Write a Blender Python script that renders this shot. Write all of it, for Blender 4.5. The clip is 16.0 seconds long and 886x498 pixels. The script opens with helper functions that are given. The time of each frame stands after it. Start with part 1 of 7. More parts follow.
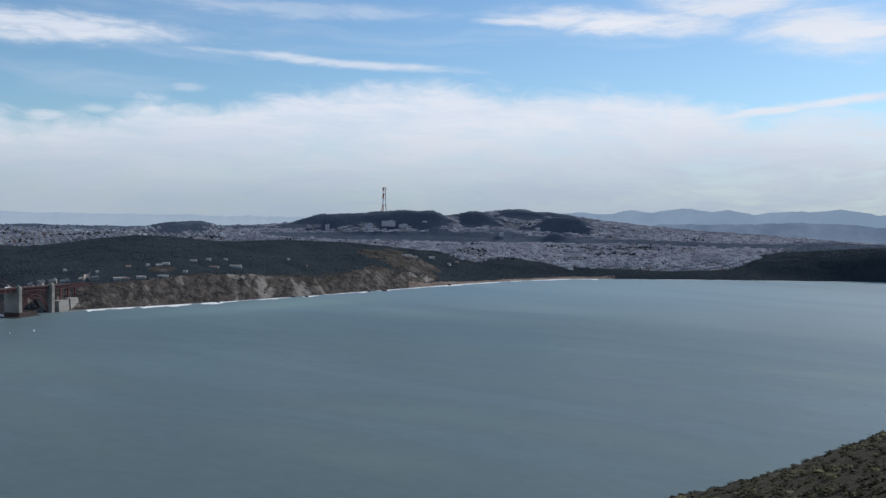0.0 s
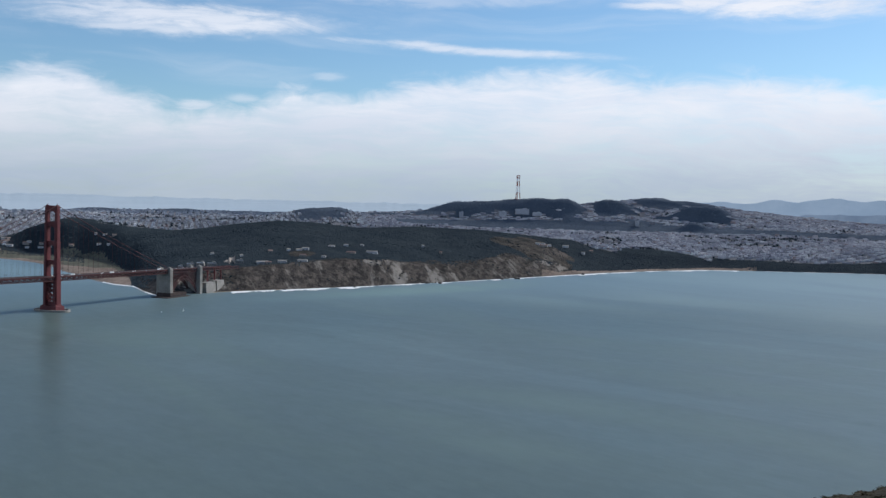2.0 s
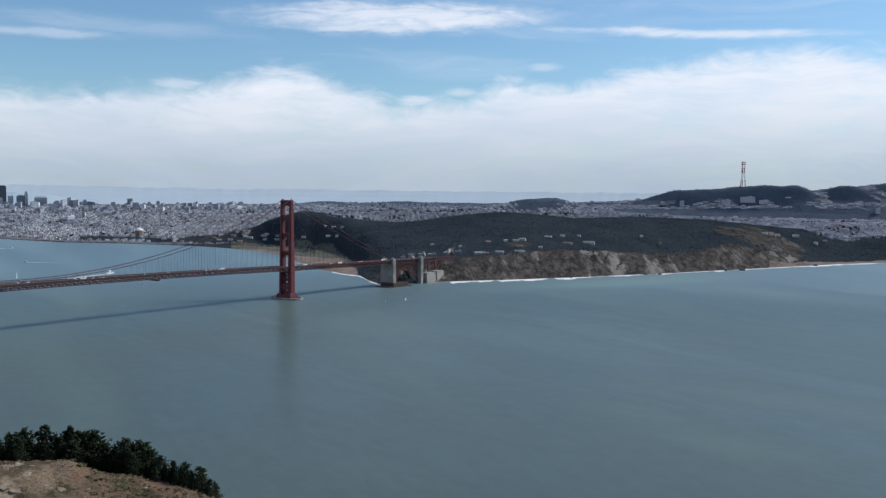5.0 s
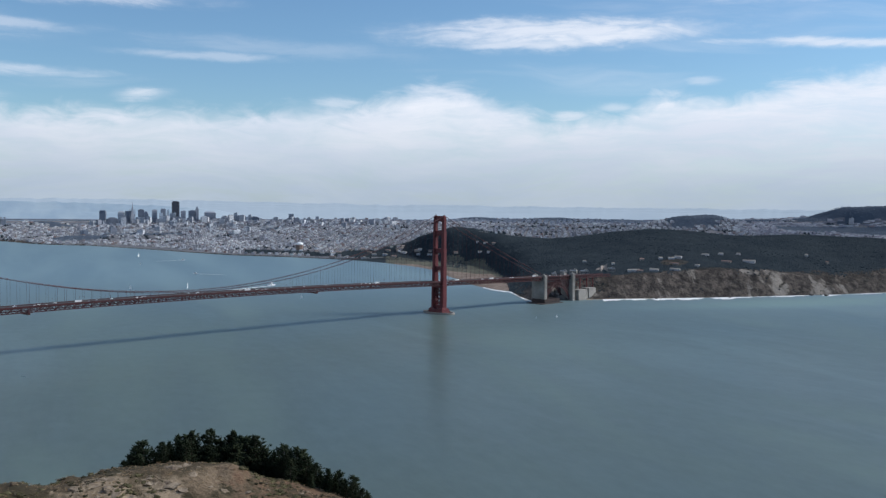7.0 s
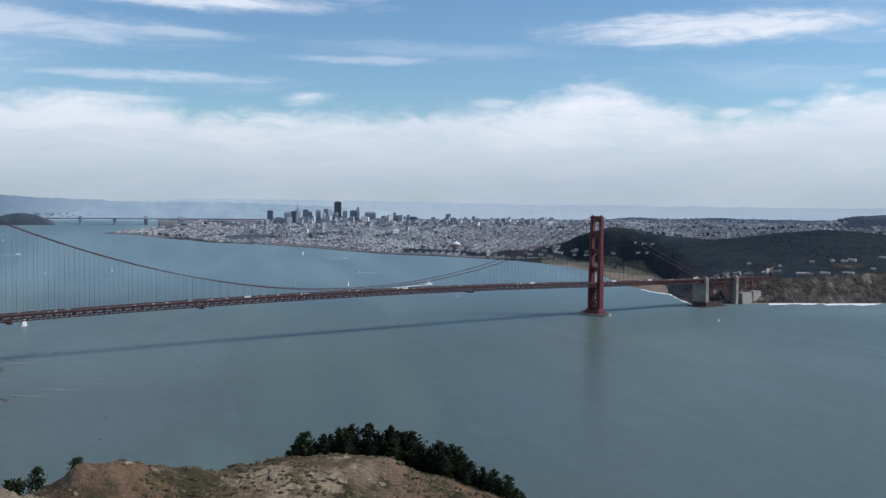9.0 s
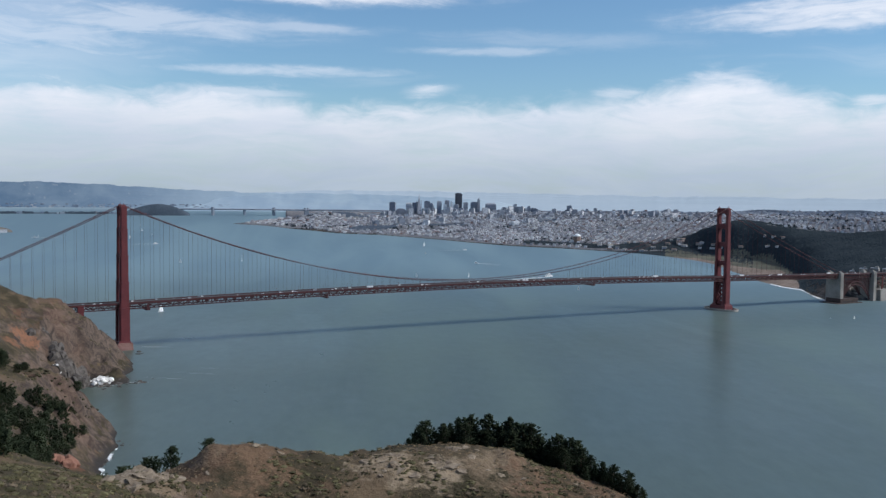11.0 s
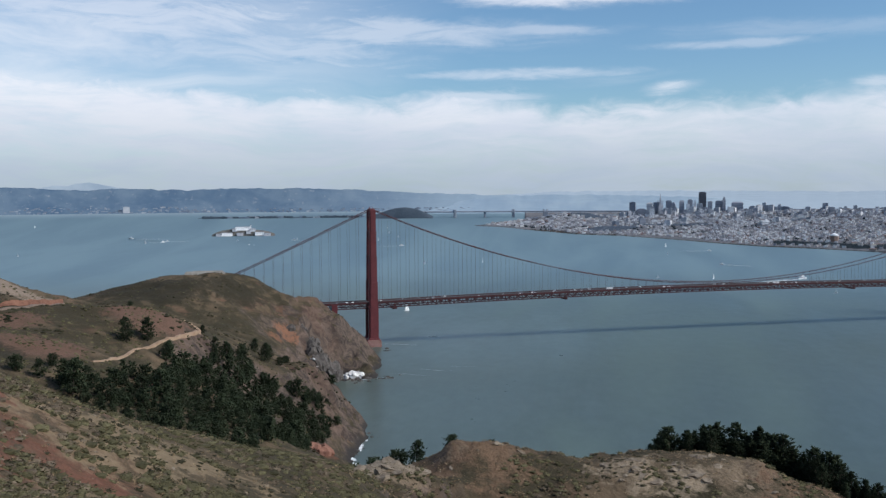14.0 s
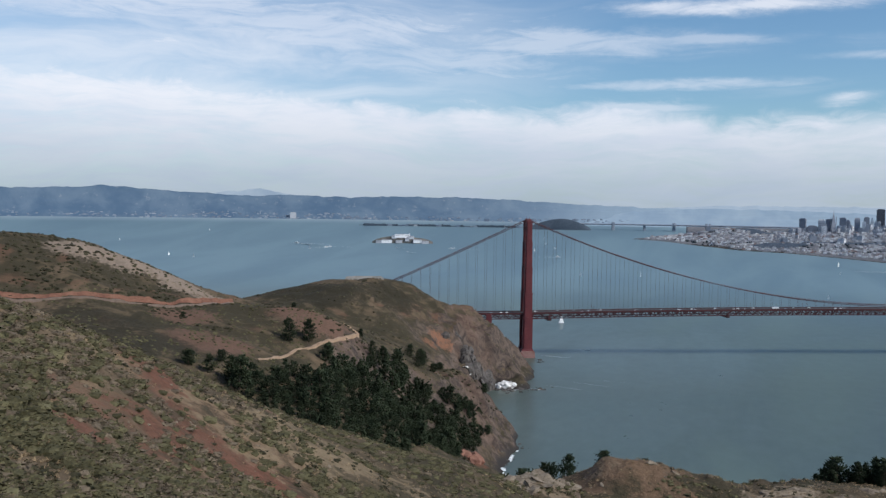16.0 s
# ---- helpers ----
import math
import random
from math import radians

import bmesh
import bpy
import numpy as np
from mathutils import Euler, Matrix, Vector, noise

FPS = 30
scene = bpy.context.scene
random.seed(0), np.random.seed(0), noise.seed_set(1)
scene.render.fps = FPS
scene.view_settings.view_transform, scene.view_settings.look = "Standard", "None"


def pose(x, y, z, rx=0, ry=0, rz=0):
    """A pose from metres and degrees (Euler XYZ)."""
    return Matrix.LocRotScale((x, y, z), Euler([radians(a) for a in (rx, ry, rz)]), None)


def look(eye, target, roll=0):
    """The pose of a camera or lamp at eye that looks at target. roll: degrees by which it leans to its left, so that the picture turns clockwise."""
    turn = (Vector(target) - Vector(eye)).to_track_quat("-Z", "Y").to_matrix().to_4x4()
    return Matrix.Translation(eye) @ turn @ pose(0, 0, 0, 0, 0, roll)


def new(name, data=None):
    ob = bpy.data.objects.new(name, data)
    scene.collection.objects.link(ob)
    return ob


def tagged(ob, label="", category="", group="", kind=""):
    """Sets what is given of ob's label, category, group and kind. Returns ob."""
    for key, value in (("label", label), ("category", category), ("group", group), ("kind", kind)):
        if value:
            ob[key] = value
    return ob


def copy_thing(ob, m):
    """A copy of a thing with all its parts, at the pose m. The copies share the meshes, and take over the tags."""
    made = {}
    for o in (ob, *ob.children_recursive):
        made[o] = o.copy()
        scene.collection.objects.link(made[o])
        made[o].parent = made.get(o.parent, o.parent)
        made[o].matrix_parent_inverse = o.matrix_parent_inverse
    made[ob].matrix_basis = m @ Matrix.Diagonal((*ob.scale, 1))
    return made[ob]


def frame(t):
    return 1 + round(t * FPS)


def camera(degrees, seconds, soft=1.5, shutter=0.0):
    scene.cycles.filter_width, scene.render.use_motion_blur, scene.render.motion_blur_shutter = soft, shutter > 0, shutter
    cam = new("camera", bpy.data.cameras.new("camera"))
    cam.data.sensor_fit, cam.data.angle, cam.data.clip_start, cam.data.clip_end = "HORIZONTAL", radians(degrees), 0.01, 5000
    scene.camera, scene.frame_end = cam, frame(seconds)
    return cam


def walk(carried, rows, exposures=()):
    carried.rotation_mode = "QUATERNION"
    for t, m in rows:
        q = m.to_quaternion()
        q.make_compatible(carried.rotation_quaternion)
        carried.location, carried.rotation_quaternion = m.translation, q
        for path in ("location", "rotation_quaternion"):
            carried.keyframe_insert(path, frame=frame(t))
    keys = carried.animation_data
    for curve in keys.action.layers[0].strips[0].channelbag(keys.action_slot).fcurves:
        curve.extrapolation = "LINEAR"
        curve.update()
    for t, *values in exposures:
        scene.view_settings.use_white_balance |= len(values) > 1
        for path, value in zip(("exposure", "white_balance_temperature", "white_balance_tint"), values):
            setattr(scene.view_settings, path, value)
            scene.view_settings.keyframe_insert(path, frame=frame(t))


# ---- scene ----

# ---- camera ----
EYE = 248.8          # height of the eye over the sea
ARM = 0.35           # the camera is held this far from the turning body
cam = camera(50.56, 16.0, soft=1.4)
EXPOSURES = [(0.0, 0.05, 6310, 11), (3.0, 0.19, 6310, 11), (9.0, 0.21, 6310, 11), (16.0, 0.15, 6310, 11)]
TURNS = [  # seconds, heading to the left, pitch, roll
    (0.0, -0.018, -1.781, -1.012),
    (0.5, 1.913, -1.917, -1.292),
    (1.0, 4.193, -2.277, -0.968),
    (1.5, 6.109, -2.488, -1.191),
    (2.0, 8.133, -2.697, -1.465),
    (2.5, 10.748, -3.147, -1.356),
    (3.0, 13.267, -3.267, -1.354),
    (5.5, 23.583, -3.420, -0.462),
    (6.0, 26.288, -3.228, -0.497),
    (6.5, 28.894, -2.920, -0.605),
    (7.0, 30.527, -2.619, -0.701),
    (7.5, 32.917, -2.499, -0.199),
    (8.0, 34.905, -2.305, -0.485),
    (8.5, 37.316, -2.221, -0.697),
    (9.0, 40.031, -2.725, -0.664),
    (11.5, 49.414, -3.168, -0.328),
    (12.0, 51.825, -2.964, 0.241),
    (12.5, 54.034, -2.834, 0.420),
    (13.0, 56.348, -2.962, 0.019),
    (13.5, 58.847, -2.999, 0.097),
    (14.0, 61.857, -3.301, 0.321),
    (14.5, 64.193, -3.281, -0.218),
    (15.0, 66.042, -3.114, -0.230),
    (15.5, 68.464, -2.804, -1.126),
    (16.0, 71.434, -2.707, -0.824),
]
walk(cam, [(t, pose(-ARM * math.sin(radians(yaw)), ARM * math.cos(radians(yaw)), EYE, 90 + pitch, roll, yaw)) for t, yaw, pitch, roll in TURNS],
     EXPOSURES)

# ---- light settings ----
SUN, SKY = 3.3, 1.0
BLUE_TINT = (0.66, 0.84, 0.95)
HAZE_LOW, HAZE_HIGH = (0.395, 0.465, 0.54), (0.745, 0.775, 0.83)
BANK_TOP = [  # bearing, upper edge of the cloud bank in degrees
    (-40, 7.0), (-25, 6.3), (-21.7, 6.5), (-18.7, 5.9), (-13.9, 7.2), (-8.6, 7.7), (-3.9, 7.5), (0.6, 8.3), (5.1, 7.7), (10.9, 7.1), (13.4, 6.0), (16.6, 6.7), (18.3, 6.3), (19.9, 5.4), (24.3, 5.1), (26.4, 5.9),
    (29.8, 7.1), (32.2, 7.1), (35.2, 5.8), (39.3, 5.5), (45, 5.4), (50.3, 5.2), (55, 4.9), (57.7, 5.8), (59.7, 6.0), (65.6, 5.6), (70.2, 5.9), (75, 6.0), (82, 6.8), (95, 7.6), (120, 8.0)]
CLOUDS = [  # bearing, height, half width, half height, slope, strength
    (-10.5, 11.8, 6.2, 0.75, 0.06, 1.0), (-16.5, 12.6, 4.5, 0.8, 0.0, 0.95), (-22.5, 10.9, 4.6, 1.3, 0.08, 0.97), (-4.6, 11.9, 2.4, 0.28, 0.0, 0.85), (23.5, 10.35, 8.5, 0.75, -0.01, 0.85), (26.0, 9.75, 5.0, 0.3, 0.0, 0.7),
    (7.0, 9.3, 7.5, 0.24, 0.045, 0.72), (9.0, 12.2, 8.0, 0.5, 0.0, 0.35), (-20.0, 6.65, 6.5, 0.28, -0.115, 0.95), (48.2, 6.2, 1.4, 0.36, -0.1, 0.6), (36.9, 6.1, 1.3, 0.36, 0.0, 0.55), (22.9, 5.4, 1.2, 0.36, 0.0, 0.7),
    (20.2, 6.0, 1.0, 0.25, 0.0, 0.45), (15.3, 7.5, 1.0, 0.25, 0.0, 0.35), (54.0, 11.6, 7.0, 0.5, 0.0, 0.8), (65.0, 9.7, 9.0, 0.8, 0.02, 0.5), (57.0, 9.7, 5.0, 0.35, 0.0, 0.4), (57.0, 7.2, 6.5, 0.3, 0.0, 0.5), (88.0, 9.3, 2.0, 0.26, -0.03, 0.8),
    (59.5, 5.9, 3.2, 0.3, 0.04, 0.6), (45.0, 8.6, 4.5, 0.25, 0.0, 0.35), (40.0, 9.2, 7.0, 0.5, 0.02, 0.18), (78.0, 10.4, 10.0, 1.4, -0.03, 0.65), (90.0, 11.6, 13.0, 1.8, 0.02, 0.66), (74.0, 8.6, 10.0, 1.1, 0.02, 0.5), (82.0, 7.6, 9.0, 0.5, 0.0, 0.4)]

# ---- sky and sun ----
SUN_AZ, SUN_EL = -48.0, 39.0


def heading(az, dist=1.0):
    return Vector((-math.sin(radians(az)) * dist, math.cos(radians(az)) * dist, 0))


class Nodes:
    """Short hand for a node tree."""

    def __init__(self, tree):
        self.tree = tree
        tree.nodes.clear()

    def add(self, kind, ins=None):
        n = self.tree.nodes.new(kind)
        for k, v in (ins or {}).items():
            self.put(n.inputs[k], v)
        return n

    def put(self, socket, v):
        if isinstance(v, bpy.types.NodeSocket):
            self.tree.links.new(v, socket)
        elif isinstance(v, bpy.types.Node):
            self.tree.links.new(v.outputs[0], socket)
        else:
            socket.default_value = v

    def math(self, op, a, b=0.0, c=0.0, clamp=False):
        n = self.add("ShaderNodeMath")
        n.operation, n.use_clamp = op, clamp
        for i, v in enumerate((a, b, c)):
            self.put(n.inputs[i], v)
        return n.outputs[0]

    def mix(self, fac, a, b, blend="MIX"):
        n = self.add("ShaderNodeMix")
        n.data_type, n.blend_type = "RGBA", blend
        self.put(n.inputs["Factor"], fac)
        for key, v in ((6, a), (7, b)):
            self.put(n.inputs[key], (*v, 1) if isinstance(v, tuple) and len(v) == 3 else v)
        return n.outputs[2]

    def ramp(self, fac, *stops, ease="LINEAR"):
        n = self.add("ShaderNodeValToRGB")
        n.color_ramp.interpolation = ease
        while len(n.color_ramp.elements) < len(stops):
            n.color_ramp.elements.new(0.5)
        for e, (p, c) in zip(n.color_ramp.elements, stops):
            e.position = p
            e.color = (*c, 1) if isinstance(c, tuple) else (c, c, c, 1)
        self.put(n.inputs[0], fac)
        return n.outputs[0]

    def step(self, v, lo, hi):
        n = self.add("ShaderNodeMapRange")
        n.interpolation_type = "SMOOTHSTEP"
        for i, q in enumerate((v, lo, hi, 0.0, 1.0)):
            self.put(n.inputs[i], q)
        return n.outputs[0]

    def noise(self, vec, scale, detail=4.0, rough=0.55, distortion=0.0, dims="3D"):
        n = self.add("ShaderNodeTexNoise")
        n.noise_dimensions = dims
        self.put(n.inputs["Vector"], vec)
        for k, v in (("Scale", scale), ("Detail", detail), ("Roughness", rough), ("Distortion", distortion)):
            self.put(n.inputs[k], v)
        return n.outputs[0]

    def vec(self, x, y, z=0.0):
        n = self.add("ShaderNodeCombineXYZ")
        for i, v in enumerate((x, y, z)):
            self.put(n.inputs[i], v)
        return n.outputs[0]

    def bump(self, height, strength, distance):
        return self.add("ShaderNodeBump", ins={"Height": height, "Strength": strength, "Distance": distance}).outputs[0]


world = bpy.data.worlds.new("sky")
scene.world = world
world.use_nodes = True
W = Nodes(world.node_tree)
gen = W.add("ShaderNodeTexCoord").outputs["Generated"]
sep = W.add("ShaderNodeSeparateXYZ", ins={0: gen})
s_az = W.math("ARCTAN2", W.math("MULTIPLY", sep.outputs[0], -1.0), sep.outputs[1])
s_az = W.math("MULTIPLY", s_az, 57.2958)
s_el = W.math("MULTIPLY", W.math("ARCSINE", sep.outputs[2]), 57.2958)
sky = W.add("ShaderNodeTexSky")
sky.sky_type, sky.sun_disc = "NISHITA", False
sky.sun_elevation, sky.sun_rotation = radians(SUN_EL), radians(-SUN_AZ)
sky.altitude, sky.air_density, sky.dust_density, sky.ozone_density = 250.0, 1.0, 0.6, 1.5
blue = W.mix(1.0, W.mix(1.0, sky.outputs[0], (0.105, 0.105, 0.105), "MULTIPLY"), BLUE_TINT, "MULTIPLY")
# high cloud: long streaks over a broad bank that stands on the haze
wob = W.noise(W.vec(W.math("MULTIPLY", s_az, 0.05), W.math("MULTIPLY", s_el, 0.12)), 1.0, 3.0)
el2 = W.math("ADD", s_el, W.math("MULTIPLY_ADD", wob, 5.0, -2.5))
fine = W.noise(W.vec(W.math("MULTIPLY", s_az, 0.07), W.math("MULTIPLY", el2, 0.36)), 1.0, 7.0, 0.62, 0.35)
fibre = W.noise(W.vec(W.math("MULTIPLY", s_az, 0.22), W.math("MULTIPLY", el2, 1.7)), 1.0, 7.0, 0.66, 0.5)
streak = W.noise(W.vec(W.math("MULTIPLY_ADD", s_az, 0.028, 3.0), W.math("MULTIPLY", el2, 0.42)), 1.0, 6.0, 0.55, 0.2)
puff = W.noise(W.vec(W.math("MULTIPLY", s_az, 0.16), W.math("MULTIPLY", el2, 0.3)), 1.0, 6.0, 0.6, 0.3)
edge = W.math("MULTIPLY", W.ramp(W.math("MULTIPLY_ADD", s_az, 1 / 160, 0.25), *[((a + 40) / 160, e / 15) for a, e in BANK_TOP]), 15.0)
curl = W.noise(W.vec(W.math("MULTIPLY", s_az, 0.35), W.math("MULTIPLY", s_el, 0.8)), 1.0, 6.0, 0.6, 0.6)
over = W.math("ADD", W.math("SUBTRACT", s_el, edge), W.math("MULTIPLY_ADD", curl, 2.6, -1.3))
bank = W.math("SUBTRACT", 1.0, W.step(over, -1.0, 0.75))
bank = W.math("MULTIPLY", bank, W.math("MULTIPLY_ADD", W.step(W.math("MULTIPLY_ADD", fibre, 0.5, W.math("MULTIPLY", puff, 0.5)), 0.32, 0.6), 0.32, 0.68))
wisp = W.math("MULTIPLY", W.step(streak, 0.52, 0.74), W.step(fine, 0.30, 0.62))


stir_a = W.math("MULTIPLY_ADD", W.noise(W.vec(W.math("MULTIPLY", s_az, 0.30), W.math("MULTIPLY", s_el, 0.55), 3.0), 1.0, 5.0, 0.62), 2.0, -1.0)
stir_e = W.math("MULTIPLY_ADD", W.noise(W.vec(W.math("MULTIPLY", s_az, 0.24), W.math("MULTIPLY", s_el, 0.7), 9.0), 1.0, 6.0, 0.65), 2.0, -1.0)


def cloud(az, el, wide, high, slope, gain):
    """One streak of cloud: a soft patch at a bearing and height, frayed and combed out by the noise."""
    da = W.math("ADD", W.math("SUBTRACT", s_az, az), W.math("MULTIPLY", stir_a, wide * 0.5))
    de = W.math("SUBTRACT", W.math("SUBTRACT", s_el, el), W.math("MULTIPLY", W.math("SUBTRACT", s_az, az), slope))
    de = W.math("ADD", de, W.math("MULTIPLY", stir_e, min(high * 1.2, 0.8)))
    q = W.math("ADD", W.math("POWER", W.math("ABSOLUTE", W.math("DIVIDE", da, wide)), 2.0),
               W.math("POWER", W.math("ABSOLUTE", W.math("DIVIDE", de, high)), 2.0))
    body = W.math("EXPONENT", W.math("MULTIPLY", q, -0.8))
    return W.math("MULTIPLY", W.step(W.math("MULTIPLY", body, W.math("MULTIPLY_ADD", fibre, 1.9, -0.05)), 0.08, 0.95), gain)


veil = W.math("MULTIPLY", W.step(s_az, 58.0, 82.0), W.math("MULTIPLY_ADD", W.step(fine, 0.3, 0.65), 0.4, 0.25))
cover = W.math("MAXIMUM", W.math("MAXIMUM", bank, veil), W.math("MULTIPLY", wisp, 0.28))
for one in CLOUDS:
    cover = W.math("MAXIMUM", cover, cloud(*one))
cover = W.math("MULTIPLY", cover, W.math("SUBTRACT", 1.0, W.math("MULTIPLY", W.step(s_el, 20.0, 60.0), 0.6)))
white = W.mix(W.step(s_el, 0.0, 7.0), HAZE_LOW, HAZE_HIGH)
tint = W.mix(W.step(fine, 0.35, 0.65), (0.93, 0.95, 0.98), (1.04, 1.03, 1.02))
white = W.mix(1.0, white, tint, "MULTIPLY")
seen = W.mix(cover, blue, white)
bg = W.add("ShaderNodeBackground", ins={"Color": seen, "Strength": SKY})
W.put(W.add("ShaderNodeOutputWorld").inputs[0], bg)

sun = new("sun", bpy.data.lights.new("sun", "SUN"))
sun.data.energy, sun.data.angle, sun.data.color = SUN, radians(14.0), (1.0, 0.95, 0.88)
sun_way = heading(SUN_AZ, math.cos(radians(SUN_EL))) + Vector((0, 0, math.sin(radians(SUN_EL))))
sun.matrix_world = look((0, 0, 900), Vector((0, 0, 900)) - sun_way)

# ---- materials ----
def material(name):
    m = bpy.data.materials.new(name)
    m.use_nodes = True
    n = Nodes(m.node_tree)
    n.bsdf = n.add("ShaderNodeBsdfPrincipled")
    n.out = n.add("ShaderNodeOutputMaterial", {0: n.bsdf})
    n.geo = n.add("ShaderNodeNewGeometry")
    n.pos = n.geo.outputs["Position"]
    n.island = n.geo.outputs["Random Per Island"]
    n.chance = n.add("ShaderNodeObjectInfo").outputs["Random"]
    n.own = n.add("ShaderNodeTexCoord").outputs["Object"]
    return m, n


def surface(n, color, rough=0.8, metal=0.0, normal=None, spec=0.3):
    b = n.bsdf
    n.put(b.inputs["Base Color"], (*color, 1) if isinstance(color, tuple) and len(color) == 3 else color)
    n.put(b.inputs["Roughness"], rough)
    n.put(b.inputs["Metallic"], metal)
    n.put(b.inputs["Specular IOR Level"], spec)
    if normal is not None:
        n.put(b.inputs["Normal"], normal)


def grained(name, a, b, scale=1.0, rough=0.8, metal=0.0, relief=0.0, by="own", spec=0.3, vary=0.0):
    """A surface that wanders between two colours at two scales."""
    m, n = material(name)
    p = n.own if by == "own" else n.pos
    big, small = n.noise(p, scale, 5.0), n.noise(p, scale * 9.0, 3.0)
    f = n.math("MULTIPLY_ADD", small, 0.45, n.math("MULTIPLY", big, 0.55))
    col = n.mix(n.step(f, 0.34, 0.64), a, b)
    if vary:
        col = n.mix(1.0, col, n.ramp(n.chance if vary > 0 else n.island, (0.0, 1.0 - abs(vary)), (1.0, 1.0 + abs(vary))), "MULTIPLY")
    surface(n, col, rough, metal, n.bump(small, 0.5, relief) if relief else None, spec)
    return m


def by_island(name, stops, rough=0.85, dirt=0.02):
    """Alike pieces of many colours, one colour a piece."""
    m, n = material(name)
    col = n.ramp(n.island, *stops, ease="CONSTANT")
    col = n.mix(n.step(n.noise(n.pos, dirt, 4.0), 0.35, 0.75), col, n.mix(1.0, col, (0.72, 0.74, 0.78), "MULTIPLY"))
    surface(n, col, rough, spec=0.08)
    return m


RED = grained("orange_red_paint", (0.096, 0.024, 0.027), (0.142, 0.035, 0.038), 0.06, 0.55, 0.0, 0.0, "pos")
ASPHALT = grained("asphalt", (0.05, 0.05, 0.052), (0.075, 0.074, 0.072), 0.2, 0.9)
CONCRETE = grained("weathered_concrete", (0.21, 0.20, 0.18), (0.33, 0.31, 0.28), 0.05, 0.9, by="pos")
PIER = grained("rust_stained_pier", (0.15, 0.070, 0.060), (0.27, 0.16, 0.14), 0.06, 0.9, by="pos")
BRICK = grained("old_brick", (0.045, 0.034, 0.031), (0.080, 0.060, 0.054), 0.1, 0.9, by="pos")
# darker copy of the bridge red, with the deck overhang's shadow put in
RED_DARK = grained("shadowed_red_paint", (0.050, 0.020, 0.022), (0.076, 0.026, 0.027), 0.08, 0.7, 0.0, 0.0, "pos")
STEEL = grained("galvanised_steel", (0.35, 0.35, 0.36), (0.5, 0.5, 0.5), 0.4, 0.45, 0.6)
WHITE = grained("white_paint", (0.72, 0.73, 0.74), (0.84, 0.84, 0.83), 0.5, 0.6)
SAIL = grained("sailcloth", (0.8, 0.8, 0.78), (0.9, 0.9, 0.88), 0.3, 0.8)
GLASS_DARK = grained("dark_glazing", (0.02, 0.025, 0.03), (0.05, 0.06, 0.07), 0.1, 0.25)
FOAM = grained("sea_foam", (0.60, 0.64, 0.64), (0.85, 0.86, 0.86), 0.08, 0.9, by="pos")
BARK = grained("bark", (0.05, 0.04, 0.03), (0.10, 0.08, 0.06), 1.5, 0.95)
DIRT_ROAD = grained("dirt_road", (0.28, 0.185, 0.120), (0.39, 0.275, 0.185), 0.15, 0.95, by="pos")
NEEDLES = grained("dark_evergreen_foliage", (0.019, 0.028, 0.016), (0.039, 0.050, 0.028), 0.12, 0.9, by="pos", vary=0.3, spec=0.08)
# far crowns: haze over the strait is put in as a blue cast
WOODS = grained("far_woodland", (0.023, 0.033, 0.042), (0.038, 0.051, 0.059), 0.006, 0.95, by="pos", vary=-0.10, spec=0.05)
TYRE = grained("rubber", (0.02, 0.02, 0.02), (0.03, 0.03, 0.03), 1.0, 0.9)


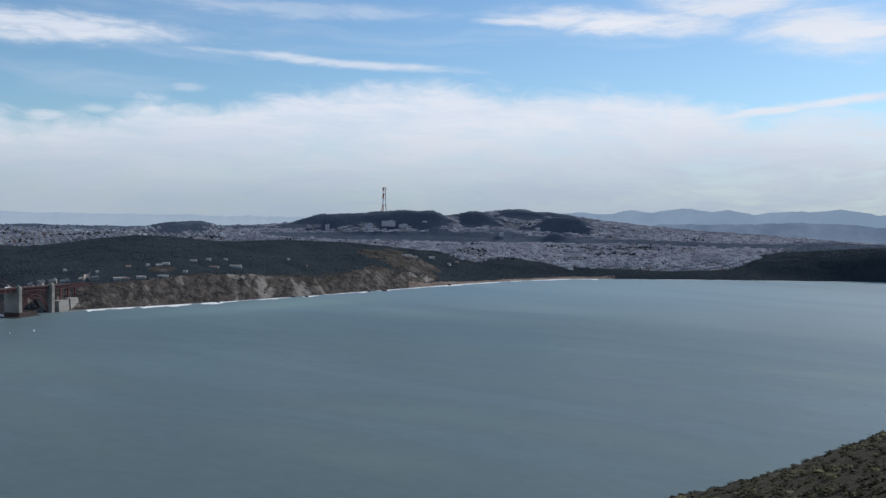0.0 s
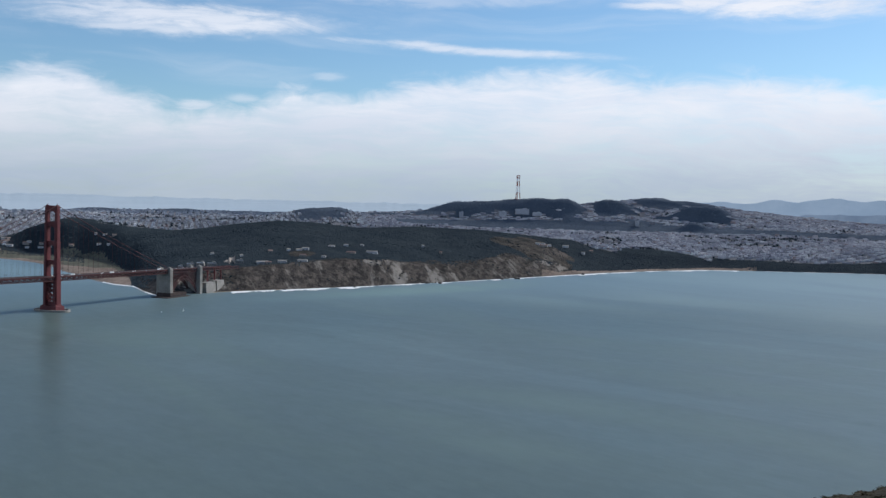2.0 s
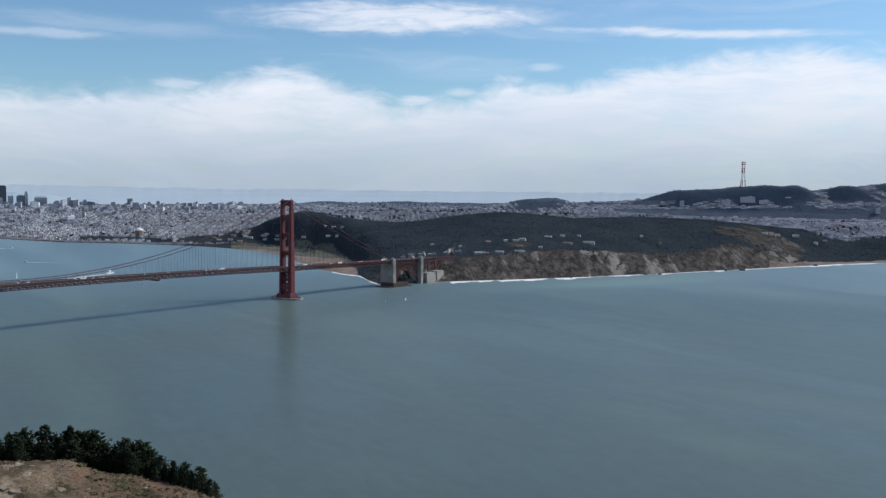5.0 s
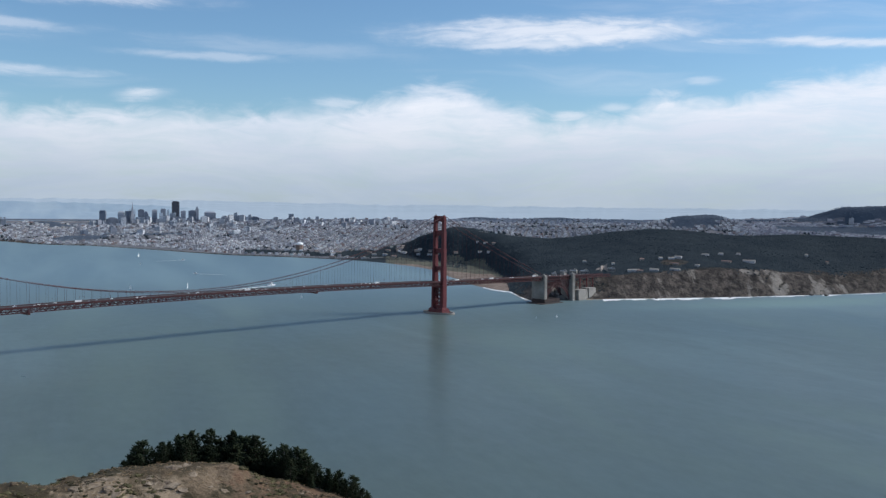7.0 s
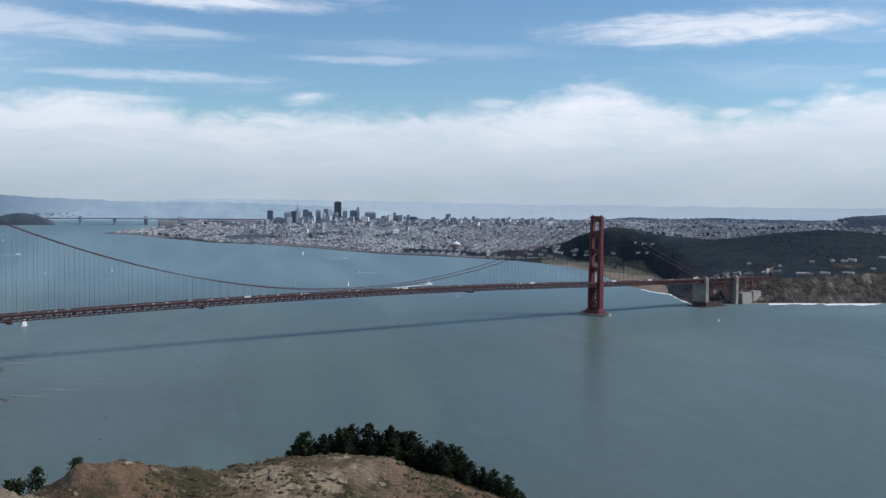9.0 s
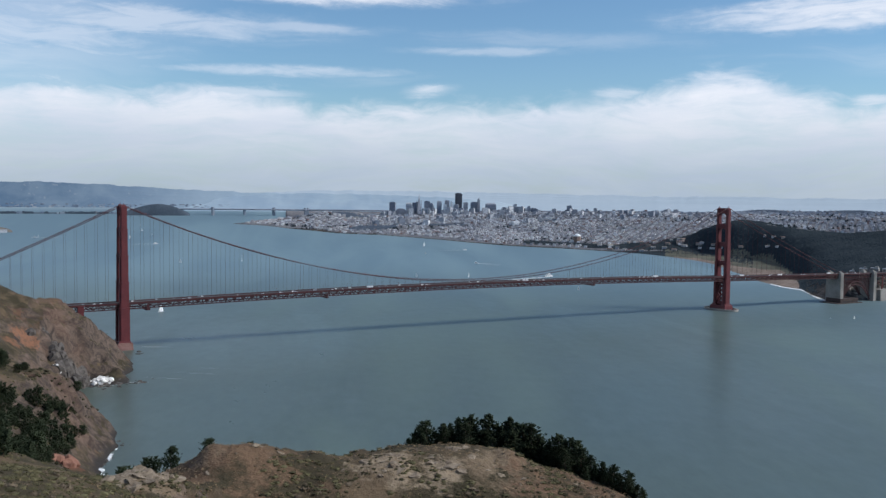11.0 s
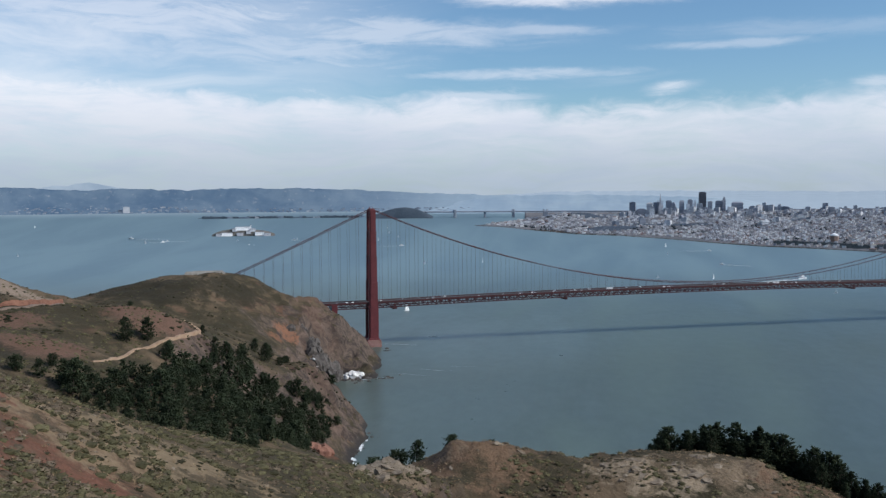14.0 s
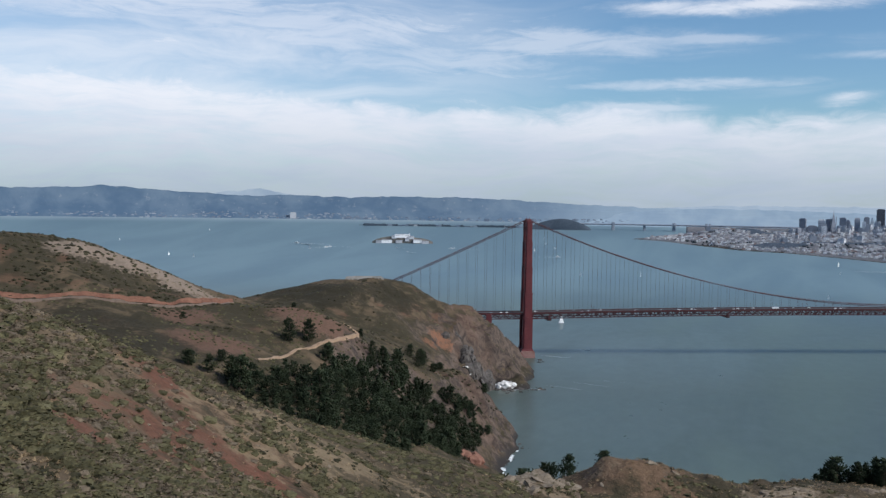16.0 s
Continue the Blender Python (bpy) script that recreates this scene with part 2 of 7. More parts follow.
def make_water():
    m, n = material("bay_water")
    p = n.pos
    sep_ = n.add("ShaderNodeSeparateXYZ", {0: p})
    x, y = sep_.outputs[0], sep_.outputs[1]
    # tide lines run along the strait
    along = n.math("ADD", n.math("MULTIPLY", x, 0.80), n.math("MULTIPLY", y, -0.60))
    across = n.math("ADD", n.math("MULTIPLY", x, 0.60), n.math("MULTIPLY", y, 0.80))
    flow = n.vec(n.math("MULTIPLY", along, 0.0011), n.math("MULTIPLY", across, 0.0042))
    tide = n.noise(flow, 1.0, 5.0, 0.55, 0.6)
    patch = n.noise(p, 0.0016, 4.0, 0.55)
    fleck = n.noise(p, 0.03, 3.0, 0.6)
    chop = n.noise(n.vec(n.math("MULTIPLY", along, 0.03), n.math("MULTIPLY", across, 0.075)), 1.0, 5.0, 0.7)
    col = n.mix(n.step(patch, 0.35, 0.7), WATER_A, WATER_B)
    col = n.mix(1.0, col, n.ramp(chop, (0.3, 0.86), (0.7, 1.14)), "MULTIPLY")
    col = n.mix(n.math("MULTIPLY", n.step(tide, 0.5, 0.72), 0.8), col, WATER_C)
    # pale sediment drifting off the far bluffs
    dx, dy = n.math("ADD", x, 460.0), n.math("ADD", y, -2640.0)
    u = n.math("DIVIDE", n.math("ADD", n.math("MULTIPLY", dx, 0.645), n.math("MULTIPLY", dy, 0.764)), 520.0)
    v = n.math("DIVIDE", n.math("ADD", n.math("MULTIPLY", dx, -0.764), n.math("MULTIPLY", dy, 0.645)), 130.0)
    far_off = n.math("SQRT", n.math("ADD", n.math("MULTIPLY", u, u), n.math("MULTIPLY", v, v)))
    plume = n.math("SUBTRACT", 1.0, n.step(n.math("MULTIPLY_ADD", tide, 1.6, n.math("ADD", far_off, -0.8)), 0.2, 1.2))
    # wide bay past the strait: painted sky reflection, paler, duller than the green channel
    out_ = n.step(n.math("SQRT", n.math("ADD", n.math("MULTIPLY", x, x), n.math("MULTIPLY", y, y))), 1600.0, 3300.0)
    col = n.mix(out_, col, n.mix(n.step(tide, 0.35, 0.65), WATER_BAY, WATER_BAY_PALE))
    # haze towards the far shore, painted in as paler water
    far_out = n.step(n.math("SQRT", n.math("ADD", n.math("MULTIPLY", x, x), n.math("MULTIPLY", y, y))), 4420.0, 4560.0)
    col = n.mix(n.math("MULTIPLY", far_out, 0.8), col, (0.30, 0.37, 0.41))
    col = n.mix(n.math("MULTIPLY", plume, 0.75), col, (0.165, 0.250, 0.235))
    wave = n.math("ADD", n.noise(n.vec(n.math("MULTIPLY", along, 0.05), n.math("MULTIPLY", across, 0.11)), 1.0, 4.0, 0.6), n.math("MULTIPLY", n.noise(p, 0.012, 2.0), 2.0))
    rough = n.math("MULTIPLY_ADD", n.step(tide, 0.3, 0.75), 0.10, n.math("MULTIPLY_ADD", fleck, 0.06, WATER_ROUGH))
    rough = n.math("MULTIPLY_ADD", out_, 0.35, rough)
    flat = n.vec(0.0, 0.0, 1.0)
    relief = n.add("ShaderNodeBump", {"Height": wave, "Strength": 0.05, "Distance": 1.0, "Normal": flat})
    surface(n, col, rough, 0.0, relief.outputs[0], 0.5)
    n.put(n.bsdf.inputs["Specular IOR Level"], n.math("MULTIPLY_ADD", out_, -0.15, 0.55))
    n.put(n.bsdf.inputs["IOR"], 1.333)
    return m


# both bay colours include the reflected sky
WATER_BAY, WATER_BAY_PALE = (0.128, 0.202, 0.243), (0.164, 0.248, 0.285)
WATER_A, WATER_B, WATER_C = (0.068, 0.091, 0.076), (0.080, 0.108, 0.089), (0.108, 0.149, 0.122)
WATER_ROUGH = 0.25
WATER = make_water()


# bare red soil on the near slope: place and radius
BARE = [(-108, 6, 6.5), (-113, 2, 5), (-98, 10, 6), (-90, 0, 7), (-96, 16, 5), (-82, 5, 5), (-104, 16, 4), (-76, -4, 4)]
# worn places further off: place, radius, colour
LEDGE = (0.33, 0.26, 0.18)
RED_SOIL, BROWN_SOIL, PALE_STONE, BIRD_WHITE, DARK_STONE, DRY_GRASS, TAN_STONE, DARK_SCRUB = (0.165, 0.080, 0.053), (0.165, 0.098, 0.070), (0.29, 0.225, 0.172), (0.75, 0.74, 0.70), (0.06, 0.056, 0.053), (0.240, 0.180, 0.112), (0.20, 0.15, 0.10), (0.042, 0.037, 0.024)
WORN = [(-690, 55, 34, BROWN_SOIL), (-771, 44, 26, BROWN_SOIL), (-795, 148, 34, BROWN_SOIL), (-1205, 404, 15, (0.25, 0.125, 0.075)), (-1180, 380, 12, (0.22, 0.115, 0.07)), (-1000, 385, 40, BROWN_SOIL), (-895, -13, 34, PALE_STONE), (-886, 50, 30, PALE_STONE), (-900, 18, 26, PALE_STONE), (-872, 84, 26, PALE_STONE), (-885, -45, 24, PALE_STONE),
        (-1195, 452, 22, DARK_STONE), (-1178, 486, 12, BIRD_WHITE), (-756, 285, 12, RED_SOIL), (-153, 127, 9, LEDGE), (-146, 135, 6, LEDGE), (-169, 77, 8, LEDGE), (-141, 147, 5, LEDGE), (-177, 97, 4, LEDGE), (-166, 78, 7, TAN_STONE), (-140, 146, 9, TAN_STONE), (-108, 15, 10, DRY_GRASS), (-121, 27, 10, DRY_GRASS), (-109, -4, 6, DRY_GRASS),
        (-664, 5, 42, DARK_SCRUB), (-720, -30, 45, DARK_SCRUB), (-1262, 262, 55, DARK_SCRUB), (-1275, 350, 46, DARK_SCRUB), (-1310, 220, 50, DARK_SCRUB), (-96, -6, 6, DRY_GRASS), (-84, 12, 6, DRY_GRASS), (40, 95, 60, DARK_SCRUB), (75, 80, 60, DARK_SCRUB), (30, 110, 40, DARK_SCRUB), (-175, 100, 14, (0.170, 0.110, 0.070)), (-125, 158, 16, (0.165, 0.105, 0.068))]


def make_headland():
    m, n = material("dry_headland_scrub")
    p = n.pos
    slope = n.add("ShaderNodeSeparateXYZ", {0: n.geo.outputs["True Normal"]}).outputs[2]
    axes = n.add("ShaderNodeSeparateXYZ", {0: p})
    height = axes.outputs[2]
    big, mid, small = n.noise(p, 0.008, 5.0, 0.6, 0.4), n.noise(p, 0.045, 6.0, 0.65, 0.3), n.noise(p, 0.9, 4.0, 0.7)
    patchy = n.noise(p, 0.22, 5.0, 0.7, 0.3)
    straw = n.mix(small, (0.096, 0.067, 0.043), (0.185, 0.137, 0.087))
    scrub = n.mix(small, (0.030, 0.026, 0.016), (0.070, 0.059, 0.036))
    soil = n.mix(mid, (0.12, 0.060, 0.040), (0.18, 0.105, 0.070))
    rock = n.mix(n.step(n.noise(p, 0.06, 9.0, 0.75, 1.2), 0.32, 0.68), (0.030, 0.026, 0.024), (0.150, 0.112, 0.088))
    col = n.mix(n.step(n.math("MULTIPLY_ADD", mid, 0.6, n.math("MULTIPLY", big, 0.4)), 0.46, 0.64), scrub, straw)
    col = n.mix(n.math("MULTIPLY", n.step(n.noise(p, 0.018, 4.0, 0.6, 0.6), 0.58, 0.7), 0.7), col, soil)
    steep = n.math("SUBTRACT", 1.0, n.step(n.math("MULTIPLY_ADD", mid, 0.3, slope), 0.84, 1.04))
    col = n.mix(steep, col, n.mix(n.math("MULTIPLY", n.step(big, 0.45, 0.62), 0.3), rock, soil))
    warp = n.math("SUBTRACT", n.math("MULTIPLY_ADD", patchy, 0.5, n.math("MULTIPLY", mid, 0.5)), 0.5)
    # worn ground is broken up by what still grows on it
    ragged = n.math("MULTIPLY", n.step(n.noise(p, 0.13, 5.0, 0.75, 0.6), 0.36, 0.56), 0.92)
    broad = n.math("MULTIPLY_ADD", ragged, 0.35, 0.62)
    for cx, cy, r, tint_ in [(*q, RED_SOIL) for q in BARE] + WORN:
        dx, dy = n.math("SUBTRACT", axes.outputs[0], float(cx)), n.math("SUBTRACT", axes.outputs[1], float(cy))
        d = n.math("SQRT", n.math("ADD", n.math("MULTIPLY", dx, dx), n.math("MULTIPLY", dy, dy)))
        d = n.math("ADD", d, n.math("MULTIPLY", warp, r * (4.0 if r < 20 else 2.6)))
        mask = n.math("SUBTRACT", 1.0, n.step(d, r * 0.75, r * 1.15))
        tone = n.mix(n.step(small, 0.3, 0.7), tuple(0.72 * c for c in tint_), tint_)
        col = n.mix(n.math("MULTIPLY", mask, broad if r > 20 else ragged), col, tone)
    wet = n.math("SUBTRACT", 1.0, n.step(n.math("MULTIPLY_ADD", mid, 10.0, height), 7.0, 12.0))
    col = n.mix(wet, col, (0.040, 0.036, 0.033))
    surface(n, col, 0.95, 0.0, n.bump(n.math("ADD", n.math("MULTIPLY", small, 0.5), n.math("MULTIPLY", mid, 2.0)), 0.8, 1.2), 0.1)
    return m


HEADLAND = make_headland()


def make_city_ground():
    m, n = material("far_coast_ground")
    p = n.pos
    slope = n.add("ShaderNodeSeparateXYZ", {0: n.geo.outputs["True Normal"]}).outputs[2]
    height = n.add("ShaderNodeSeparateXYZ", {0: p}).outputs[2]
    big, mid = n.noise(p, 0.004, 5.0, 0.6, 0.3), n.noise(p, 0.02, 5.0, 0.65, 0.5)
    green = n.mix(n.step(n.noise(p, 0.03, 4.0, 0.7), 0.4, 0.62), (0.026, 0.027, 0.024), (0.060, 0.050, 0.042))
    axes = n.add("ShaderNodeSeparateXYZ", {0: p})
    # gullies run down to the sea
    shoreward = n.math("ADD", n.math("MULTIPLY", axes.outputs[0], 0.645), n.math("MULTIPLY", axes.outputs[1], 0.764))
    inland = n.math("ADD", n.math("MULTIPLY", axes.outputs[0], -0.764), n.math("MULTIPLY", axes.outputs[1], 0.645))
    gully = n.noise(n.vec(n.math("MULTIPLY", shoreward, 0.013), n.math("MULTIPLY", inland, 0.006), n.math("MULTIPLY", height, 0.006)), 1.0, 6.0, 0.65, 0.4)
    bluff = n.mix(n.step(gully, 0.53, 0.62), n.mix(n.step(n.noise(p, 0.05, 5.0, 0.75), 0.38, 0.62), (0.034, 0.031, 0.029), (0.105, 0.090, 0.078)), n.mix(mid, (0.135, 0.120, 0.104), (0.31, 0.285, 0.25)))
    sand = (0.34, 0.29, 0.23)
    col = n.mix(n.step(n.math("MULTIPLY_ADD", big, 0.3, slope), 0.98, 1.08), bluff, green)
    col = n.mix(n.math("SUBTRACT", 1.0, n.step(height, 0.7, 2.0)), col, sand)
    surface(n, col, 0.95, 0.0, n.bump(n.noise(p, 0.035, 6.0, 0.7), 0.9, 9.0), 0.1)
    return m


COAST = make_city_ground()
# shade between the crowns is put into the floor's dark colour
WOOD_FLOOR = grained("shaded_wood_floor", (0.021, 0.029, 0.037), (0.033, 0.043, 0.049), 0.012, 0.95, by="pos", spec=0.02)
# copies of the wood colours with distance haze mixed in, lighter and bluer
HAZY_WOODS = grained("hazy_woodland", (0.072, 0.094, 0.124), (0.106, 0.130, 0.160), 0.008, 0.95, by="pos", vary=-0.2, spec=0.02)
HAZY_FLOOR = grained("hazy_wood_floor", (0.064, 0.084, 0.112), (0.086, 0.106, 0.134), 0.012, 0.95, by="pos", spec=0.02)
PAVED = grained("city_streets", (0.105, 0.110, 0.122), (0.19, 0.187, 0.192), 0.012, 0.95, by="pos", spec=0.05)
BEACH = grained("beach_sand", (0.115, 0.092, 0.078), (0.25, 0.20, 0.165), 0.012, 0.95, by="pos", spec=0.05)
MEADOW = grained("marsh_meadow", (0.072, 0.076, 0.062), (0.130, 0.128, 0.100), 0.012, 0.95, by="pos", spec=0.05)


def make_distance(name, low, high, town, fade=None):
    """Far hills seen through many kilometres of air: a plain backdrop with haze in its colour that gives off the air's
    light.
    """
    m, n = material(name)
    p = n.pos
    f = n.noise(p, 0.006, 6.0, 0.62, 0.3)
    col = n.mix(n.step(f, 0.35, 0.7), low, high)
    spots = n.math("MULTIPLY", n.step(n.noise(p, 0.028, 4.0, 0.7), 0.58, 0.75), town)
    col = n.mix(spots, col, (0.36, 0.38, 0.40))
    # painted haze: the colour pales with bearing towards the range's far end
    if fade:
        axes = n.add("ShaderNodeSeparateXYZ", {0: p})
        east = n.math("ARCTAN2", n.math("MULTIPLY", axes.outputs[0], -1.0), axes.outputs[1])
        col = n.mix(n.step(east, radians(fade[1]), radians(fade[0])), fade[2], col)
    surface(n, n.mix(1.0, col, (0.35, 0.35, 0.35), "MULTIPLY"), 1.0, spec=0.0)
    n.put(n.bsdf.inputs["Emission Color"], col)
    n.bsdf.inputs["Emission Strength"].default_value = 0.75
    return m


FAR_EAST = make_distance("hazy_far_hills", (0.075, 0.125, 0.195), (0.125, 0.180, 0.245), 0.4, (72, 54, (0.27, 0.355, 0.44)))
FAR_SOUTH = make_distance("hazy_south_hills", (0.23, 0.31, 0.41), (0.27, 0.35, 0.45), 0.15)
FAR_PLAIN = make_distance("hazy_far_plain", (0.135, 0.185, 0.26), (0.19, 0.25, 0.33), 0.25)
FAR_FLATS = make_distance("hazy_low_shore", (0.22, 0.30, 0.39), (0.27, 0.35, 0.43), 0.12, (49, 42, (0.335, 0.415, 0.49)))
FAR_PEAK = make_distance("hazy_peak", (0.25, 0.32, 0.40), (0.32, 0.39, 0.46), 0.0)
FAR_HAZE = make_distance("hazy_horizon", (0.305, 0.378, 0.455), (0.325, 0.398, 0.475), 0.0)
HOUSES = by_island("row_houses", [(0.0, (0.58, 0.57, 0.57)), (0.16, (0.41, 0.40, 0.41)), (0.34, (0.72, 0.72, 0.71)), (0.46, (0.28, 0.27, 0.28)),
                                  (0.6, (0.44, 0.41, 0.39)), (0.74, (0.76, 0.76, 0.76)), (0.86, (0.36, 0.36, 0.385)), (0.96, (0.30, 0.21, 0.19))], dirt=0.008)
# furthest houses: haze put into bluer colours of lower contrast
HOUSES_FAR = by_island("hazy_distant_houses", [(0.0, (0.36, 0.39, 0.43)), (0.25, (0.28, 0.31, 0.36)), (0.5, (0.46, 0.48, 0.51)), (0.7, (0.31, 0.32, 0.36)), (0.9, (0.55, 0.57, 0.59))], dirt=0.008)
# backlight is put into the avenue houses' darker mauve-grey colours
AVENUES = by_island("avenue_houses", [(0.0, (0.49, 0.475, 0.50)), (0.2, (0.36, 0.355, 0.385)), (0.4, (0.58, 0.57, 0.58)), (0.6, (0.42, 0.395, 0.41)), (0.75, (0.66, 0.65, 0.65)), (0.87, (0.26, 0.255, 0.28)), (0.96, (0.34, 0.27, 0.26))], dirt=0.008)
# the office blocks' greys hold distance haze, lightened and shifted to blue
TOWERS_PALE = grained("pale_office_block", (0.36, 0.38, 0.41), (0.48, 0.49, 0.51), 0.01, 0.7, by="pos")
TOWERS_BROWN = grained("dark_brown_tower", (0.075, 0.080, 0.095), (0.105, 0.110, 0.13), 0.01, 0.6, by="pos")
TOWERS_DARK = grained("dark_office_block", (0.15, 0.17, 0.21), (0.215, 0.235, 0.275), 0.01, 0.6, by="pos")
TOWERS_MID = grained("grey_office_block", (0.22, 0.24, 0.28), (0.32, 0.34, 0.38), 0.01, 0.7, by="pos")

# ---- building tools ----
class Form:
    """Gathers boxes, beams, tubes and lofts into one mesh."""

    def __init__(self):
        self.v, self.f = [], []

    def add(self, verts, faces):
        k = len(self.v)
        self.v += [tuple(p) for p in verts]
        self.f += [tuple(i + k for i in f) for f in faces]
        return self

    def box(self, m, sx, sy, sz, top=(1.0, 1.0)):
        """A box on its base, at the pose m; top: the size of its upper face."""
        q = [m @ Vector((a * sx / 2 * (top[0] if c else 1), b * sy / 2 * (top[1] if c else 1), c * sz))
             for c in (0, 1) for a, b in ((-1, -1), (1, -1), (1, 1), (-1, 1))]
        return self.add(q, [(3, 2, 1, 0), (4, 5, 6, 7), (0, 1, 5, 4), (1, 2, 6, 5), (2, 3, 7, 6), (3, 0, 4, 7)])

    def beam(self, p, q, w, h, up=(0, 0, 1)):
        p, q = Vector(p), Vector(q)
        d = q - p
        s = d.cross(Vector(up)).normalized() * w / 2
        u = s.cross(d).normalized() * h / 2
        c = [e + a * s + b * u for e in (p, q) for a, b in ((-1, -1), (1, -1), (1, 1), (-1, 1))]
        return self.add(c, [(0, 1, 2, 3), (7, 6, 5, 4), (4, 5, 1, 0), (5, 6, 2, 1), (6, 7, 3, 2), (7, 4, 0, 3)])

    def loft(self, rings, cap=True):
        n = len(rings[0])
        verts = [p for r in rings for p in r]
        faces = [(i * n + j, i * n + (j + 1) % n, (i + 1) * n + (j + 1) % n, (i + 1) * n + j)
                 for i in range(len(rings) - 1) for j in range(n)]
        if cap:
            faces += [tuple(range(n))[::-1], tuple((len(rings) - 1) * n + j for j in range(n))]
        return self.add(verts, faces)

    def tube(self, pts, r, n=6):
        pts = [Vector(p) for p in pts]
        rings = []
        for i, p in enumerate(pts):
            d = (pts[min(i + 1, len(pts) - 1)] - pts[max(i - 1, 0)]).normalized()
            s = d.cross(Vector((0, 0, 1)))
            s = s.normalized() if s.length > 1e-3 else Vector((1, 0, 0))
            u = s.cross(d)
            k = r[i] if isinstance(r, (list, tuple)) else r
            rings.append([p + (s * math.cos(a) + u * math.sin(a)) * k for a in (2 * math.pi * j / n for j in range(n))])
        return self.loft(rings)

    def mesh(self, name, mat, smooth=False):
        me = bpy.data.meshes.new(name)
        me.from_pydata(self.v, [], self.f)
        me.materials.append(mat)
        if smooth:
            me.polygons.foreach_set("use_smooth", [True] * len(me.polygons))
        me.update()
        return me


def part(name, form, mat, parent, label="", smooth=False):
    ob = new(name, form if isinstance(form, bpy.types.Mesh) else form.mesh(name, mat, smooth))
    ob.parent = parent
    return tagged(ob, label) if label else ob


def thing(name, at=None, label="", category="", group="", kind=""):
    ob = new(name)
    if at is not None:
        ob.matrix_basis = at
    return tagged(ob, label, category, group, kind)


def whole(name, form, mat, label, category, group="", kind="", smooth=False):
    return tagged(new(name, form.mesh(name, mat, smooth)), label, category, group, kind)


# Beyond NEAR metres the land is drawn in towards the eye along its own lines of sight, so that sixty kilometres of
# bay and hills end within the five kilometres that the lens takes in; sizes shrink with the distance.
NEAR, REACH = 2600.0, 2300.0


def drawn_in(d):
    d = np.asarray(d, float)
    return np.where(d > NEAR, NEAR + REACH * (1 - 1 / (1 + np.maximum(d - NEAR, 0) / REACH)), d)


def far_xyz(x, y, z):
    """True places as arrays to the places in the scene."""
    d = np.maximum(np.hypot(x, y), 1e-6)
    k = drawn_in(d) / d
    return np.stack([x * k, y * k, EYE + (z - EYE) * k], -1)


def spot(az, dist, z=0.0):
    """A true place by its bearing, distance and height, in the scene."""
    a = radians(az)
    return Vector(far_xyz(np.array(-math.sin(a) * dist), np.array(math.cos(a) * dist), np.array(float(z))).tolist())


def far_pose(az, dist, z=0.0, turn=0.0):
    """The pose and the scale of a thing that stands there; turn: degrees away from facing the eye."""
    p = spot(az, dist, z)
    k = float(drawn_in(dist)) / dist
    return Matrix.Translation(p) @ Euler((0, 0, radians(az + turn))).to_matrix().to_4x4() @ Matrix.Scale(k, 4)


def lattice(ix, iy, seed):
    h = (ix * 374761393 + iy * 668265263 + seed * 974634777) & 0xFFFFFFFF
    h = ((h ^ (h >> 13)) * 1274126177) & 0xFFFFFFFF
    return ((h ^ (h >> 16)) & 0xFFFF) / 65535.0


def soft_noise(x, y, seed=0):
    ix, iy = np.floor(x).astype(np.int64), np.floor(y).astype(np.int64)
    fx, fy = x - ix, y - iy
    fx, fy = fx * fx * fx * (fx * (fx * 6 - 15) + 10), fy * fy * fy * (fy * (fy * 6 - 15) + 10)
    a, b, c, d = (lattice(ix + i, iy + j, seed) for i, j in ((0, 0), (1, 0), (0, 1), (1, 1)))
    return (a + (b - a) * fx) * (1 - fy) + (c + (d - c) * fx) * fy


def rugged(x, y, size, octaves=4, seed=0):
    """Noise from -1 to 1 whose largest waves are size metres long."""
    total, gain, s = 0.0, 1.0, 1.0 / size
    for k in range(octaves):
        total = total + gain * (soft_noise(x * s + 17.3 * k, y * s - 9.1 * k, seed + k) * 2 - 1)
        gain, s = gain * 0.5, s * 2.03
    return total / 1.7


def lie(points):
    """A smooth ground through heights known at (bearing, distance, height): a thin plate over the plan."""
    a = np.radians([p[0] for p in points])
    d = np.array([p[1] for p in points], float)
    x, y, z = -np.sin(a) * d / 1000, np.cos(a) * d / 1000, np.array([p[2] for p in points], float)
    r2 = (x[:, None] - x) ** 2 + (y[:, None] - y) ** 2
    k = 0.5 * r2 * np.log(r2 + 1e-12)
    n = len(x)
    m = np.zeros((n + 3, n + 3))
    m[:n, :n] = k + np.eye(n) * 1e-5
    m[:n, n:] = np.stack([np.ones(n), x, y], 1)
    m[n:, :n] = m[:n, n:].T
    w = np.linalg.solve(m, np.concatenate([z, np.zeros(3)]))

    def height(px, py):
        px, py = np.asarray(px, float) / 1000, np.asarray(py, float) / 1000
        out = w[n] + w[n + 1] * px + w[n + 2] * py
        for i in range(n):
            q = (px - x[i]) ** 2 + (py - y[i]) ** 2
            out = out + w[i] * 0.5 * q * np.log(q + 1e-12)
        return out
    return height


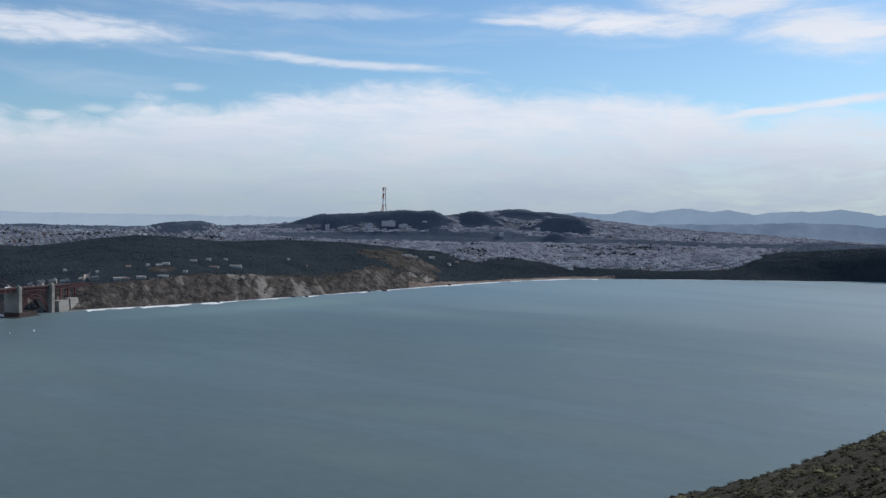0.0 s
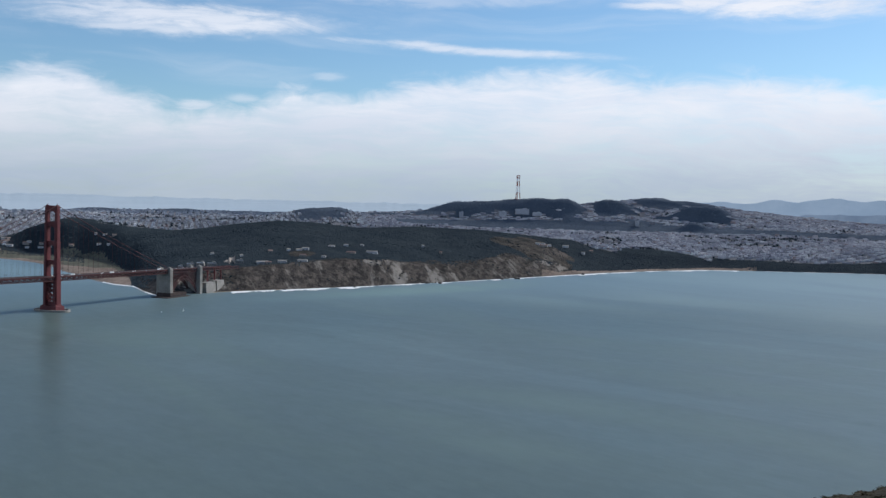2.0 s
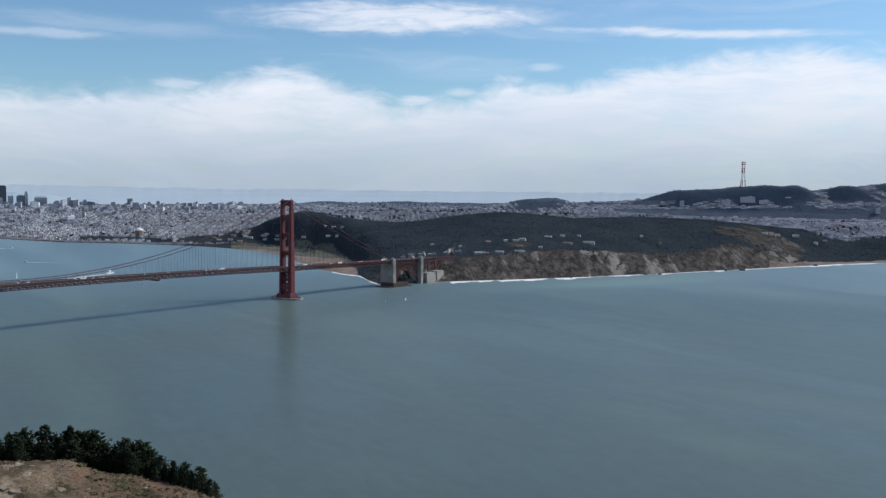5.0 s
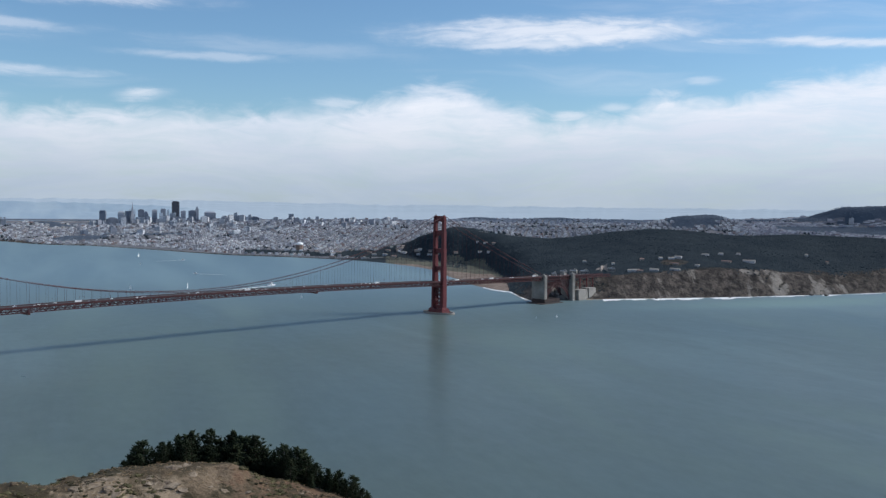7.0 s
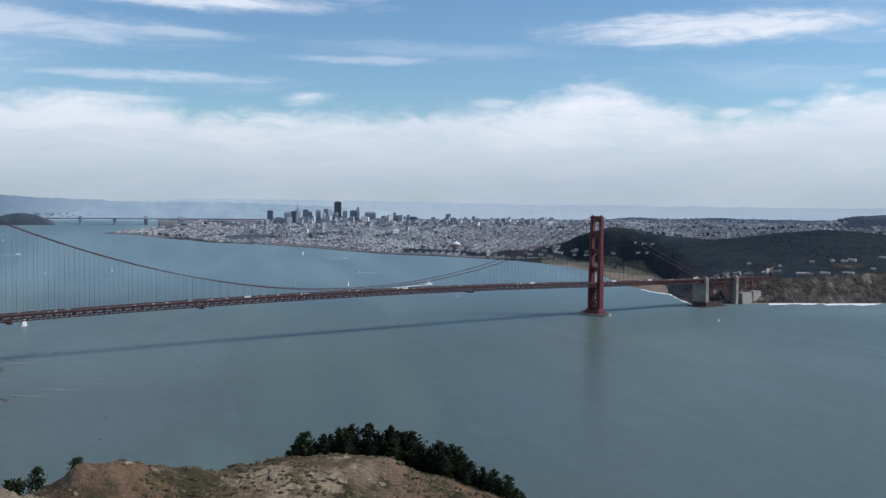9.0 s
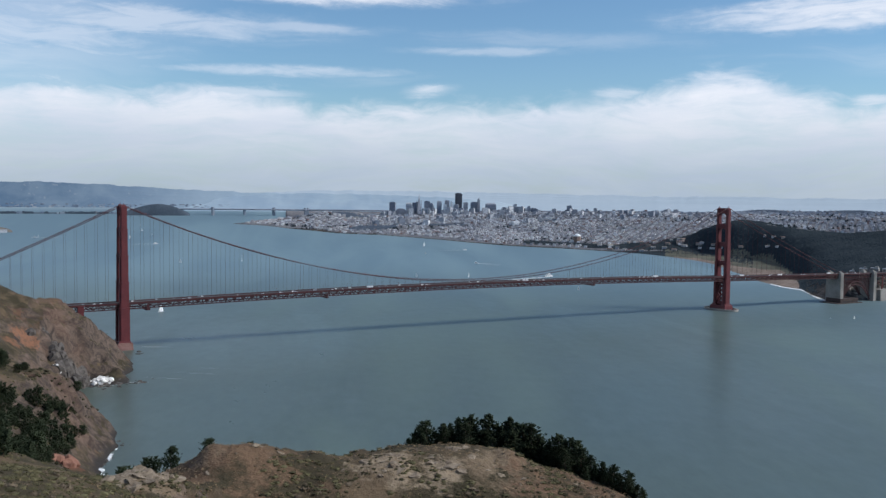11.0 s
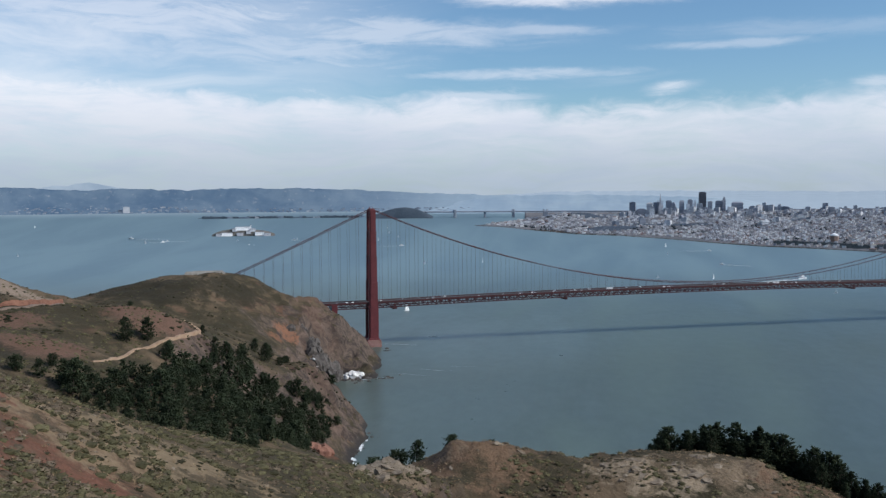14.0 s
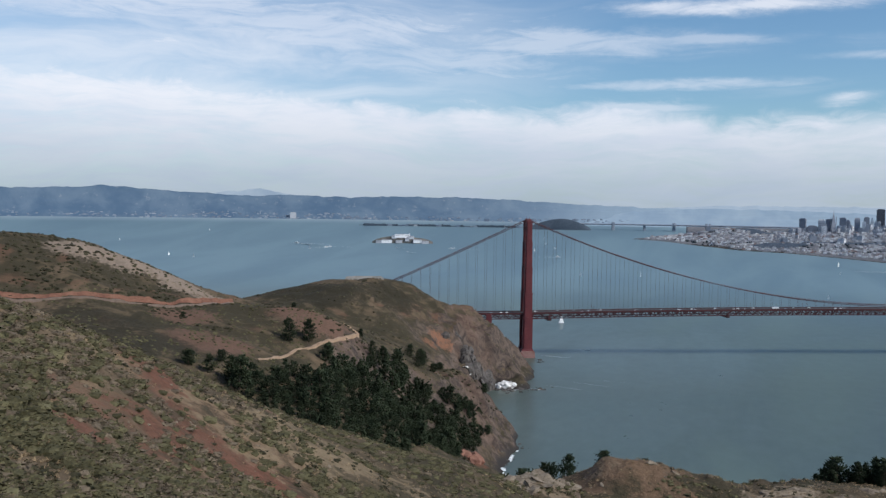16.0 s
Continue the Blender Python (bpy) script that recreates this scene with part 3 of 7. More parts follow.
def polar_sheet(name, bearings, rings, height, mat, smooth=True, closed=False):
    """A sheet of ground on bearings and rings round the eye."""
    A, D = np.meshgrid(np.radians(bearings), rings)
    x, y = -np.sin(A) * D, np.cos(A) * D
    xyz = far_xyz(x, y, height(x, y)).reshape(-1, 3)
    na, nd = len(bearings), len(rings)
    i, j = np.meshgrid(np.arange(nd - 1), np.arange(na if closed else na - 1), indexing="ij")
    jn = (j + 1) % na
    quads = np.stack([i * na + j, (i + 1) * na + j, (i + 1) * na + jn, i * na + jn], -1).reshape(-1, 4)
    me = bpy.data.meshes.new(name)
    me.vertices.add(len(xyz))
    me.vertices.foreach_set("co", xyz.ravel())
    me.loops.add(quads.size)
    me.loops.foreach_set("vertex_index", quads.ravel().astype(np.int32))
    me.polygons.add(len(quads))
    me.polygons.foreach_set("loop_start", np.arange(0, quads.size, 4, dtype=np.int32))
    me.polygons.foreach_set("use_smooth", np.full(len(quads), smooth))
    me.materials.append(mat)
    me.update(calc_edges=True)
    me.validate()
    return new(name, me)

# ---- water ----
rings = np.concatenate([np.geomspace(3, 2600, 60), np.geomspace(2680, 400000, 90)])
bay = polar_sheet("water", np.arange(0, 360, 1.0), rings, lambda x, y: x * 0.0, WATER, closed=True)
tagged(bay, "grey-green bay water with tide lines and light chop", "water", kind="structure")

# ---- the near headland, on which the camera stands ----
# (bearing, distance, height)
STAND = [(0, 4, 247.0), (90, 4, 247.2), (180, 5, 247.6), (270, 4, 247.2), (180, 120, 262), (225, 400, 255), (150, 400, 262), (180, 1200, 250), (120, 150, 256),
         (118, 500, 245), (240, 120, 258), (115, 1000, 235), (130, 1800, 200), (230, 1500, 120)]
SLOPE_NEAR = [(97, 20, 238), (97, 45, 234), (97, 75, 235.3), (97, 110, 237.9), (90.9, 20, 238), (90.9, 45, 231.5), (90.9, 75, 230), (90.9, 120, 231.4), (84.5, 20, 237), (84.5, 50, 227.5), (84.5, 85, 223.5), (84.5, 130, 223.2),
              (77.7, 20, 237), (77.7, 50, 226), (77.7, 90, 217.5), (77.7, 140, 214.1), (68, 50, 226), (68, 90, 212), (68, 155, 203.2), (108, 45, 240), (108, 110, 244), (97, 150, 230), (90.9, 165, 222), (84.5, 180, 209), (77.7, 195, 196)]
KNOLL = [(68.7, 186, 193.8), (67, 186, 195.2), (65.5, 186, 196.2), (64.0, 188, 194.6), (63.4, 196, 190.0), (61, 205, 195.3), (56.3, 205, 193.1), (53, 205, 191.3), (50.4, 205, 192.1), (45.6, 212, 192.2), (41, 215, 187.6), (35.3, 210, 182.6), (29, 205, 170),
         (61, 170, 186), (50, 170, 182), (45.6, 180, 183), (36, 175, 180), (55, 110, 203), (35, 110, 202), (64, 120, 204), (48, 60, 222), (70, 60, 227),
         (68, 205, 184), (71, 230, 178), (53, 228, 182), (56.3, 228, 182), (61, 260, 168), (48, 265, 164), (38, 265, 150), (66, 260, 170)]
SLOPE_RIGHT = [(-14.5, 125, 214.2), (-19.2, 125, 216.5), (-23.7, 125, 222), (-25.6, 125, 223.5), (-33, 120, 232), (-45, 110, 240), (-70, 120, 246), (-20, 60, 227), (-15, 25, 238), (-30, 25, 240.5),
               (-21, 200, 178), (-30, 220, 175), (0, 60, 222), (0, 120, 196), (15, 60, 222), (15, 130, 190), (-60, 400, 150), (-35, 500, 70), (-40, 800, -15), (-80, 900, 20), (-65, 1300, -30)]
SEA_FOOT = [(-15, 450, 70), (-15, 700, -15), (5, 350, 85), (5, 600, -15), (25, 350, 90), (25, 620, -15), (45, 420, 95), (45, 700, -15), (58, 450, 95), (58, 780, -15),
            (10, 1000, -40), (40, 1000, -40), (-20, 1100, -45), (63.5, 900, -14), (63.5, 700, 35), (64, 1100, -30), (62, 1500, -40), (50, 1800, -60)]
VALLEY = [(88, 320, 165), (80, 330, 150), (72, 330, 140), (88, 480, 142), (80, 480, 118), (73, 500, 96), (68, 560, 76), (68, 720, 36), (74, 680, 88), (80, 620, 118), (87, 620, 148),
          (74.2, 800, 86), (70.5, 800, 40), (68.6, 872, 12), (67.4, 888, 1), (66.6, 962, 0), (66.0, 990, -14), (65.6, 940, -14), (67.95, 1010, 29), (67.2, 990, 12), (67.6, 985, 18), (69.4, 960, 44), (71.5, 950, 72), (74, 1000, 92),
          (68.6, 1060, 4), (67.8, 1090, -10), (70.6, 1080, 46), (69.2, 1190, 8), (68.6, 1245, 0), (67.4, 1200, -10)]
ROAD_RIDGE = [(97, 900, 218), (92.4, 900, 209), (86.8, 920, 174), (84, 930, 155), (110, 950, 235), (97, 780, 176), (90, 780, 168.5), (87.7, 800, 163), (83.2, 890, 153), (97, 640, 165),
              (76.7, 815, 135.5), (79.3, 760, 136), (81.8, 690, 135), (97, 1150, 170), (88, 1150, 130), (81, 1080, 112), (77, 1050, 110)]
FAR_HILL = [(66.8, 1350, 22), (66.45, 1300, 9), (65.9, 1272, 1), (65.4, 1300, -14), (66.6, 1330, 8), (65.6, 1450, -10), (66.6, 1480, 4), (67.2, 1420, 32), (68.1, 1390, 60), (69.1, 1400, 79), (71.3, 1400, 101), (73.8, 1410, 133), (75.6, 1400, 139), (79.4, 1380, 132),
            (84.5, 1380, 104), (90, 1450, 70), (68.2, 1290, 18), (69.6, 1300, 48), (72, 1290, 82), (76, 1250, 110), (80, 1200, 108), (72, 1180, 62), (75, 1130, 82),
            (68, 1560, -12), (71, 1600, 20), (75, 1620, 50), (80, 1650, 40), (70, 1800, -30), (77, 1900, -30), (90, 1900, -30), (105, 2200, -40), (66, 1700, -40)]
near_lie = lie(STAND + SLOPE_NEAR + KNOLL + SLOPE_RIGHT + SEA_FOOT + VALLEY + ROAD_RIDGE + FAR_HILL)


def headland_height(x, y):
    d = np.hypot(x, y)
    z = near_lie(x, y)
    far = np.clip((d - 60) / 500, 0, 1)
    z = z + rugged(x, y, 34, 5, 3) * (0.5 + 3.4 * far) + rugged(x, y, 5, 3, 11) * (0.22 + 0.3 * far)
    # the knoll breaks out in rock
    az = np.degrees(np.arctan2(-x, y))
    crag = np.clip((az - 33) / 4, 0, 1) * np.clip((69.5 - az) / 1.5, 0, 1) * np.clip((d - 145) / 18, 0, 1) * np.clip((245 - d) / 15, 0, 1)
    ledge = rugged(x, y, 11, 4, 83)
    z = z + crag * (np.maximum(ledge - 0.05, 0) * 2.6 + rugged(x, y, 26, 3, 85) * 1.1 - 0.5)
    # gullies and ribs on the slopes towards the sea
    rib = 1 - np.abs(rugged(x + 0.3 * y, y - 0.3 * x, 95, 4, 21))
    z = z - 5.0 * far * (rib - 0.6)
    # buttresses and clefts of the sea cliffs
    cliff = np.clip((72.5 - az) / 3, 0, 1) * np.clip((az - 62) / 3, 0, 1) * np.clip((d - 860) / 100, 0, 1) * np.clip(z / 22, 0, 1)
    edge_ = 1 - np.abs(rugged(x, y, 60, 5, 61))
    return z + cliff * ((edge_ - 0.72) * 40 + (0.3 - np.abs(rugged(x, y, 24, 4, 63))) * 11)


front = np.arange(-34, 112, 0.19)
bearings = np.concatenate([front, np.arange(112, 326, 4.0)])
near_rings = np.concatenate([np.geomspace(0.03, 30, 52, endpoint=False), np.geomspace(30, 260, 130, endpoint=False), np.geomspace(260, 840, 110, endpoint=False), np.geomspace(840, 1750, 150), np.geomspace(1790, 2500, 12)])
headland = polar_sheet("ground", bearings, near_rings, headland_height, HEADLAND, closed=True)
tagged(headland, "dry grass and scrub headland with red soil, grey rock and sea cliffs", "hillside", kind="structure")

# ---- the far coast with the city ----
COAST_SHORE = [(-30, 4600, -6), (-25.1, 4720, 0), (-20, 4500, 0), (-15, 4350, 0), (-11, 4230, 0), (-7.5, 4120, 0), (-2.3, 3720, 0), (3.2, 3290, 0), (8, 3000, 0), (13, 2790, 0), (17, 2670, 0), (20.6, 2590, 0), (23.2, 2520, 0), (25, 2480, 0),
               (25.8, 2600, 0), (26.3, 2740, 0), (27.3, 2790, 0), (28.6, 2950, 0), (30.1, 3300, 0), (31, 3600, 0), (32, 3800, 0), (33.6, 4000, 0), (35.5, 4200, 0), (40.2, 4480, 0), (43.2, 4620, 0), (45.8, 4900, 0), (51.4, 5690, 0), (53.5, 5850, 0), (57, 6700, 0), (60, 7560, 0)]
COAST_OFF = [(b[0] + (1.2 if b[0] > 25.5 else 0), b[1] * 0.955, -16) for b in COAST_SHORE[::2]] + [(61.5, 7600, -16), (61, 9000, -16), (0, 2500, -40), (12, 2300, -40), (40, 3300, -40), (-20, 3600, -40), (28.5, 2700, -14), (27.2, 2650, -12)]
BLUFFS = [(20.4, 2660, 74), (17, 2760, 80), (13, 2900, 86), (8, 3140, 92), (5, 3500, 84), (2, 3600, 56), (-0.6, 3850, 30), (-5, 4250, 22), (-11, 4380, 22), (-15, 4480, 16), (-19, 4720, 30), (-21.5, 4800, 52), (-25, 4900, 74), (-30, 4900, 90), (24, 2640, 40), (25, 2700, 24)]
WOODED = [(27.4, 3000, 4), (28.4, 3300, 4), (28.2, 3700, 3.5), (30, 3980, 4), (32.5, 4180, 4.5), (19.2, 3700, 124), (16, 3750, 120), (16, 4250, 98), (10, 4450, 96), (19.2, 4200, 95), (13, 3850, 118), (22, 4350, 90), (9.7, 4000, 118), (5, 4250, 98), (2.2, 4350, 64), (22.8, 3850, 110), (25.2, 4150, 88), (29.1, 4480, 148), (30.6, 4350, 96), (26.6, 3500, 45), (33, 4500, 40), (0, 4400, 50), (27, 4750, 72)]
STREETS = [(51.6, 6120, 34), (-5, 5000, 45), (-14, 5000, 45), (-5, 6000, 80), (-14, 6000, 80), (-22, 6000, 90), (0, 6000, 84), (-22, 7000, 92), (-10, 7000, 100), (0, 7000, 102), (8, 6000, 100), (-22, 8500, 108), (-14, 8500, 140), (-22, 10000, 90), (-12, 10000, 190),
           (15, 5400, 100), (15, 6500, 188), (19, 6500, 120), (11, 6500, 120), (12, 8000, 130), (22, 8000, 110), (32, 6000, 90), (40, 5500, 40), (40, 7000, 110), (46, 6000, 30), (46, 7500, 85), (46, 9000, 60), (34, 8500, 105), (51, 7000, 40), (54, 8000, 80), (52.5, 8000, 60), (57, 7600, 15), (57, 8300, 8)]
HILLS = [(6.3, 8300, 195), (1.5, 8600, 230), (8.9, 8000, 165), (3.6, 8700, 215), (-2.2, 10000, 290), (-4.5, 12000, 330), (-7, 9000, 215), (-1.5, 7900, 180), (6, 7600, 150), (-4.5, 8200, 170), (23.5, 9800, 110), (27, 10200, 105), (20, 10500, 110),
         (-10, 12500, 225), (-15, 12000, 165), (-20, 11500, 118), (-25, 11000, 55), (10, 12500, -10), (20, 13500, -30), (30, 12000, -20), (45, 11000, -20), (55, 9600, -20), (2, 14000, 180), (-15, 16000, 60), (40, 15000, -40), (15, 18000, -40)]
# single hills: bearing, distance, top, half width in degrees, half depth in metres
HUMPS = [(7.2, 8300, 276, 1.7, 420), (5.8, 8350, 284, 1.4, 420), (4.2, 8600, 300, 1.8, 480), (2.4, 8500, 332, 1.5, 480), (0.9, 8500, 332, 1.2, 480), (-1.9, 9000, 340, 1.4, 480), (-4.3, 10500, 384, 1.9, 800), (-6.0, 10800, 356, 2.6, 800),
         (-7.1, 8700, 292, 1.5, 380), (-8.0, 8700, 288, 0.9, 380), (9.3, 8000, 190, 1.4, 260), (-6.9, 7150, 166, 0.8, 170), (15.9, 6500, 200, 1.5, 330), (14.7, 6550, 208, 1.1, 330), (28.2, 9900, 136, 1.4, 400), (23.8, 10000, 144, 1.9, 500), (19.8, 9900, 134, 1.5, 400), (26.0, 9000, 102, 0.8, 240), (53.6, 7900, 90, 1.2, 260), (12.0, 8600, 160, 1.6, 300)]
coast_lie = lie(COAST_SHORE + COAST_OFF + BLUFFS + WOODED + STREETS + HILLS)


# the wooded headland beyond the strait: bearing, depth of the bluff, height of its edge, distance and height of the wooded crest
BLUFF_LINE = [(-9.5, 120, 10, 4700, 50), (-7.9, 170, 10, 4680, 40), (-6.2, 190, 9, 4600, 44), (-5.0, 200, 9, 4560, 60), (-3.4, 210, 9, 4560, 58), (-1.4, 210, 10, 4480, 70), (0.1, 190, 16, 4400, 96), (1.3, 190, 38, 4300, 108),
              (2.7, 200, 56, 4150, 124), (4.1, 210, 70, 4080, 132), (6.3, 150, 52, 4050, 144), (8.0, 130, 50, 4050, 142), (9.7, 120, 58, 4100, 148), (10.8, 120, 64, 4100, 145), (11.7, 110, 72, 4050, 142),
              (13.5, 120, 72, 4000, 142), (15.6, 115, 73, 4000, 155), (17.7, 105, 66, 4000, 164), (20.1, 105, 56, 3900, 154), (22.0, 110, 48, 3900, 133), (23.9, 130, 40, 3950, 116), (25.2, 160, 24, 4050, 112), (26.0, 260, 14, 4100, 114),
              (27.2, 700, 8, 4250, 122), (28.2, 1000, 6, 4380, 136), (29.3, 900, 5, 4450, 150), (30.5, 700, 5, 4450, 140), (31.6, 520, 5, 4500, 105), (33.2, 450, 5, 4600, 60)]


def eased(a, table, k):
    """A value of a table by bearing, rounded off between its rows."""
    xs, ys = [r[0] for r in table], [r[k] for r in table]
    return sum(np.interp(a + o, xs, ys) for o in (-0.7, -0.25, 0.25, 0.7)) / 4


def shore_at(a):
    return np.interp(a, [p[0] for p in COAST_SHORE], [p[1] for p in COAST_SHORE])


def coast_height(x, y):
    d = np.hypot(x, y)
    a = np.degrees(np.arctan2(-x, y))
    z = coast_lie(x, y)
    uneven = 0.3 * rugged(x, y, 230, 3, 17)
    crinkle = rugged(x, y, 240, 3, 27)
    for ha, hd, top, wa, wd in HUMPS:
        q = np.exp(-1.1 * (((a - ha) / wa) ** 2 + ((d - hd) / wd) ** 2) * (1 + uneven))
        z = np.maximum(z, z + (top - z) * q) + (q * np.clip(top / 150 - 1, 0, 1.2) * 11 * crinkle if hd > 7000 else 0)
    # bluff, wooded back and the fall behind it
    sh = shore_at(a)
    foot, edge, ze, crest, zc = sh, sh + eased(a, BLUFF_LINE, 1), eased(a, BLUFF_LINE, 2), eased(a, BLUFF_LINE, 3), eased(a, BLUFF_LINE, 4)
    notch = rugged(a * 60, a * 0, 46, 4, 71)
    edge, ze = edge + 22 * notch, ze * (1 + 0.05 * notch)
    q1 = np.clip((d - foot) / (edge - foot), 0, 1)
    q2 = np.clip((d - edge) / (crest - edge), 0, 1)
    q3 = np.clip((d - crest) / 520, 0, 1)
    form = ze * q1 ** 0.85 + (zc - ze) * np.sin(q2 * 1.5708) ** 1.15
    form = form * (1 - q3 * q3 * (3 - 2 * q3)) + z * (q3 * q3 * (3 - 2 * q3))
    form = np.where(d < foot, np.minimum(z, -0.3), form)
    win = np.clip((a + 10.0) / 1.6, 0, 1) * np.clip((33.6 - a) / 1.6, 0, 1)
    z = z * (1 - win) + form * win
    face = win * np.clip(q1 * 5, 0, 1) * np.clip((1.25 - (d - foot) / (edge - foot)) * 2.2, 0, 1) * np.clip(ze / 45, 0, 1)
    lean = a * 46 + (d - foot) * 0.22          # the gullies slant as they come down
    rib = 1 - np.abs(rugged(lean, d * 0.25, 62, 4, 5))
    z = z + face * ((rib - 0.72) * 17 + rugged(x, y, 30, 3, 6) * 3.5)
    inland = np.clip(z / 40, 0, 1) * (1 - face)
    land = d - sh
    flat_ = np.clip(land * 0.03, -6, 3.0)
    z = np.where((a > -25) & (a < 57), np.where(land > 0, np.maximum(z, flat_), np.minimum(z, flat_)), z)
    return z + inland * (rugged(x, y, 150, 3, 8) * 5 + rugged(x, y, 420, 2, 9) * 5 * np.clip((d - 4700) / 600, 0, 1))


coast = polar_sheet("ground_coast", np.arange(-34, 64, 0.13), np.concatenate([np.geomspace(2380, 3400, 120, endpoint=False), np.geomspace(3400, 5600, 110, endpoint=False), np.geomspace(5600, 18500, 80)]), coast_height, COAST)
tagged(coast, "far peninsula with bare sea bluffs, beach and wooded hills", "coast", kind="structure")


# ---- hills of the far distance ----
def far_ridge(name, label, mat, foot, dist, az0, az1, skyline, rough_m, seed):
    """A range whose crest rises and falls as skyline(bearing) says, in degrees over the eye's level."""
    az = np.arange(az0, az1, 0.1)
    crest = EYE + np.tan(np.radians(skyline(az))) * dist
    steps = np.linspace(0, 1, 26)
    rows = []
    for s in steps:
        d = foot + (dist - foot) * s
        x, y = -np.sin(np.radians(az)) * d, np.cos(np.radians(az)) * d
        n = rugged(x, y, rough_m, 5, seed)
        z = crest * s ** 1.5 * (1 + 0.16 * n * (1 - s) * 4 * s) + crest * 0.04 * n * s
        rows.append(far_xyz(x, y, z))
    d = dist * 1.2
    rows.append(far_xyz(-np.sin(np.radians(az)) * d, np.cos(np.radians(az)) * d, az * 0 - 50))
    n = len(az)
    me = bpy.data.meshes.new(name)
    faces = [(i * n + j, (i + 1) * n + j, (i + 1) * n + j + 1, i * n + j + 1) for i in range(len(rows) - 1) for j in range(n - 1)]
    me.from_pydata(np.concatenate(rows).tolist(), [], faces)
    me.polygons.foreach_set("use_smooth", [True] * len(faces))
    me.materials.append(mat)
    return tagged(new(name, me), label, "hills", kind="structure")


def bumps(*list_):
    xs, ys = [p[0] for p in list_], [p[1] for p in list_]
    return lambda a: np.interp(a, xs, ys) + 0.07 * (soft_noise(a * 1.3, a * 0, 5) - 0.5) + 0.05 * (soft_noise(a * 3.1, a * 0, 15) - 0.5)


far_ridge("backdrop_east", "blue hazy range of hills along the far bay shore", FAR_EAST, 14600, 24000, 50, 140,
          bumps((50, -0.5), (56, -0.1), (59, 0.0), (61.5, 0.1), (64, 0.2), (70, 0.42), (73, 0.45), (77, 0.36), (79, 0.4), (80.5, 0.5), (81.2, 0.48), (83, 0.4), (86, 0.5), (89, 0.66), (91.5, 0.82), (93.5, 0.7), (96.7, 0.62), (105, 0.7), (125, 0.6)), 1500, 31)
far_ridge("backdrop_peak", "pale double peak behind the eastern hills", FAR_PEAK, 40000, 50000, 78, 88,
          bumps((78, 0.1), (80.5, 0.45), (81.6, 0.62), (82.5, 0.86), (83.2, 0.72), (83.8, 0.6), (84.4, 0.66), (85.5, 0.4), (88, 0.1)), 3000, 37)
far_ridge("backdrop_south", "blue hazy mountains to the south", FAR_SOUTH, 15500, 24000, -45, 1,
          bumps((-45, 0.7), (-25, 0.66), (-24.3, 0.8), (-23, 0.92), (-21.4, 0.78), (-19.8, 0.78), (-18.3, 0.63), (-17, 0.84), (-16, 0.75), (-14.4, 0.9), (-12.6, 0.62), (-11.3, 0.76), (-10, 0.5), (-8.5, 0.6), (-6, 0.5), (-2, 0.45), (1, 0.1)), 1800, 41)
# stands in for haze over the sea horizon, coloured near the sky
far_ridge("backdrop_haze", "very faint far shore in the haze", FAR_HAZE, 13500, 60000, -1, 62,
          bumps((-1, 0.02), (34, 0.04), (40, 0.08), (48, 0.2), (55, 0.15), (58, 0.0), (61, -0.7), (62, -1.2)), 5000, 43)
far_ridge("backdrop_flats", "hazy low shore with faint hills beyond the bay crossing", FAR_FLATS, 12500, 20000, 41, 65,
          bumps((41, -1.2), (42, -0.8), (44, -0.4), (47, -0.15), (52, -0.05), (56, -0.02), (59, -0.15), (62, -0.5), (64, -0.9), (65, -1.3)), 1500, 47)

far_ridge("backdrop_plain", "hazy blue low hills and flats before the southern mountains", FAR_PLAIN, 13000, 18000, -45, -11,
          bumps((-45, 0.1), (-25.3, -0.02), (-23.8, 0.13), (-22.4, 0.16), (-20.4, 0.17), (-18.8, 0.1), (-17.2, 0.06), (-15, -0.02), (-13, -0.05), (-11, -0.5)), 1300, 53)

# ---- the suspension bridge ----
N_TOWER, S_TOWER = heading(66.25, 1554), heading(30.70, 2172)
AX = (S_TOWER - N_TOWER).normalized()        # along the deck, to the south
OUT = Vector((AX.y, -AX.x, 0))               # across it, to the sea side
SPAN = (S_TOWER - N_TOWER).length
S_END = SPAN + 370                           # the pylon on the south shore
bridge = thing("suspension_bridge", label="orange-red steel suspension bridge with two tall towers over the strait", category="bridge")


def on_bridge(s, out=0.0, z=0.0):
    return N_TOWER + AX * s + OUT * out + Vector((0, 0, z))


def deck_z(s):
    """The road's height: a slight hump over the main span."""
    if s < 0:
        return 72.5 + s * 0.012
    if s > SPAN:
        return 74.0 - (s - SPAN) * 0.014
    q = (s - SPAN / 2) / (SPAN / 2)
    return 72.5 + 1.5 * s / SPAN + 9.0 * (1 - q * q)


def frame_at(s, out=0.0, z=0.0):
    m = Matrix((OUT, AX, Vector((0, 0, 1)))).transposed().to_4x4()   # x across, y along
    m.translation = on_bridge(s, out, z)
    return m


def fluted(form, s, out, z0, z1, w, l, taper=1.0):
    """A tower leg's shaft with notched corners."""
    rings = []
    for z, k in ((z0, 1.0), (z1, taper)):
        hw, hl, c = w / 2 * k, l / 2 * k, 0.17
        pts = [(1, -1 + 2 * c), (1, 1 - 2 * c), (1 - c, 1 - 2 * c), (1 - c, 1 - c), (1 - 2 * c, 1 - c), (1 - 2 * c, 1)]
        ring = []
        for q in range(4):
            a, b = (1, 0, -1, 0)[q], (0, 1, 0, -1)[q]
            for u, v in pts:
                ring.append(on_bridge(s, out + (u * a - v * b) * hw, z) + AX * ((u * b + v * a) * hl))
        rings.append(ring)
    form.loft(rings)


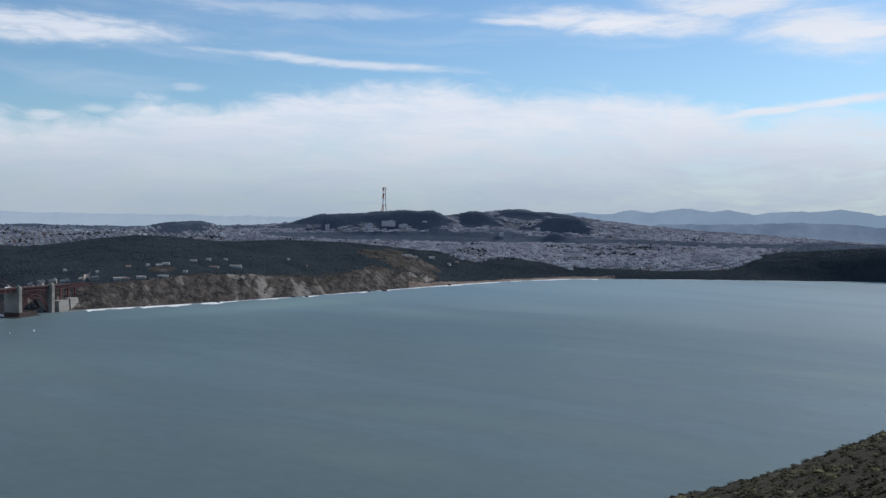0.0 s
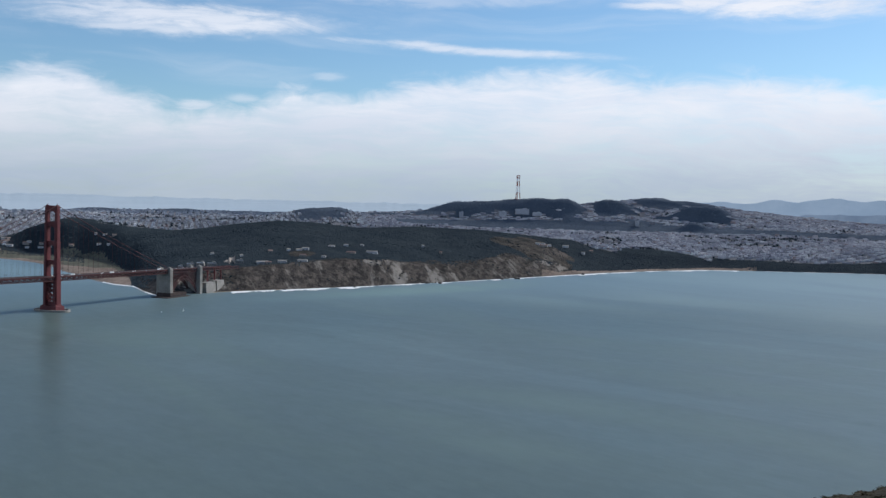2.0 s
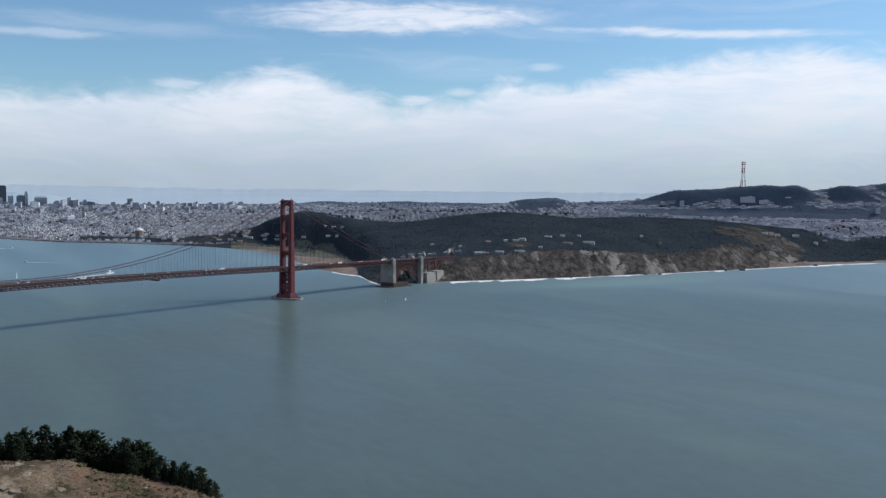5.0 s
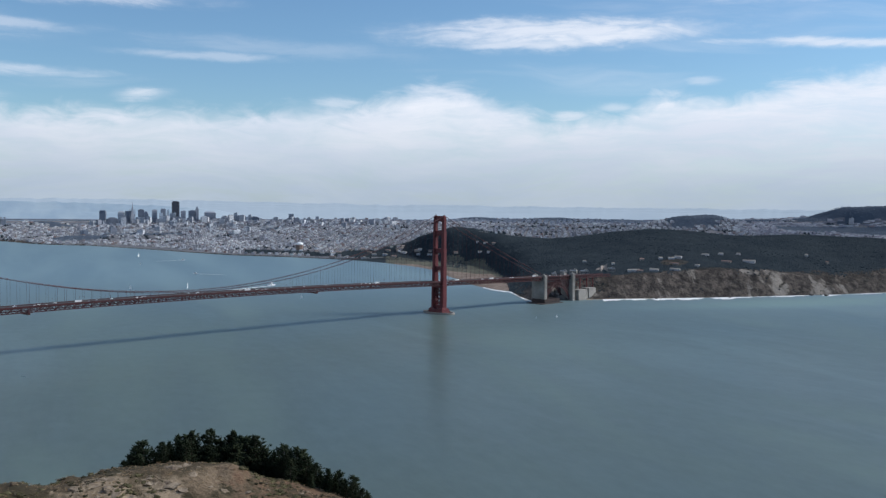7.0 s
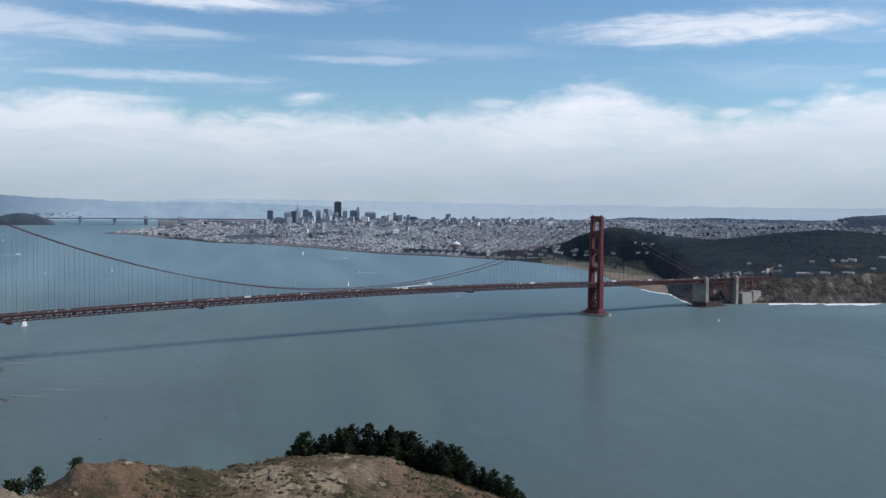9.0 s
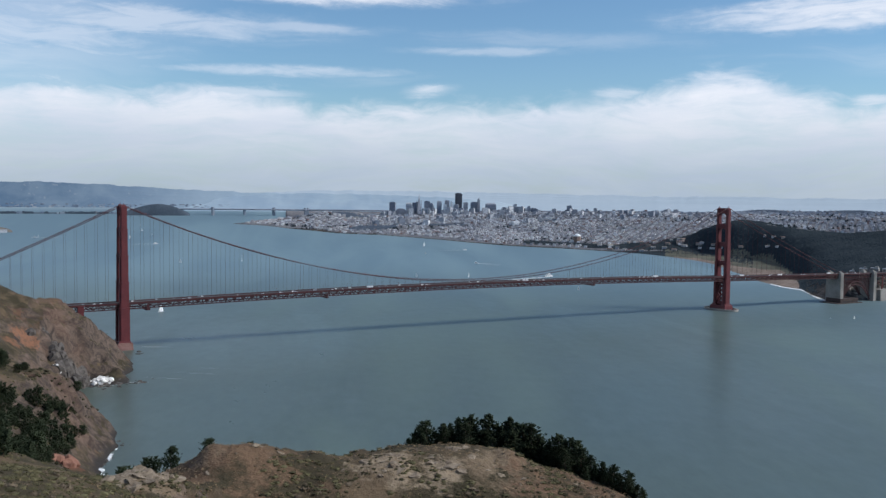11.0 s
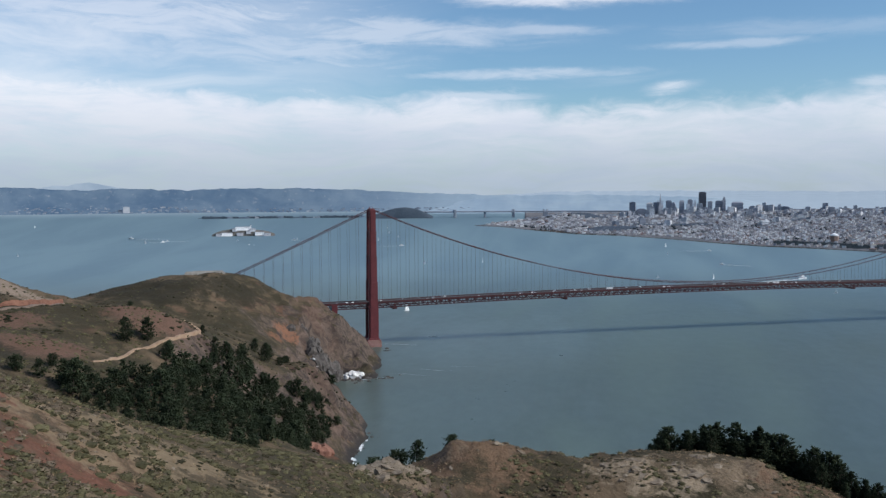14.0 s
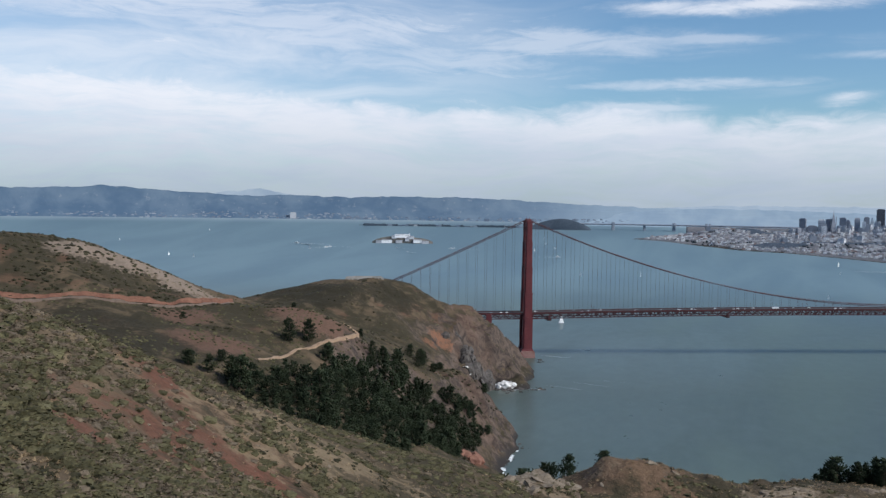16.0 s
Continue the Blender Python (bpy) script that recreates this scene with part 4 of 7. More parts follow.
STAGES = [(12, 66, 9.8, 16.6), (66, 106, 9.2, 14.6), (106, 148, 8.4, 13.0), (148, 189, 7.6, 11.6), (189, 224, 6.8, 10.2)]


def bridge_tower(s, south):
    tower = part("tower", Form(), RED, bridge, "orange-red stepped steel tower")
    for side in (-1, 1):
        leg = Form()
        for z0, z1, w, l in STAGES:
            fluted(leg, s, side * 13.7, z0, z1, w, l, 0.985)
            leg.box(frame_at(s, side * 13.7, z1 - 1.6), w + 0.5, l + 0.5, 1.7)
        leg.box(frame_at(s, side * 13.7, 10), 12.5, 19.5, 4.0, (0.88, 0.9))
        part("leg", leg, RED, tower)
        part("saddle", Form().box(frame_at(s, side * 13.7, 224), 4.2, 8.5, 3.4, (0.7, 0.55)), RED, tower)
        part("beacon", Form().box(frame_at(s, side * 13.7, 227.3), 0.7, 0.7, 2.6), RED, tower)
    for z, h in ((100, 9.5), (141, 9.5), (181, 10.5), (214.5, 11.5)):
        strut = Form()
        strut.box(frame_at(s, 0, z), 27.4 - 5, 7.4, h)
        for k in (-1, 1):
            for i in range(3):
                strut.box(frame_at(s, k * (8.6 - i * 1.1), z - 2.0 + i * 1.3 - 1.5), 1.6, 6.6, 4.2 - i * 1.3)
        for i in range(7):
            strut.box(frame_at(s, -7.5 + 2.5 * i, z + 0.8), 0.9, 7.9, h - 1.6)
        part("portal_strut", strut, RED, tower)
    part("portal_strut", Form().box(frame_at(s, 0, 58), 20, 8, 8), RED, tower)
    part("portal_strut", Form().box(frame_at(s, 0, 12.5), 20, 9, 7), RED, tower)
    for z0, z1 in ((19.5, 39), (39, 58)):
        brace = Form()
        for f in (-4.4, 4.4):
            for k in (-1, 1):
                brace.beam(on_bridge(s, k * 9.5, z0) + AX * f, on_bridge(s, -k * 9.5, z1) + AX * f, 2.0, 2.0)
        part("cross_brace", brace, RED, tower)
    pier = Form()
    pier.box(frame_at(s, 0, -12), 48, 26, 22.5, (0.93, 0.88))
    pier.box(frame_at(s, 0, 9.5), 43, 21.5, 1.8)
    part("pier", pier, PIER if not south else RED, tower, "rust-stained concrete pier")
    if south:
        fender = Form()
        rings_ = []
        for r, z in ((1.0, -10), (1.0, 4.2), (0.90, 4.2), (0.90, -10)):
            rings_.append([on_bridge(s, math.cos(a) * 45 * r, z) + AX * (math.sin(a) * 25 * r) for a in (2 * math.pi * i / 40 for i in range(40))])
        part("fender", fender.loft(rings_, cap=False), CONCRETE, tower, "low oval concrete fender in the water")
    return tower


bridge_tower(0.0, False)
bridge_tower(SPAN, True)

# deck, trusses, rails
S0, S1 = -343.0, S_END + 210
stations = np.arange(S0, S1, 7.62)
deck = Form()
deck.loft([[on_bridge(s, o, deck_z(s) + z) for o, z in ((-13.9, 0), (13.9, 0), (13.9, -1.1), (-13.9, -1.1))] for s in stations[::4]])
road_deck = part("road_deck", deck, ASPHALT, bridge, "grey road deck")
for side in (-1, 1):
    o = side * 13.9
    edge = Form()
    edge.loft([[on_bridge(s, o + a * side, deck_z(s) + z) for a, z in ((0.02, -1.5), (0.5, -1.5), (0.5, 1.3), (0.02, 1.3))] for s in stations[::4]])
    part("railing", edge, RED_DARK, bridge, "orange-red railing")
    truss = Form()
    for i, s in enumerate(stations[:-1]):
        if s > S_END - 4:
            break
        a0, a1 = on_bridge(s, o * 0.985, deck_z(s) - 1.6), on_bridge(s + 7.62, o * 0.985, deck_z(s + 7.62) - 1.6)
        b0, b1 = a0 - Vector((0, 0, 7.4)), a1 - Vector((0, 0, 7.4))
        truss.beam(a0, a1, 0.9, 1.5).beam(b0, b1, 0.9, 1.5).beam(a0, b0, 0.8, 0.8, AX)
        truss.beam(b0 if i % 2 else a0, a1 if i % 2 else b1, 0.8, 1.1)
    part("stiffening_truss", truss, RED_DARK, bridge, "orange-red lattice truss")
for s in stations[::2]:
    if s < S_END - 4:
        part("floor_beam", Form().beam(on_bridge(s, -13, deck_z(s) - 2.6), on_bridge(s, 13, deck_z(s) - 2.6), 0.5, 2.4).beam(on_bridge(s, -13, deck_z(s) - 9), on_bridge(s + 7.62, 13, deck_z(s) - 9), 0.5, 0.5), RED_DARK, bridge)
for s, w in ((36, 7), (338, 5), (914, 6)):
    trav = Form().box(frame_at(s, 0, deck_z(s) - 13), 29, w, 2.4, (1.0, 1.2)).box(frame_at(s, 14.8, deck_z(s) - 12), 1.0, w * 0.6, 8)
    part("maintenance_platform", trav, RED_DARK, bridge, "red maintenance platform hung under the deck")

# main cables and hangers
TOP, LOW = 226.0, 87.5


def cable_z(s):
    if s < 0:
        q = -s / 343
        return TOP + (70 - TOP) * q - 4 * 2.5 * q * (1 - q)
    if s > SPAN:
        q = (s - SPAN) / 370
        return TOP + (72 - TOP) * q - 4 * 4.0 * q * (1 - q)
    q = 2 * s / SPAN - 1
    return LOW + (TOP - LOW) * q * q


hanger = Form().tube([(0, 0, 0), (0, 0, 1)], 1.0, 5).mesh("suspender", RED_DARK)
for side in (-1, 1):
    line = [on_bridge(s, side * 13.7, cable_z(s)) for s in np.concatenate([np.linspace(-343, 0, 24), np.linspace(0, SPAN, 90)[1:], np.linspace(SPAN, S_END, 26)[1:]])]
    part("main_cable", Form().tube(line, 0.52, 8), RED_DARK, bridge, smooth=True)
    part("hand_rope", Form().tube([p + Vector((0, 0, 1.5)) for p in line], 0.13, 4), RED, bridge)
    for s in np.concatenate([np.arange(-328, -8, 15.24), np.arange(15.24, SPAN - 8, 15.24), np.arange(SPAN + 15.24, S_END - 10, 15.24)]):
        z0, z1 = deck_z(s), cable_z(s)
        if z1 - z0 > 2.5:
            ob = part("suspender", hanger, None, bridge)
            ob.matrix_basis = Matrix.Translation(on_bridge(s, side * 13.7, z0)) @ Matrix.Diagonal((0.14, 0.14, z1 - z0, 1))
lamp = Form().tube([(0, 0, 0), (0, 0, 8.2)], [0.16, 0.1], 5).beam((0, 0, 8.1), (1.6, 0, 8.3), 0.12, 0.12).box(pose(1.6, 0, 7.9), 0.9, 0.45, 0.35).mesh("lamp_post", RED)
for side in (-1, 1):
    for s in np.arange(-300, S1 - 20, 45.72):
        ob = part("lamp_post", lamp, None, bridge)
        ob.matrix_basis = frame_at(s, side * 9.6, deck_z(s)) @ pose(0, 0, 0, 0, 0, 0 if side < 0 else 180)

# north anchorage block
part("abutment", Form().box(frame_at(-64, 15.5, 52), 4, 9, 18).box(frame_at(-64, 15.5, 70), 4.6, 10.6, 1.2), RED, bridge, "red end block on the hill")

# south pylons, arch, anchorage wall
PYLONS = (S_END, S_END + 120)
for s in PYLONS:
    for side in (-1, 1):
        py = Form()
        py.box(frame_at(s, side * 14.5, -6), 14, 11, 78, (0.92, 0.86)).box(frame_at(s, side * 14.5, 72), 9, 7, 1.6, (0.9, 0.9)).box(frame_at(s, side * 14.5, 73.6), 3, 3, 2.4)
        for k in (-2.6, 0, 2.6):
            py.box(frame_at(s, side * 14.5 + 6.3 * side, 4) @ pose(0, k, 0), 1.2, 1.2, 64)
        part("pylon", py, CONCRETE, bridge, "tall weathered concrete pylon")
    part("pylon", Form().box(frame_at(s, 0, -6), 20, 11, 62), CONCRETE, bridge)
A0, A1 = PYLONS[0] + 8, PYLONS[1] - 8
for side in (-1, 1):
    arch = Form()
    up_, lo_ = [], []
    n = 20
    for i in range(n + 1):
        q = i / n
        s = A0 + (A1 - A0) * q
        up_.append(on_bridge(s, side * 12.5, 12 + 38 * (1 - (2 * q - 1) ** 2)))
        lo_.append(on_bridge(s, side * 12.5, 4 + 38.5 * (1 - (2 * q - 1) ** 2)))
    for i in range(n):
        arch.beam(up_[i], up_[i + 1], 1.4, 2.2).beam(lo_[i], lo_[i + 1], 1.4, 2.2).beam(up_[i], lo_[i + 1], 0.7, 0.9).beam(lo_[i], up_[i], 0.7, 0.9)
        top = up_[i].copy()
        top.z = deck_z(S_END) - 8
        if top.z - up_[i].z > 1:
            arch.beam(up_[i], top, 0.8, 0.8, AX)
            arch.beam(up_[i], Vector((up_[i + 1].x, up_[i + 1].y, top.z)), 0.5, 0.6)
    part("arch_rib", arch, RED_DARK, bridge, "orange-red trussed arch")
    span = Form()
    for i in range(32):
        s = S_END + i * 9.4
        a, b = on_bridge(s, side * 12.8, deck_z(s) - 1.4), on_bridge(s + 9.4, side * 12.8, deck_z(s) - 1.4)
        lo = Vector((0, 0, 6.5))
        span.beam(a, b, 0.8, 1.6).beam(a - lo, b - lo, 0.8, 1.4).beam(a - lo, b, 0.6, 0.8).beam(b, b - lo, 0.6, 0.7, AX)
    part("viaduct_truss", span, RED_DARK, bridge)
for s in (PYLONS[1] + 40, PYLONS[1] + 72, PYLONS[1] + 100):
    bent = Form()
    for side in (-1, 1):
        bent.box(frame_at(s, side * 11, 25), 1.8, 1.8, deck_z(s) - 32)
        bent.beam(on_bridge(s, side * 11, 30), on_bridge(s, -side * 11, deck_z(s) - 9), 0.8, 0.8)
    part("viaduct_bent", bent, RED, bridge)
wall_ = Form()
wall_.box(frame_at(PYLONS[1] + 34, 16, -5), 26, 42, 33, (0.8, 0.95)).box(frame_at(PYLONS[1] + 75, 16, -5), 30, 34, 36, (0.75, 0.95)).box(frame_at(PYLONS[1] + 54, 22, -5), 8, 5, 36, (0.6, 0.8))
part("anchorage", wall_, CONCRETE, bridge, "stained concrete cable anchorage")

# ---- scattering tools ----
def clump_form(seed, spread=0.35, detail=2):
    """A knobbly ball of twenty or eighty faces, as plain arrays."""
    bm = bmesh.new()
    bmesh.ops.create_icosphere(bm, subdivisions=detail, radius=1.0)
    r = random.Random(seed)
    for v in bm.verts:
        v.co *= 1 + r.uniform(-spread, spread)
    bm.verts.index_update()
    out = np.array([v.co[:] for v in bm.verts]), [[v.index for v in f.verts] for f in bm.faces]
    bm.free()
    return out


def scatter(name, shapes, x, y, z, size, turn, mat, far=True, smooth=False):
    """Many copies of a few shapes in one mesh. size: an array of (n, 3)."""
    verts, faces, k = [], [], 0
    pick = np.arange(len(x)) % len(shapes)
    for i, (bv, bf) in enumerate(shapes):
        m = pick == i
        n = int(m.sum())
        if not n:
            continue
        p = bv[None] * size[m][:, None]
        c, s = np.cos(turn[m])[:, None], np.sin(turn[m])[:, None]
        px, py = p[..., 0] * c - p[..., 1] * s + x[m][:, None], p[..., 0] * s + p[..., 1] * c + y[m][:, None]
        pz = p[..., 2] + z[m][:, None]
        q = far_xyz(px, py, pz) if far else np.stack([px, py, pz], -1)
        verts.append(q.reshape(-1, 3))
        bf = np.array(bf)
        faces.append(((np.arange(n) * len(bv))[:, None, None] + bf[None] + k).reshape(-1, bf.shape[1]))
        k += n * len(bv)
    me = bpy.data.meshes.new(name)
    verts = np.concatenate(verts)
    me.vertices.add(len(verts))
    me.vertices.foreach_set("co", verts.ravel())
    loops = np.concatenate([f.ravel() for f in faces]).astype(np.int32)
    starts, at = [], 0
    for f in faces:
        starts.append(at + np.arange(len(f)) * f.shape[1])
        at += f.size
    starts = np.concatenate(starts).astype(np.int32)
    me.loops.add(len(loops))
    me.loops.foreach_set("vertex_index", loops)
    me.polygons.add(len(starts))
    me.polygons.foreach_set("loop_start", starts)
    me.polygons.foreach_set("use_smooth", np.full(len(starts), smooth))
    me.materials.append(mat)
    me.update(calc_edges=True)
    me.validate()
    return new(name, me)


rng = np.random.default_rng(7)
BOX = (np.array([(a, b, c) for c in (-0.3, 1) for a, b in ((-.5, -.5), (.5, -.5), (.5, .5), (-.5, .5))]),
       [(4, 5, 6, 7), (0, 1, 5, 4), (1, 2, 6, 5), (2, 3, 7, 6), (3, 0, 4, 7)])
GABLE = (np.array([(-.5, -.5, -.3), (.5, -.5, -.3), (.5, .5, -.3), (-.5, .5, -.3), (-.5, -.5, .7), (.5, -.5, .7), (.5, .5, .7), (-.5, .5, .7), (-.5, 0, 1.1), (.5, 0, 1.1)]),
         [(0, 1, 5, 4), (2, 3, 7, 6), (4, 5, 9, 8), (6, 7, 8, 9), (1, 2, 6, 5), (3, 0, 4, 7)])
CLUMPS = [clump_form(i, 0.3, 1) for i in range(8)]


def crown_form(seed):
    """A low uneven crown, open below."""
    r = random.Random(seed)
    v = [(math.cos(k * 1.257) * r.uniform(0.75, 1.2), math.sin(k * 1.257) * r.uniform(0.75, 1.2), r.uniform(-0.7, -0.3)) for k in range(5)]
    v += [(r.uniform(-.2, .2), r.uniform(-.2, .2), r.uniform(0.8, 1.2))]
    return np.array(v), [(k, (k + 1) % 5, 5) for k in range(5)]


CROWNS = [crown_form(i) for i in range(8)]


def bearing_of(x, y):
    return np.degrees(np.arctan2(-x, y)), np.hypot(x, y)


def wooded(x, y):
    """Where trees stand on the far coast instead of houses."""
    a, d = bearing_of(x, y)
    w = rugged(x, y, 420, 3, 51)
    v = rugged(x, y, 150, 3, 52)
    main = (a > -9 + w) & (a < 33) & (d < np.interp(a, [-9, -6, -3, 0, 4, 9, 14, 19, 24, 27, 30, 33], [4330, 4520, 4640, 4560, 4330, 4330, 4250, 4200, 4250, 4450, 4700, 4560]) + 90 * w)
    main &= ~((a > 26.5) & (d < np.interp(a, [25.8, 26.4, 27.2, 28, 29.5, 33], [2700, 2950, 3450, 3820, 4060, 4300])))
    # clearings: the bare slope over the beach, houses among the trees
    main &= np.hypot((a - 2.6) / 2.3, (d - 3780) / 230) > 1 + 0.5 * v
    main &= np.hypot((a + 0.9) / 1.5, (d - 4400) / 110) > 1 + 0.6 * v
    main &= np.hypot((a - 27.6) / 1.0, (d - 4330) / 70) > 1 + 0.6 * v
    main &= np.hypot((a - 16.6) / 0.8, (d - 2960) / 60) > 1 + 0.6 * v
    quarter = (a > 29) & (a < 39.5) & (d < 4980 - 60 * np.abs(a - 32)) & (v > np.interp(a, [29, 32, 36, 39], [-0.9, -0.45, -0.2, 0.1]))
    low_shore = (a < -8) & (a > -24) & (d < np.interp(a, [-24, -20, -17, -14, -8], [5400, 5250, 4760, 4560, 4480]) + 90 * w)
    cape = (a < np.interp(d, [4300, 5100, 5850, 7300, 9000], [-17.2, -18.4, -19.9, -20.3, -21.6]) + 0.9 * v) & (d < 8600)
    park = (a < 11) & (np.abs(d - 7050 - 60 * w + 9 * a) < np.interp(a, [-25, -10, 5, 11], [430, 420, 420, 250]) + 60 * w)
    tops = np.zeros(a.shape, bool)
    for ha, hd, top, wa, wd in HUMPS:
        big = 1.2 if 0 < ha < 10 else 1.0 if ha < 18 else 0.8
        tops |= np.hypot((a - ha) / wa, np.where(d < hd, 0.75, 1) * (d - hd) / wd) < big + (0.5 if ha > 0 else 0.9) * w + 0.45 * v
    tops |= (a > -9) & (a < 12) & (d > 7400) & (d < 10000) & (rugged(x, y, 260, 3, 57) > 0.25)
    tops |= (d > 6000) & (d < 10500) & (a > 11) & (a < 44) & (rugged(x, y, 300, 3, 58) > 0.62)
    shore = (a > 33) & (a < 42.5) & (np.abs(d - np.interp(a, [33, 36, 40, 43], [4350, 4520, 4720, 4850])) < 85 + 80 * w)
    mound = (np.hypot((a - 51.7) / 1.6, (d - 6120) / 190) < 1) | ((a > 46) & (a < 50.5) & (np.abs(d - 6300) < 70)) | (np.hypot((a - 52.6) / 0.8, (d - 7700) / 150) < 1)
    return main | quarter | low_shore | cape | park | tops | shore | mound


def cast(n, a0, a1, d0, d1):
    """Random places, evenly spread over the picture of the ground rather than over its plan."""
    a = np.radians(rng.uniform(a0, a1, n))
    d = 1 / rng.uniform(1 / d1, 1 / d0, n)
    return -np.sin(a) * d, np.cos(a) * d


# woods, streets and open ground take their own surface
co = np.empty(len(coast.data.polygons) * 3)
coast.data.polygons.foreach_get("center", co)
co = co.reshape(-1, 3)
flat_d = np.hypot(co[:, 0], co[:, 1])
true_d = np.where(flat_d > NEAR, NEAR + REACH * ((flat_d - NEAR) / (NEAR + REACH - flat_d)), flat_d)
px_, py_ = co[:, 0] * true_d / flat_d, co[:, 1] * true_d / flat_d
pz_ = coast_height(px_, py_)
trees_ = wooded(px_, py_)
az_ = bearing_of(px_, py_)[0]
into_ = true_d - shore_at(az_)
fray_ = rugged(px_, py_, 120, 3, 44)
bluff_ = (az_ > 0.2) & (az_ < 26) & (into_ < eased(az_, BLUFF_LINE, 1) + 30 + 60 * fray_)
sand_ = ((az_ < 2) & (az_ > -10.5) & (into_ < 85 + 30 * fray_)) | ((az_ > 26.4) & (az_ < 33.5) & (into_ < np.interp(az_, [26.4, 27.5, 29, 31, 33.5], [120, 560, 420, 140, 60]) + 40 * fray_))
meadow_ = (az_ > 26.9) & (az_ < 34) & (true_d < np.interp(az_, [26.3, 27.2, 28, 29.5, 34], [2950, 3460, 3850, 4090, 4330])) & ~sand_
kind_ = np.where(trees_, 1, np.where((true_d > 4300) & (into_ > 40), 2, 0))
# from 5800 m on the wood floor takes its haze-tinted copy
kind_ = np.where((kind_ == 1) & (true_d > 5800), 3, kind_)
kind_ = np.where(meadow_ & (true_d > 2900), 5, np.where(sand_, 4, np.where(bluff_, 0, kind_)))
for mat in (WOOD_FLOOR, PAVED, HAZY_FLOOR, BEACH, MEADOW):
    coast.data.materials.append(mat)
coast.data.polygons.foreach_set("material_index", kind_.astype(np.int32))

x, y = cast(230000, -31, 58, 2550, 9600)
z = coast_height(x, y)
a, d = bearing_of(x, y)
into = d - shore_at(a)
fray = rugged(x, y, 90, 3, 77)
slope_free = (z > 3.5) & np.where(a > 25.5, into > 40, np.where(a > 0.5, into > eased(a, BLUFF_LINE, 1) * (0.95 - 0.5 * np.clip(fray, -0.4, 1)) + 12, into > np.where(a > -10, 75, 10)))
keep = wooded(x, y) & slope_free & (rugged(x, y, 210, 3, 91) < 0.95)
x, y, z, d = x[keep], y[keep], z[keep], d[keep]
r = rng.uniform(2.0, 4.2, len(x)) * np.clip(d / 4200, 0.85, 1.5)
size, turn = np.stack([r * 1.25, r * 1.25, r * rng.uniform(0.5, 1.0, len(x))], 1), rng.uniform(0, 6.3, len(x))
for m, mat, say in ((d < 5800, WOODS, "dark evergreen woods covering the hills beyond the strait"), (d >= 5800, HAZY_WOODS, "haze-tinted blue-grey woods on the far city's hills")):
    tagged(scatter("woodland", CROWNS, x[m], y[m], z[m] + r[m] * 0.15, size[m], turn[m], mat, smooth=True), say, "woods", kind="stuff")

# low scrub that breaks up the bluffs
x, y = cast(12000, -20, 26, 2550, 4300)
z = coast_height(x, y)
keep = (z > 7) & (rugged(x, y, 110, 3, 13) > 0.15)
x, y, z = x[keep], y[keep], z[keep]
r = rng.uniform(1.8, 4.5, len(x))
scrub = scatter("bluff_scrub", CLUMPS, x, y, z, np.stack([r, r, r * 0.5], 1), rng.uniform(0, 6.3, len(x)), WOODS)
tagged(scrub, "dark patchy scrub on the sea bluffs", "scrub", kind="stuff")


# ---- the city's houses, in rows on their street grids ----
def street_grid(turn, a0, a1, d0, d1, row, step, skip):
    c, s = math.cos(radians(turn)), math.sin(radians(turn))
    u, v = np.meshgrid(np.arange(-11000, 11000, row), np.arange(-11000, 11000, step))
    u, v = u.ravel(), v.ravel()
    gx, gy = u * c - v * s, u * s + v * c
    ga, gd = bearing_of(gx, gy)
    street = (np.floor(v / step).astype(int) % 9 == 0)
    m = (ga > a0) & (ga < a1) & (gd > d0) & (gd < d1) & (rng.random(len(gx)) > skip) & ~street
    wander = 2.5 if turn < 0 or row < 50 else 9
    gx, gy = gx[m] + rng.normal(0, wander, m.sum()), gy[m] + rng.normal(0, wander, m.sum())
    gz = coast_height(gx, gy)
    m = (gz > 4) & ~wooded(gx, gy)
    return gx[m], gy[m], gz[m], np.full(m.sum(), radians(turn))


grids = [street_grid(-42, -30, 8, 4250, 7300, 66, 12.5, 0.1), street_grid(-42, -30, 12, 7200, 11400, 90, 22, 0.12), street_grid(24, 8, 32, 4300, 6600, 38, 12.5, 0.15),
         street_grid(24, 8, 45, 6400, 10400, 58, 24, 0.2), street_grid(28, 32, 61, 4350, 6600, 40, 12.5, 0.12), street_grid(28, 45, 61, 6400, 9300, 54, 20, 0.18)]
gx, gy, gz, gt = (np.concatenate(q) for q in zip(*grids))
leafy = rugged(gx, gy, 190, 3, 62) + 0.5 * rugged(gx, gy, 60, 2, 63)
m = leafy < 0.36
gx, gy, gz, gt = gx[m], gy[m], gz[m], gt[m]
gd = np.hypot(gx, gy)
n = len(gx)
ga_ = bearing_of(gx, gy)[0]
grow = np.clip(gd / 6500, 0.8, 1.35)
tall = np.where(rng.random(n) < 0.05, rng.uniform(1.4, 2.4, n), 1.0) * np.where((ga_ > 34) & (gd > 6500), 1.35, 1.0)
size = np.stack([rng.uniform(13, 19, n) * grow * np.where(gt < 0, 1.9, 1.0), rng.uniform(9, 12.5, n) * np.where(gd > 7000, 1.8, 1.0) * grow, rng.uniform(6.0, 9.5, n) * tall], 1)
order = rng.permutation(n)
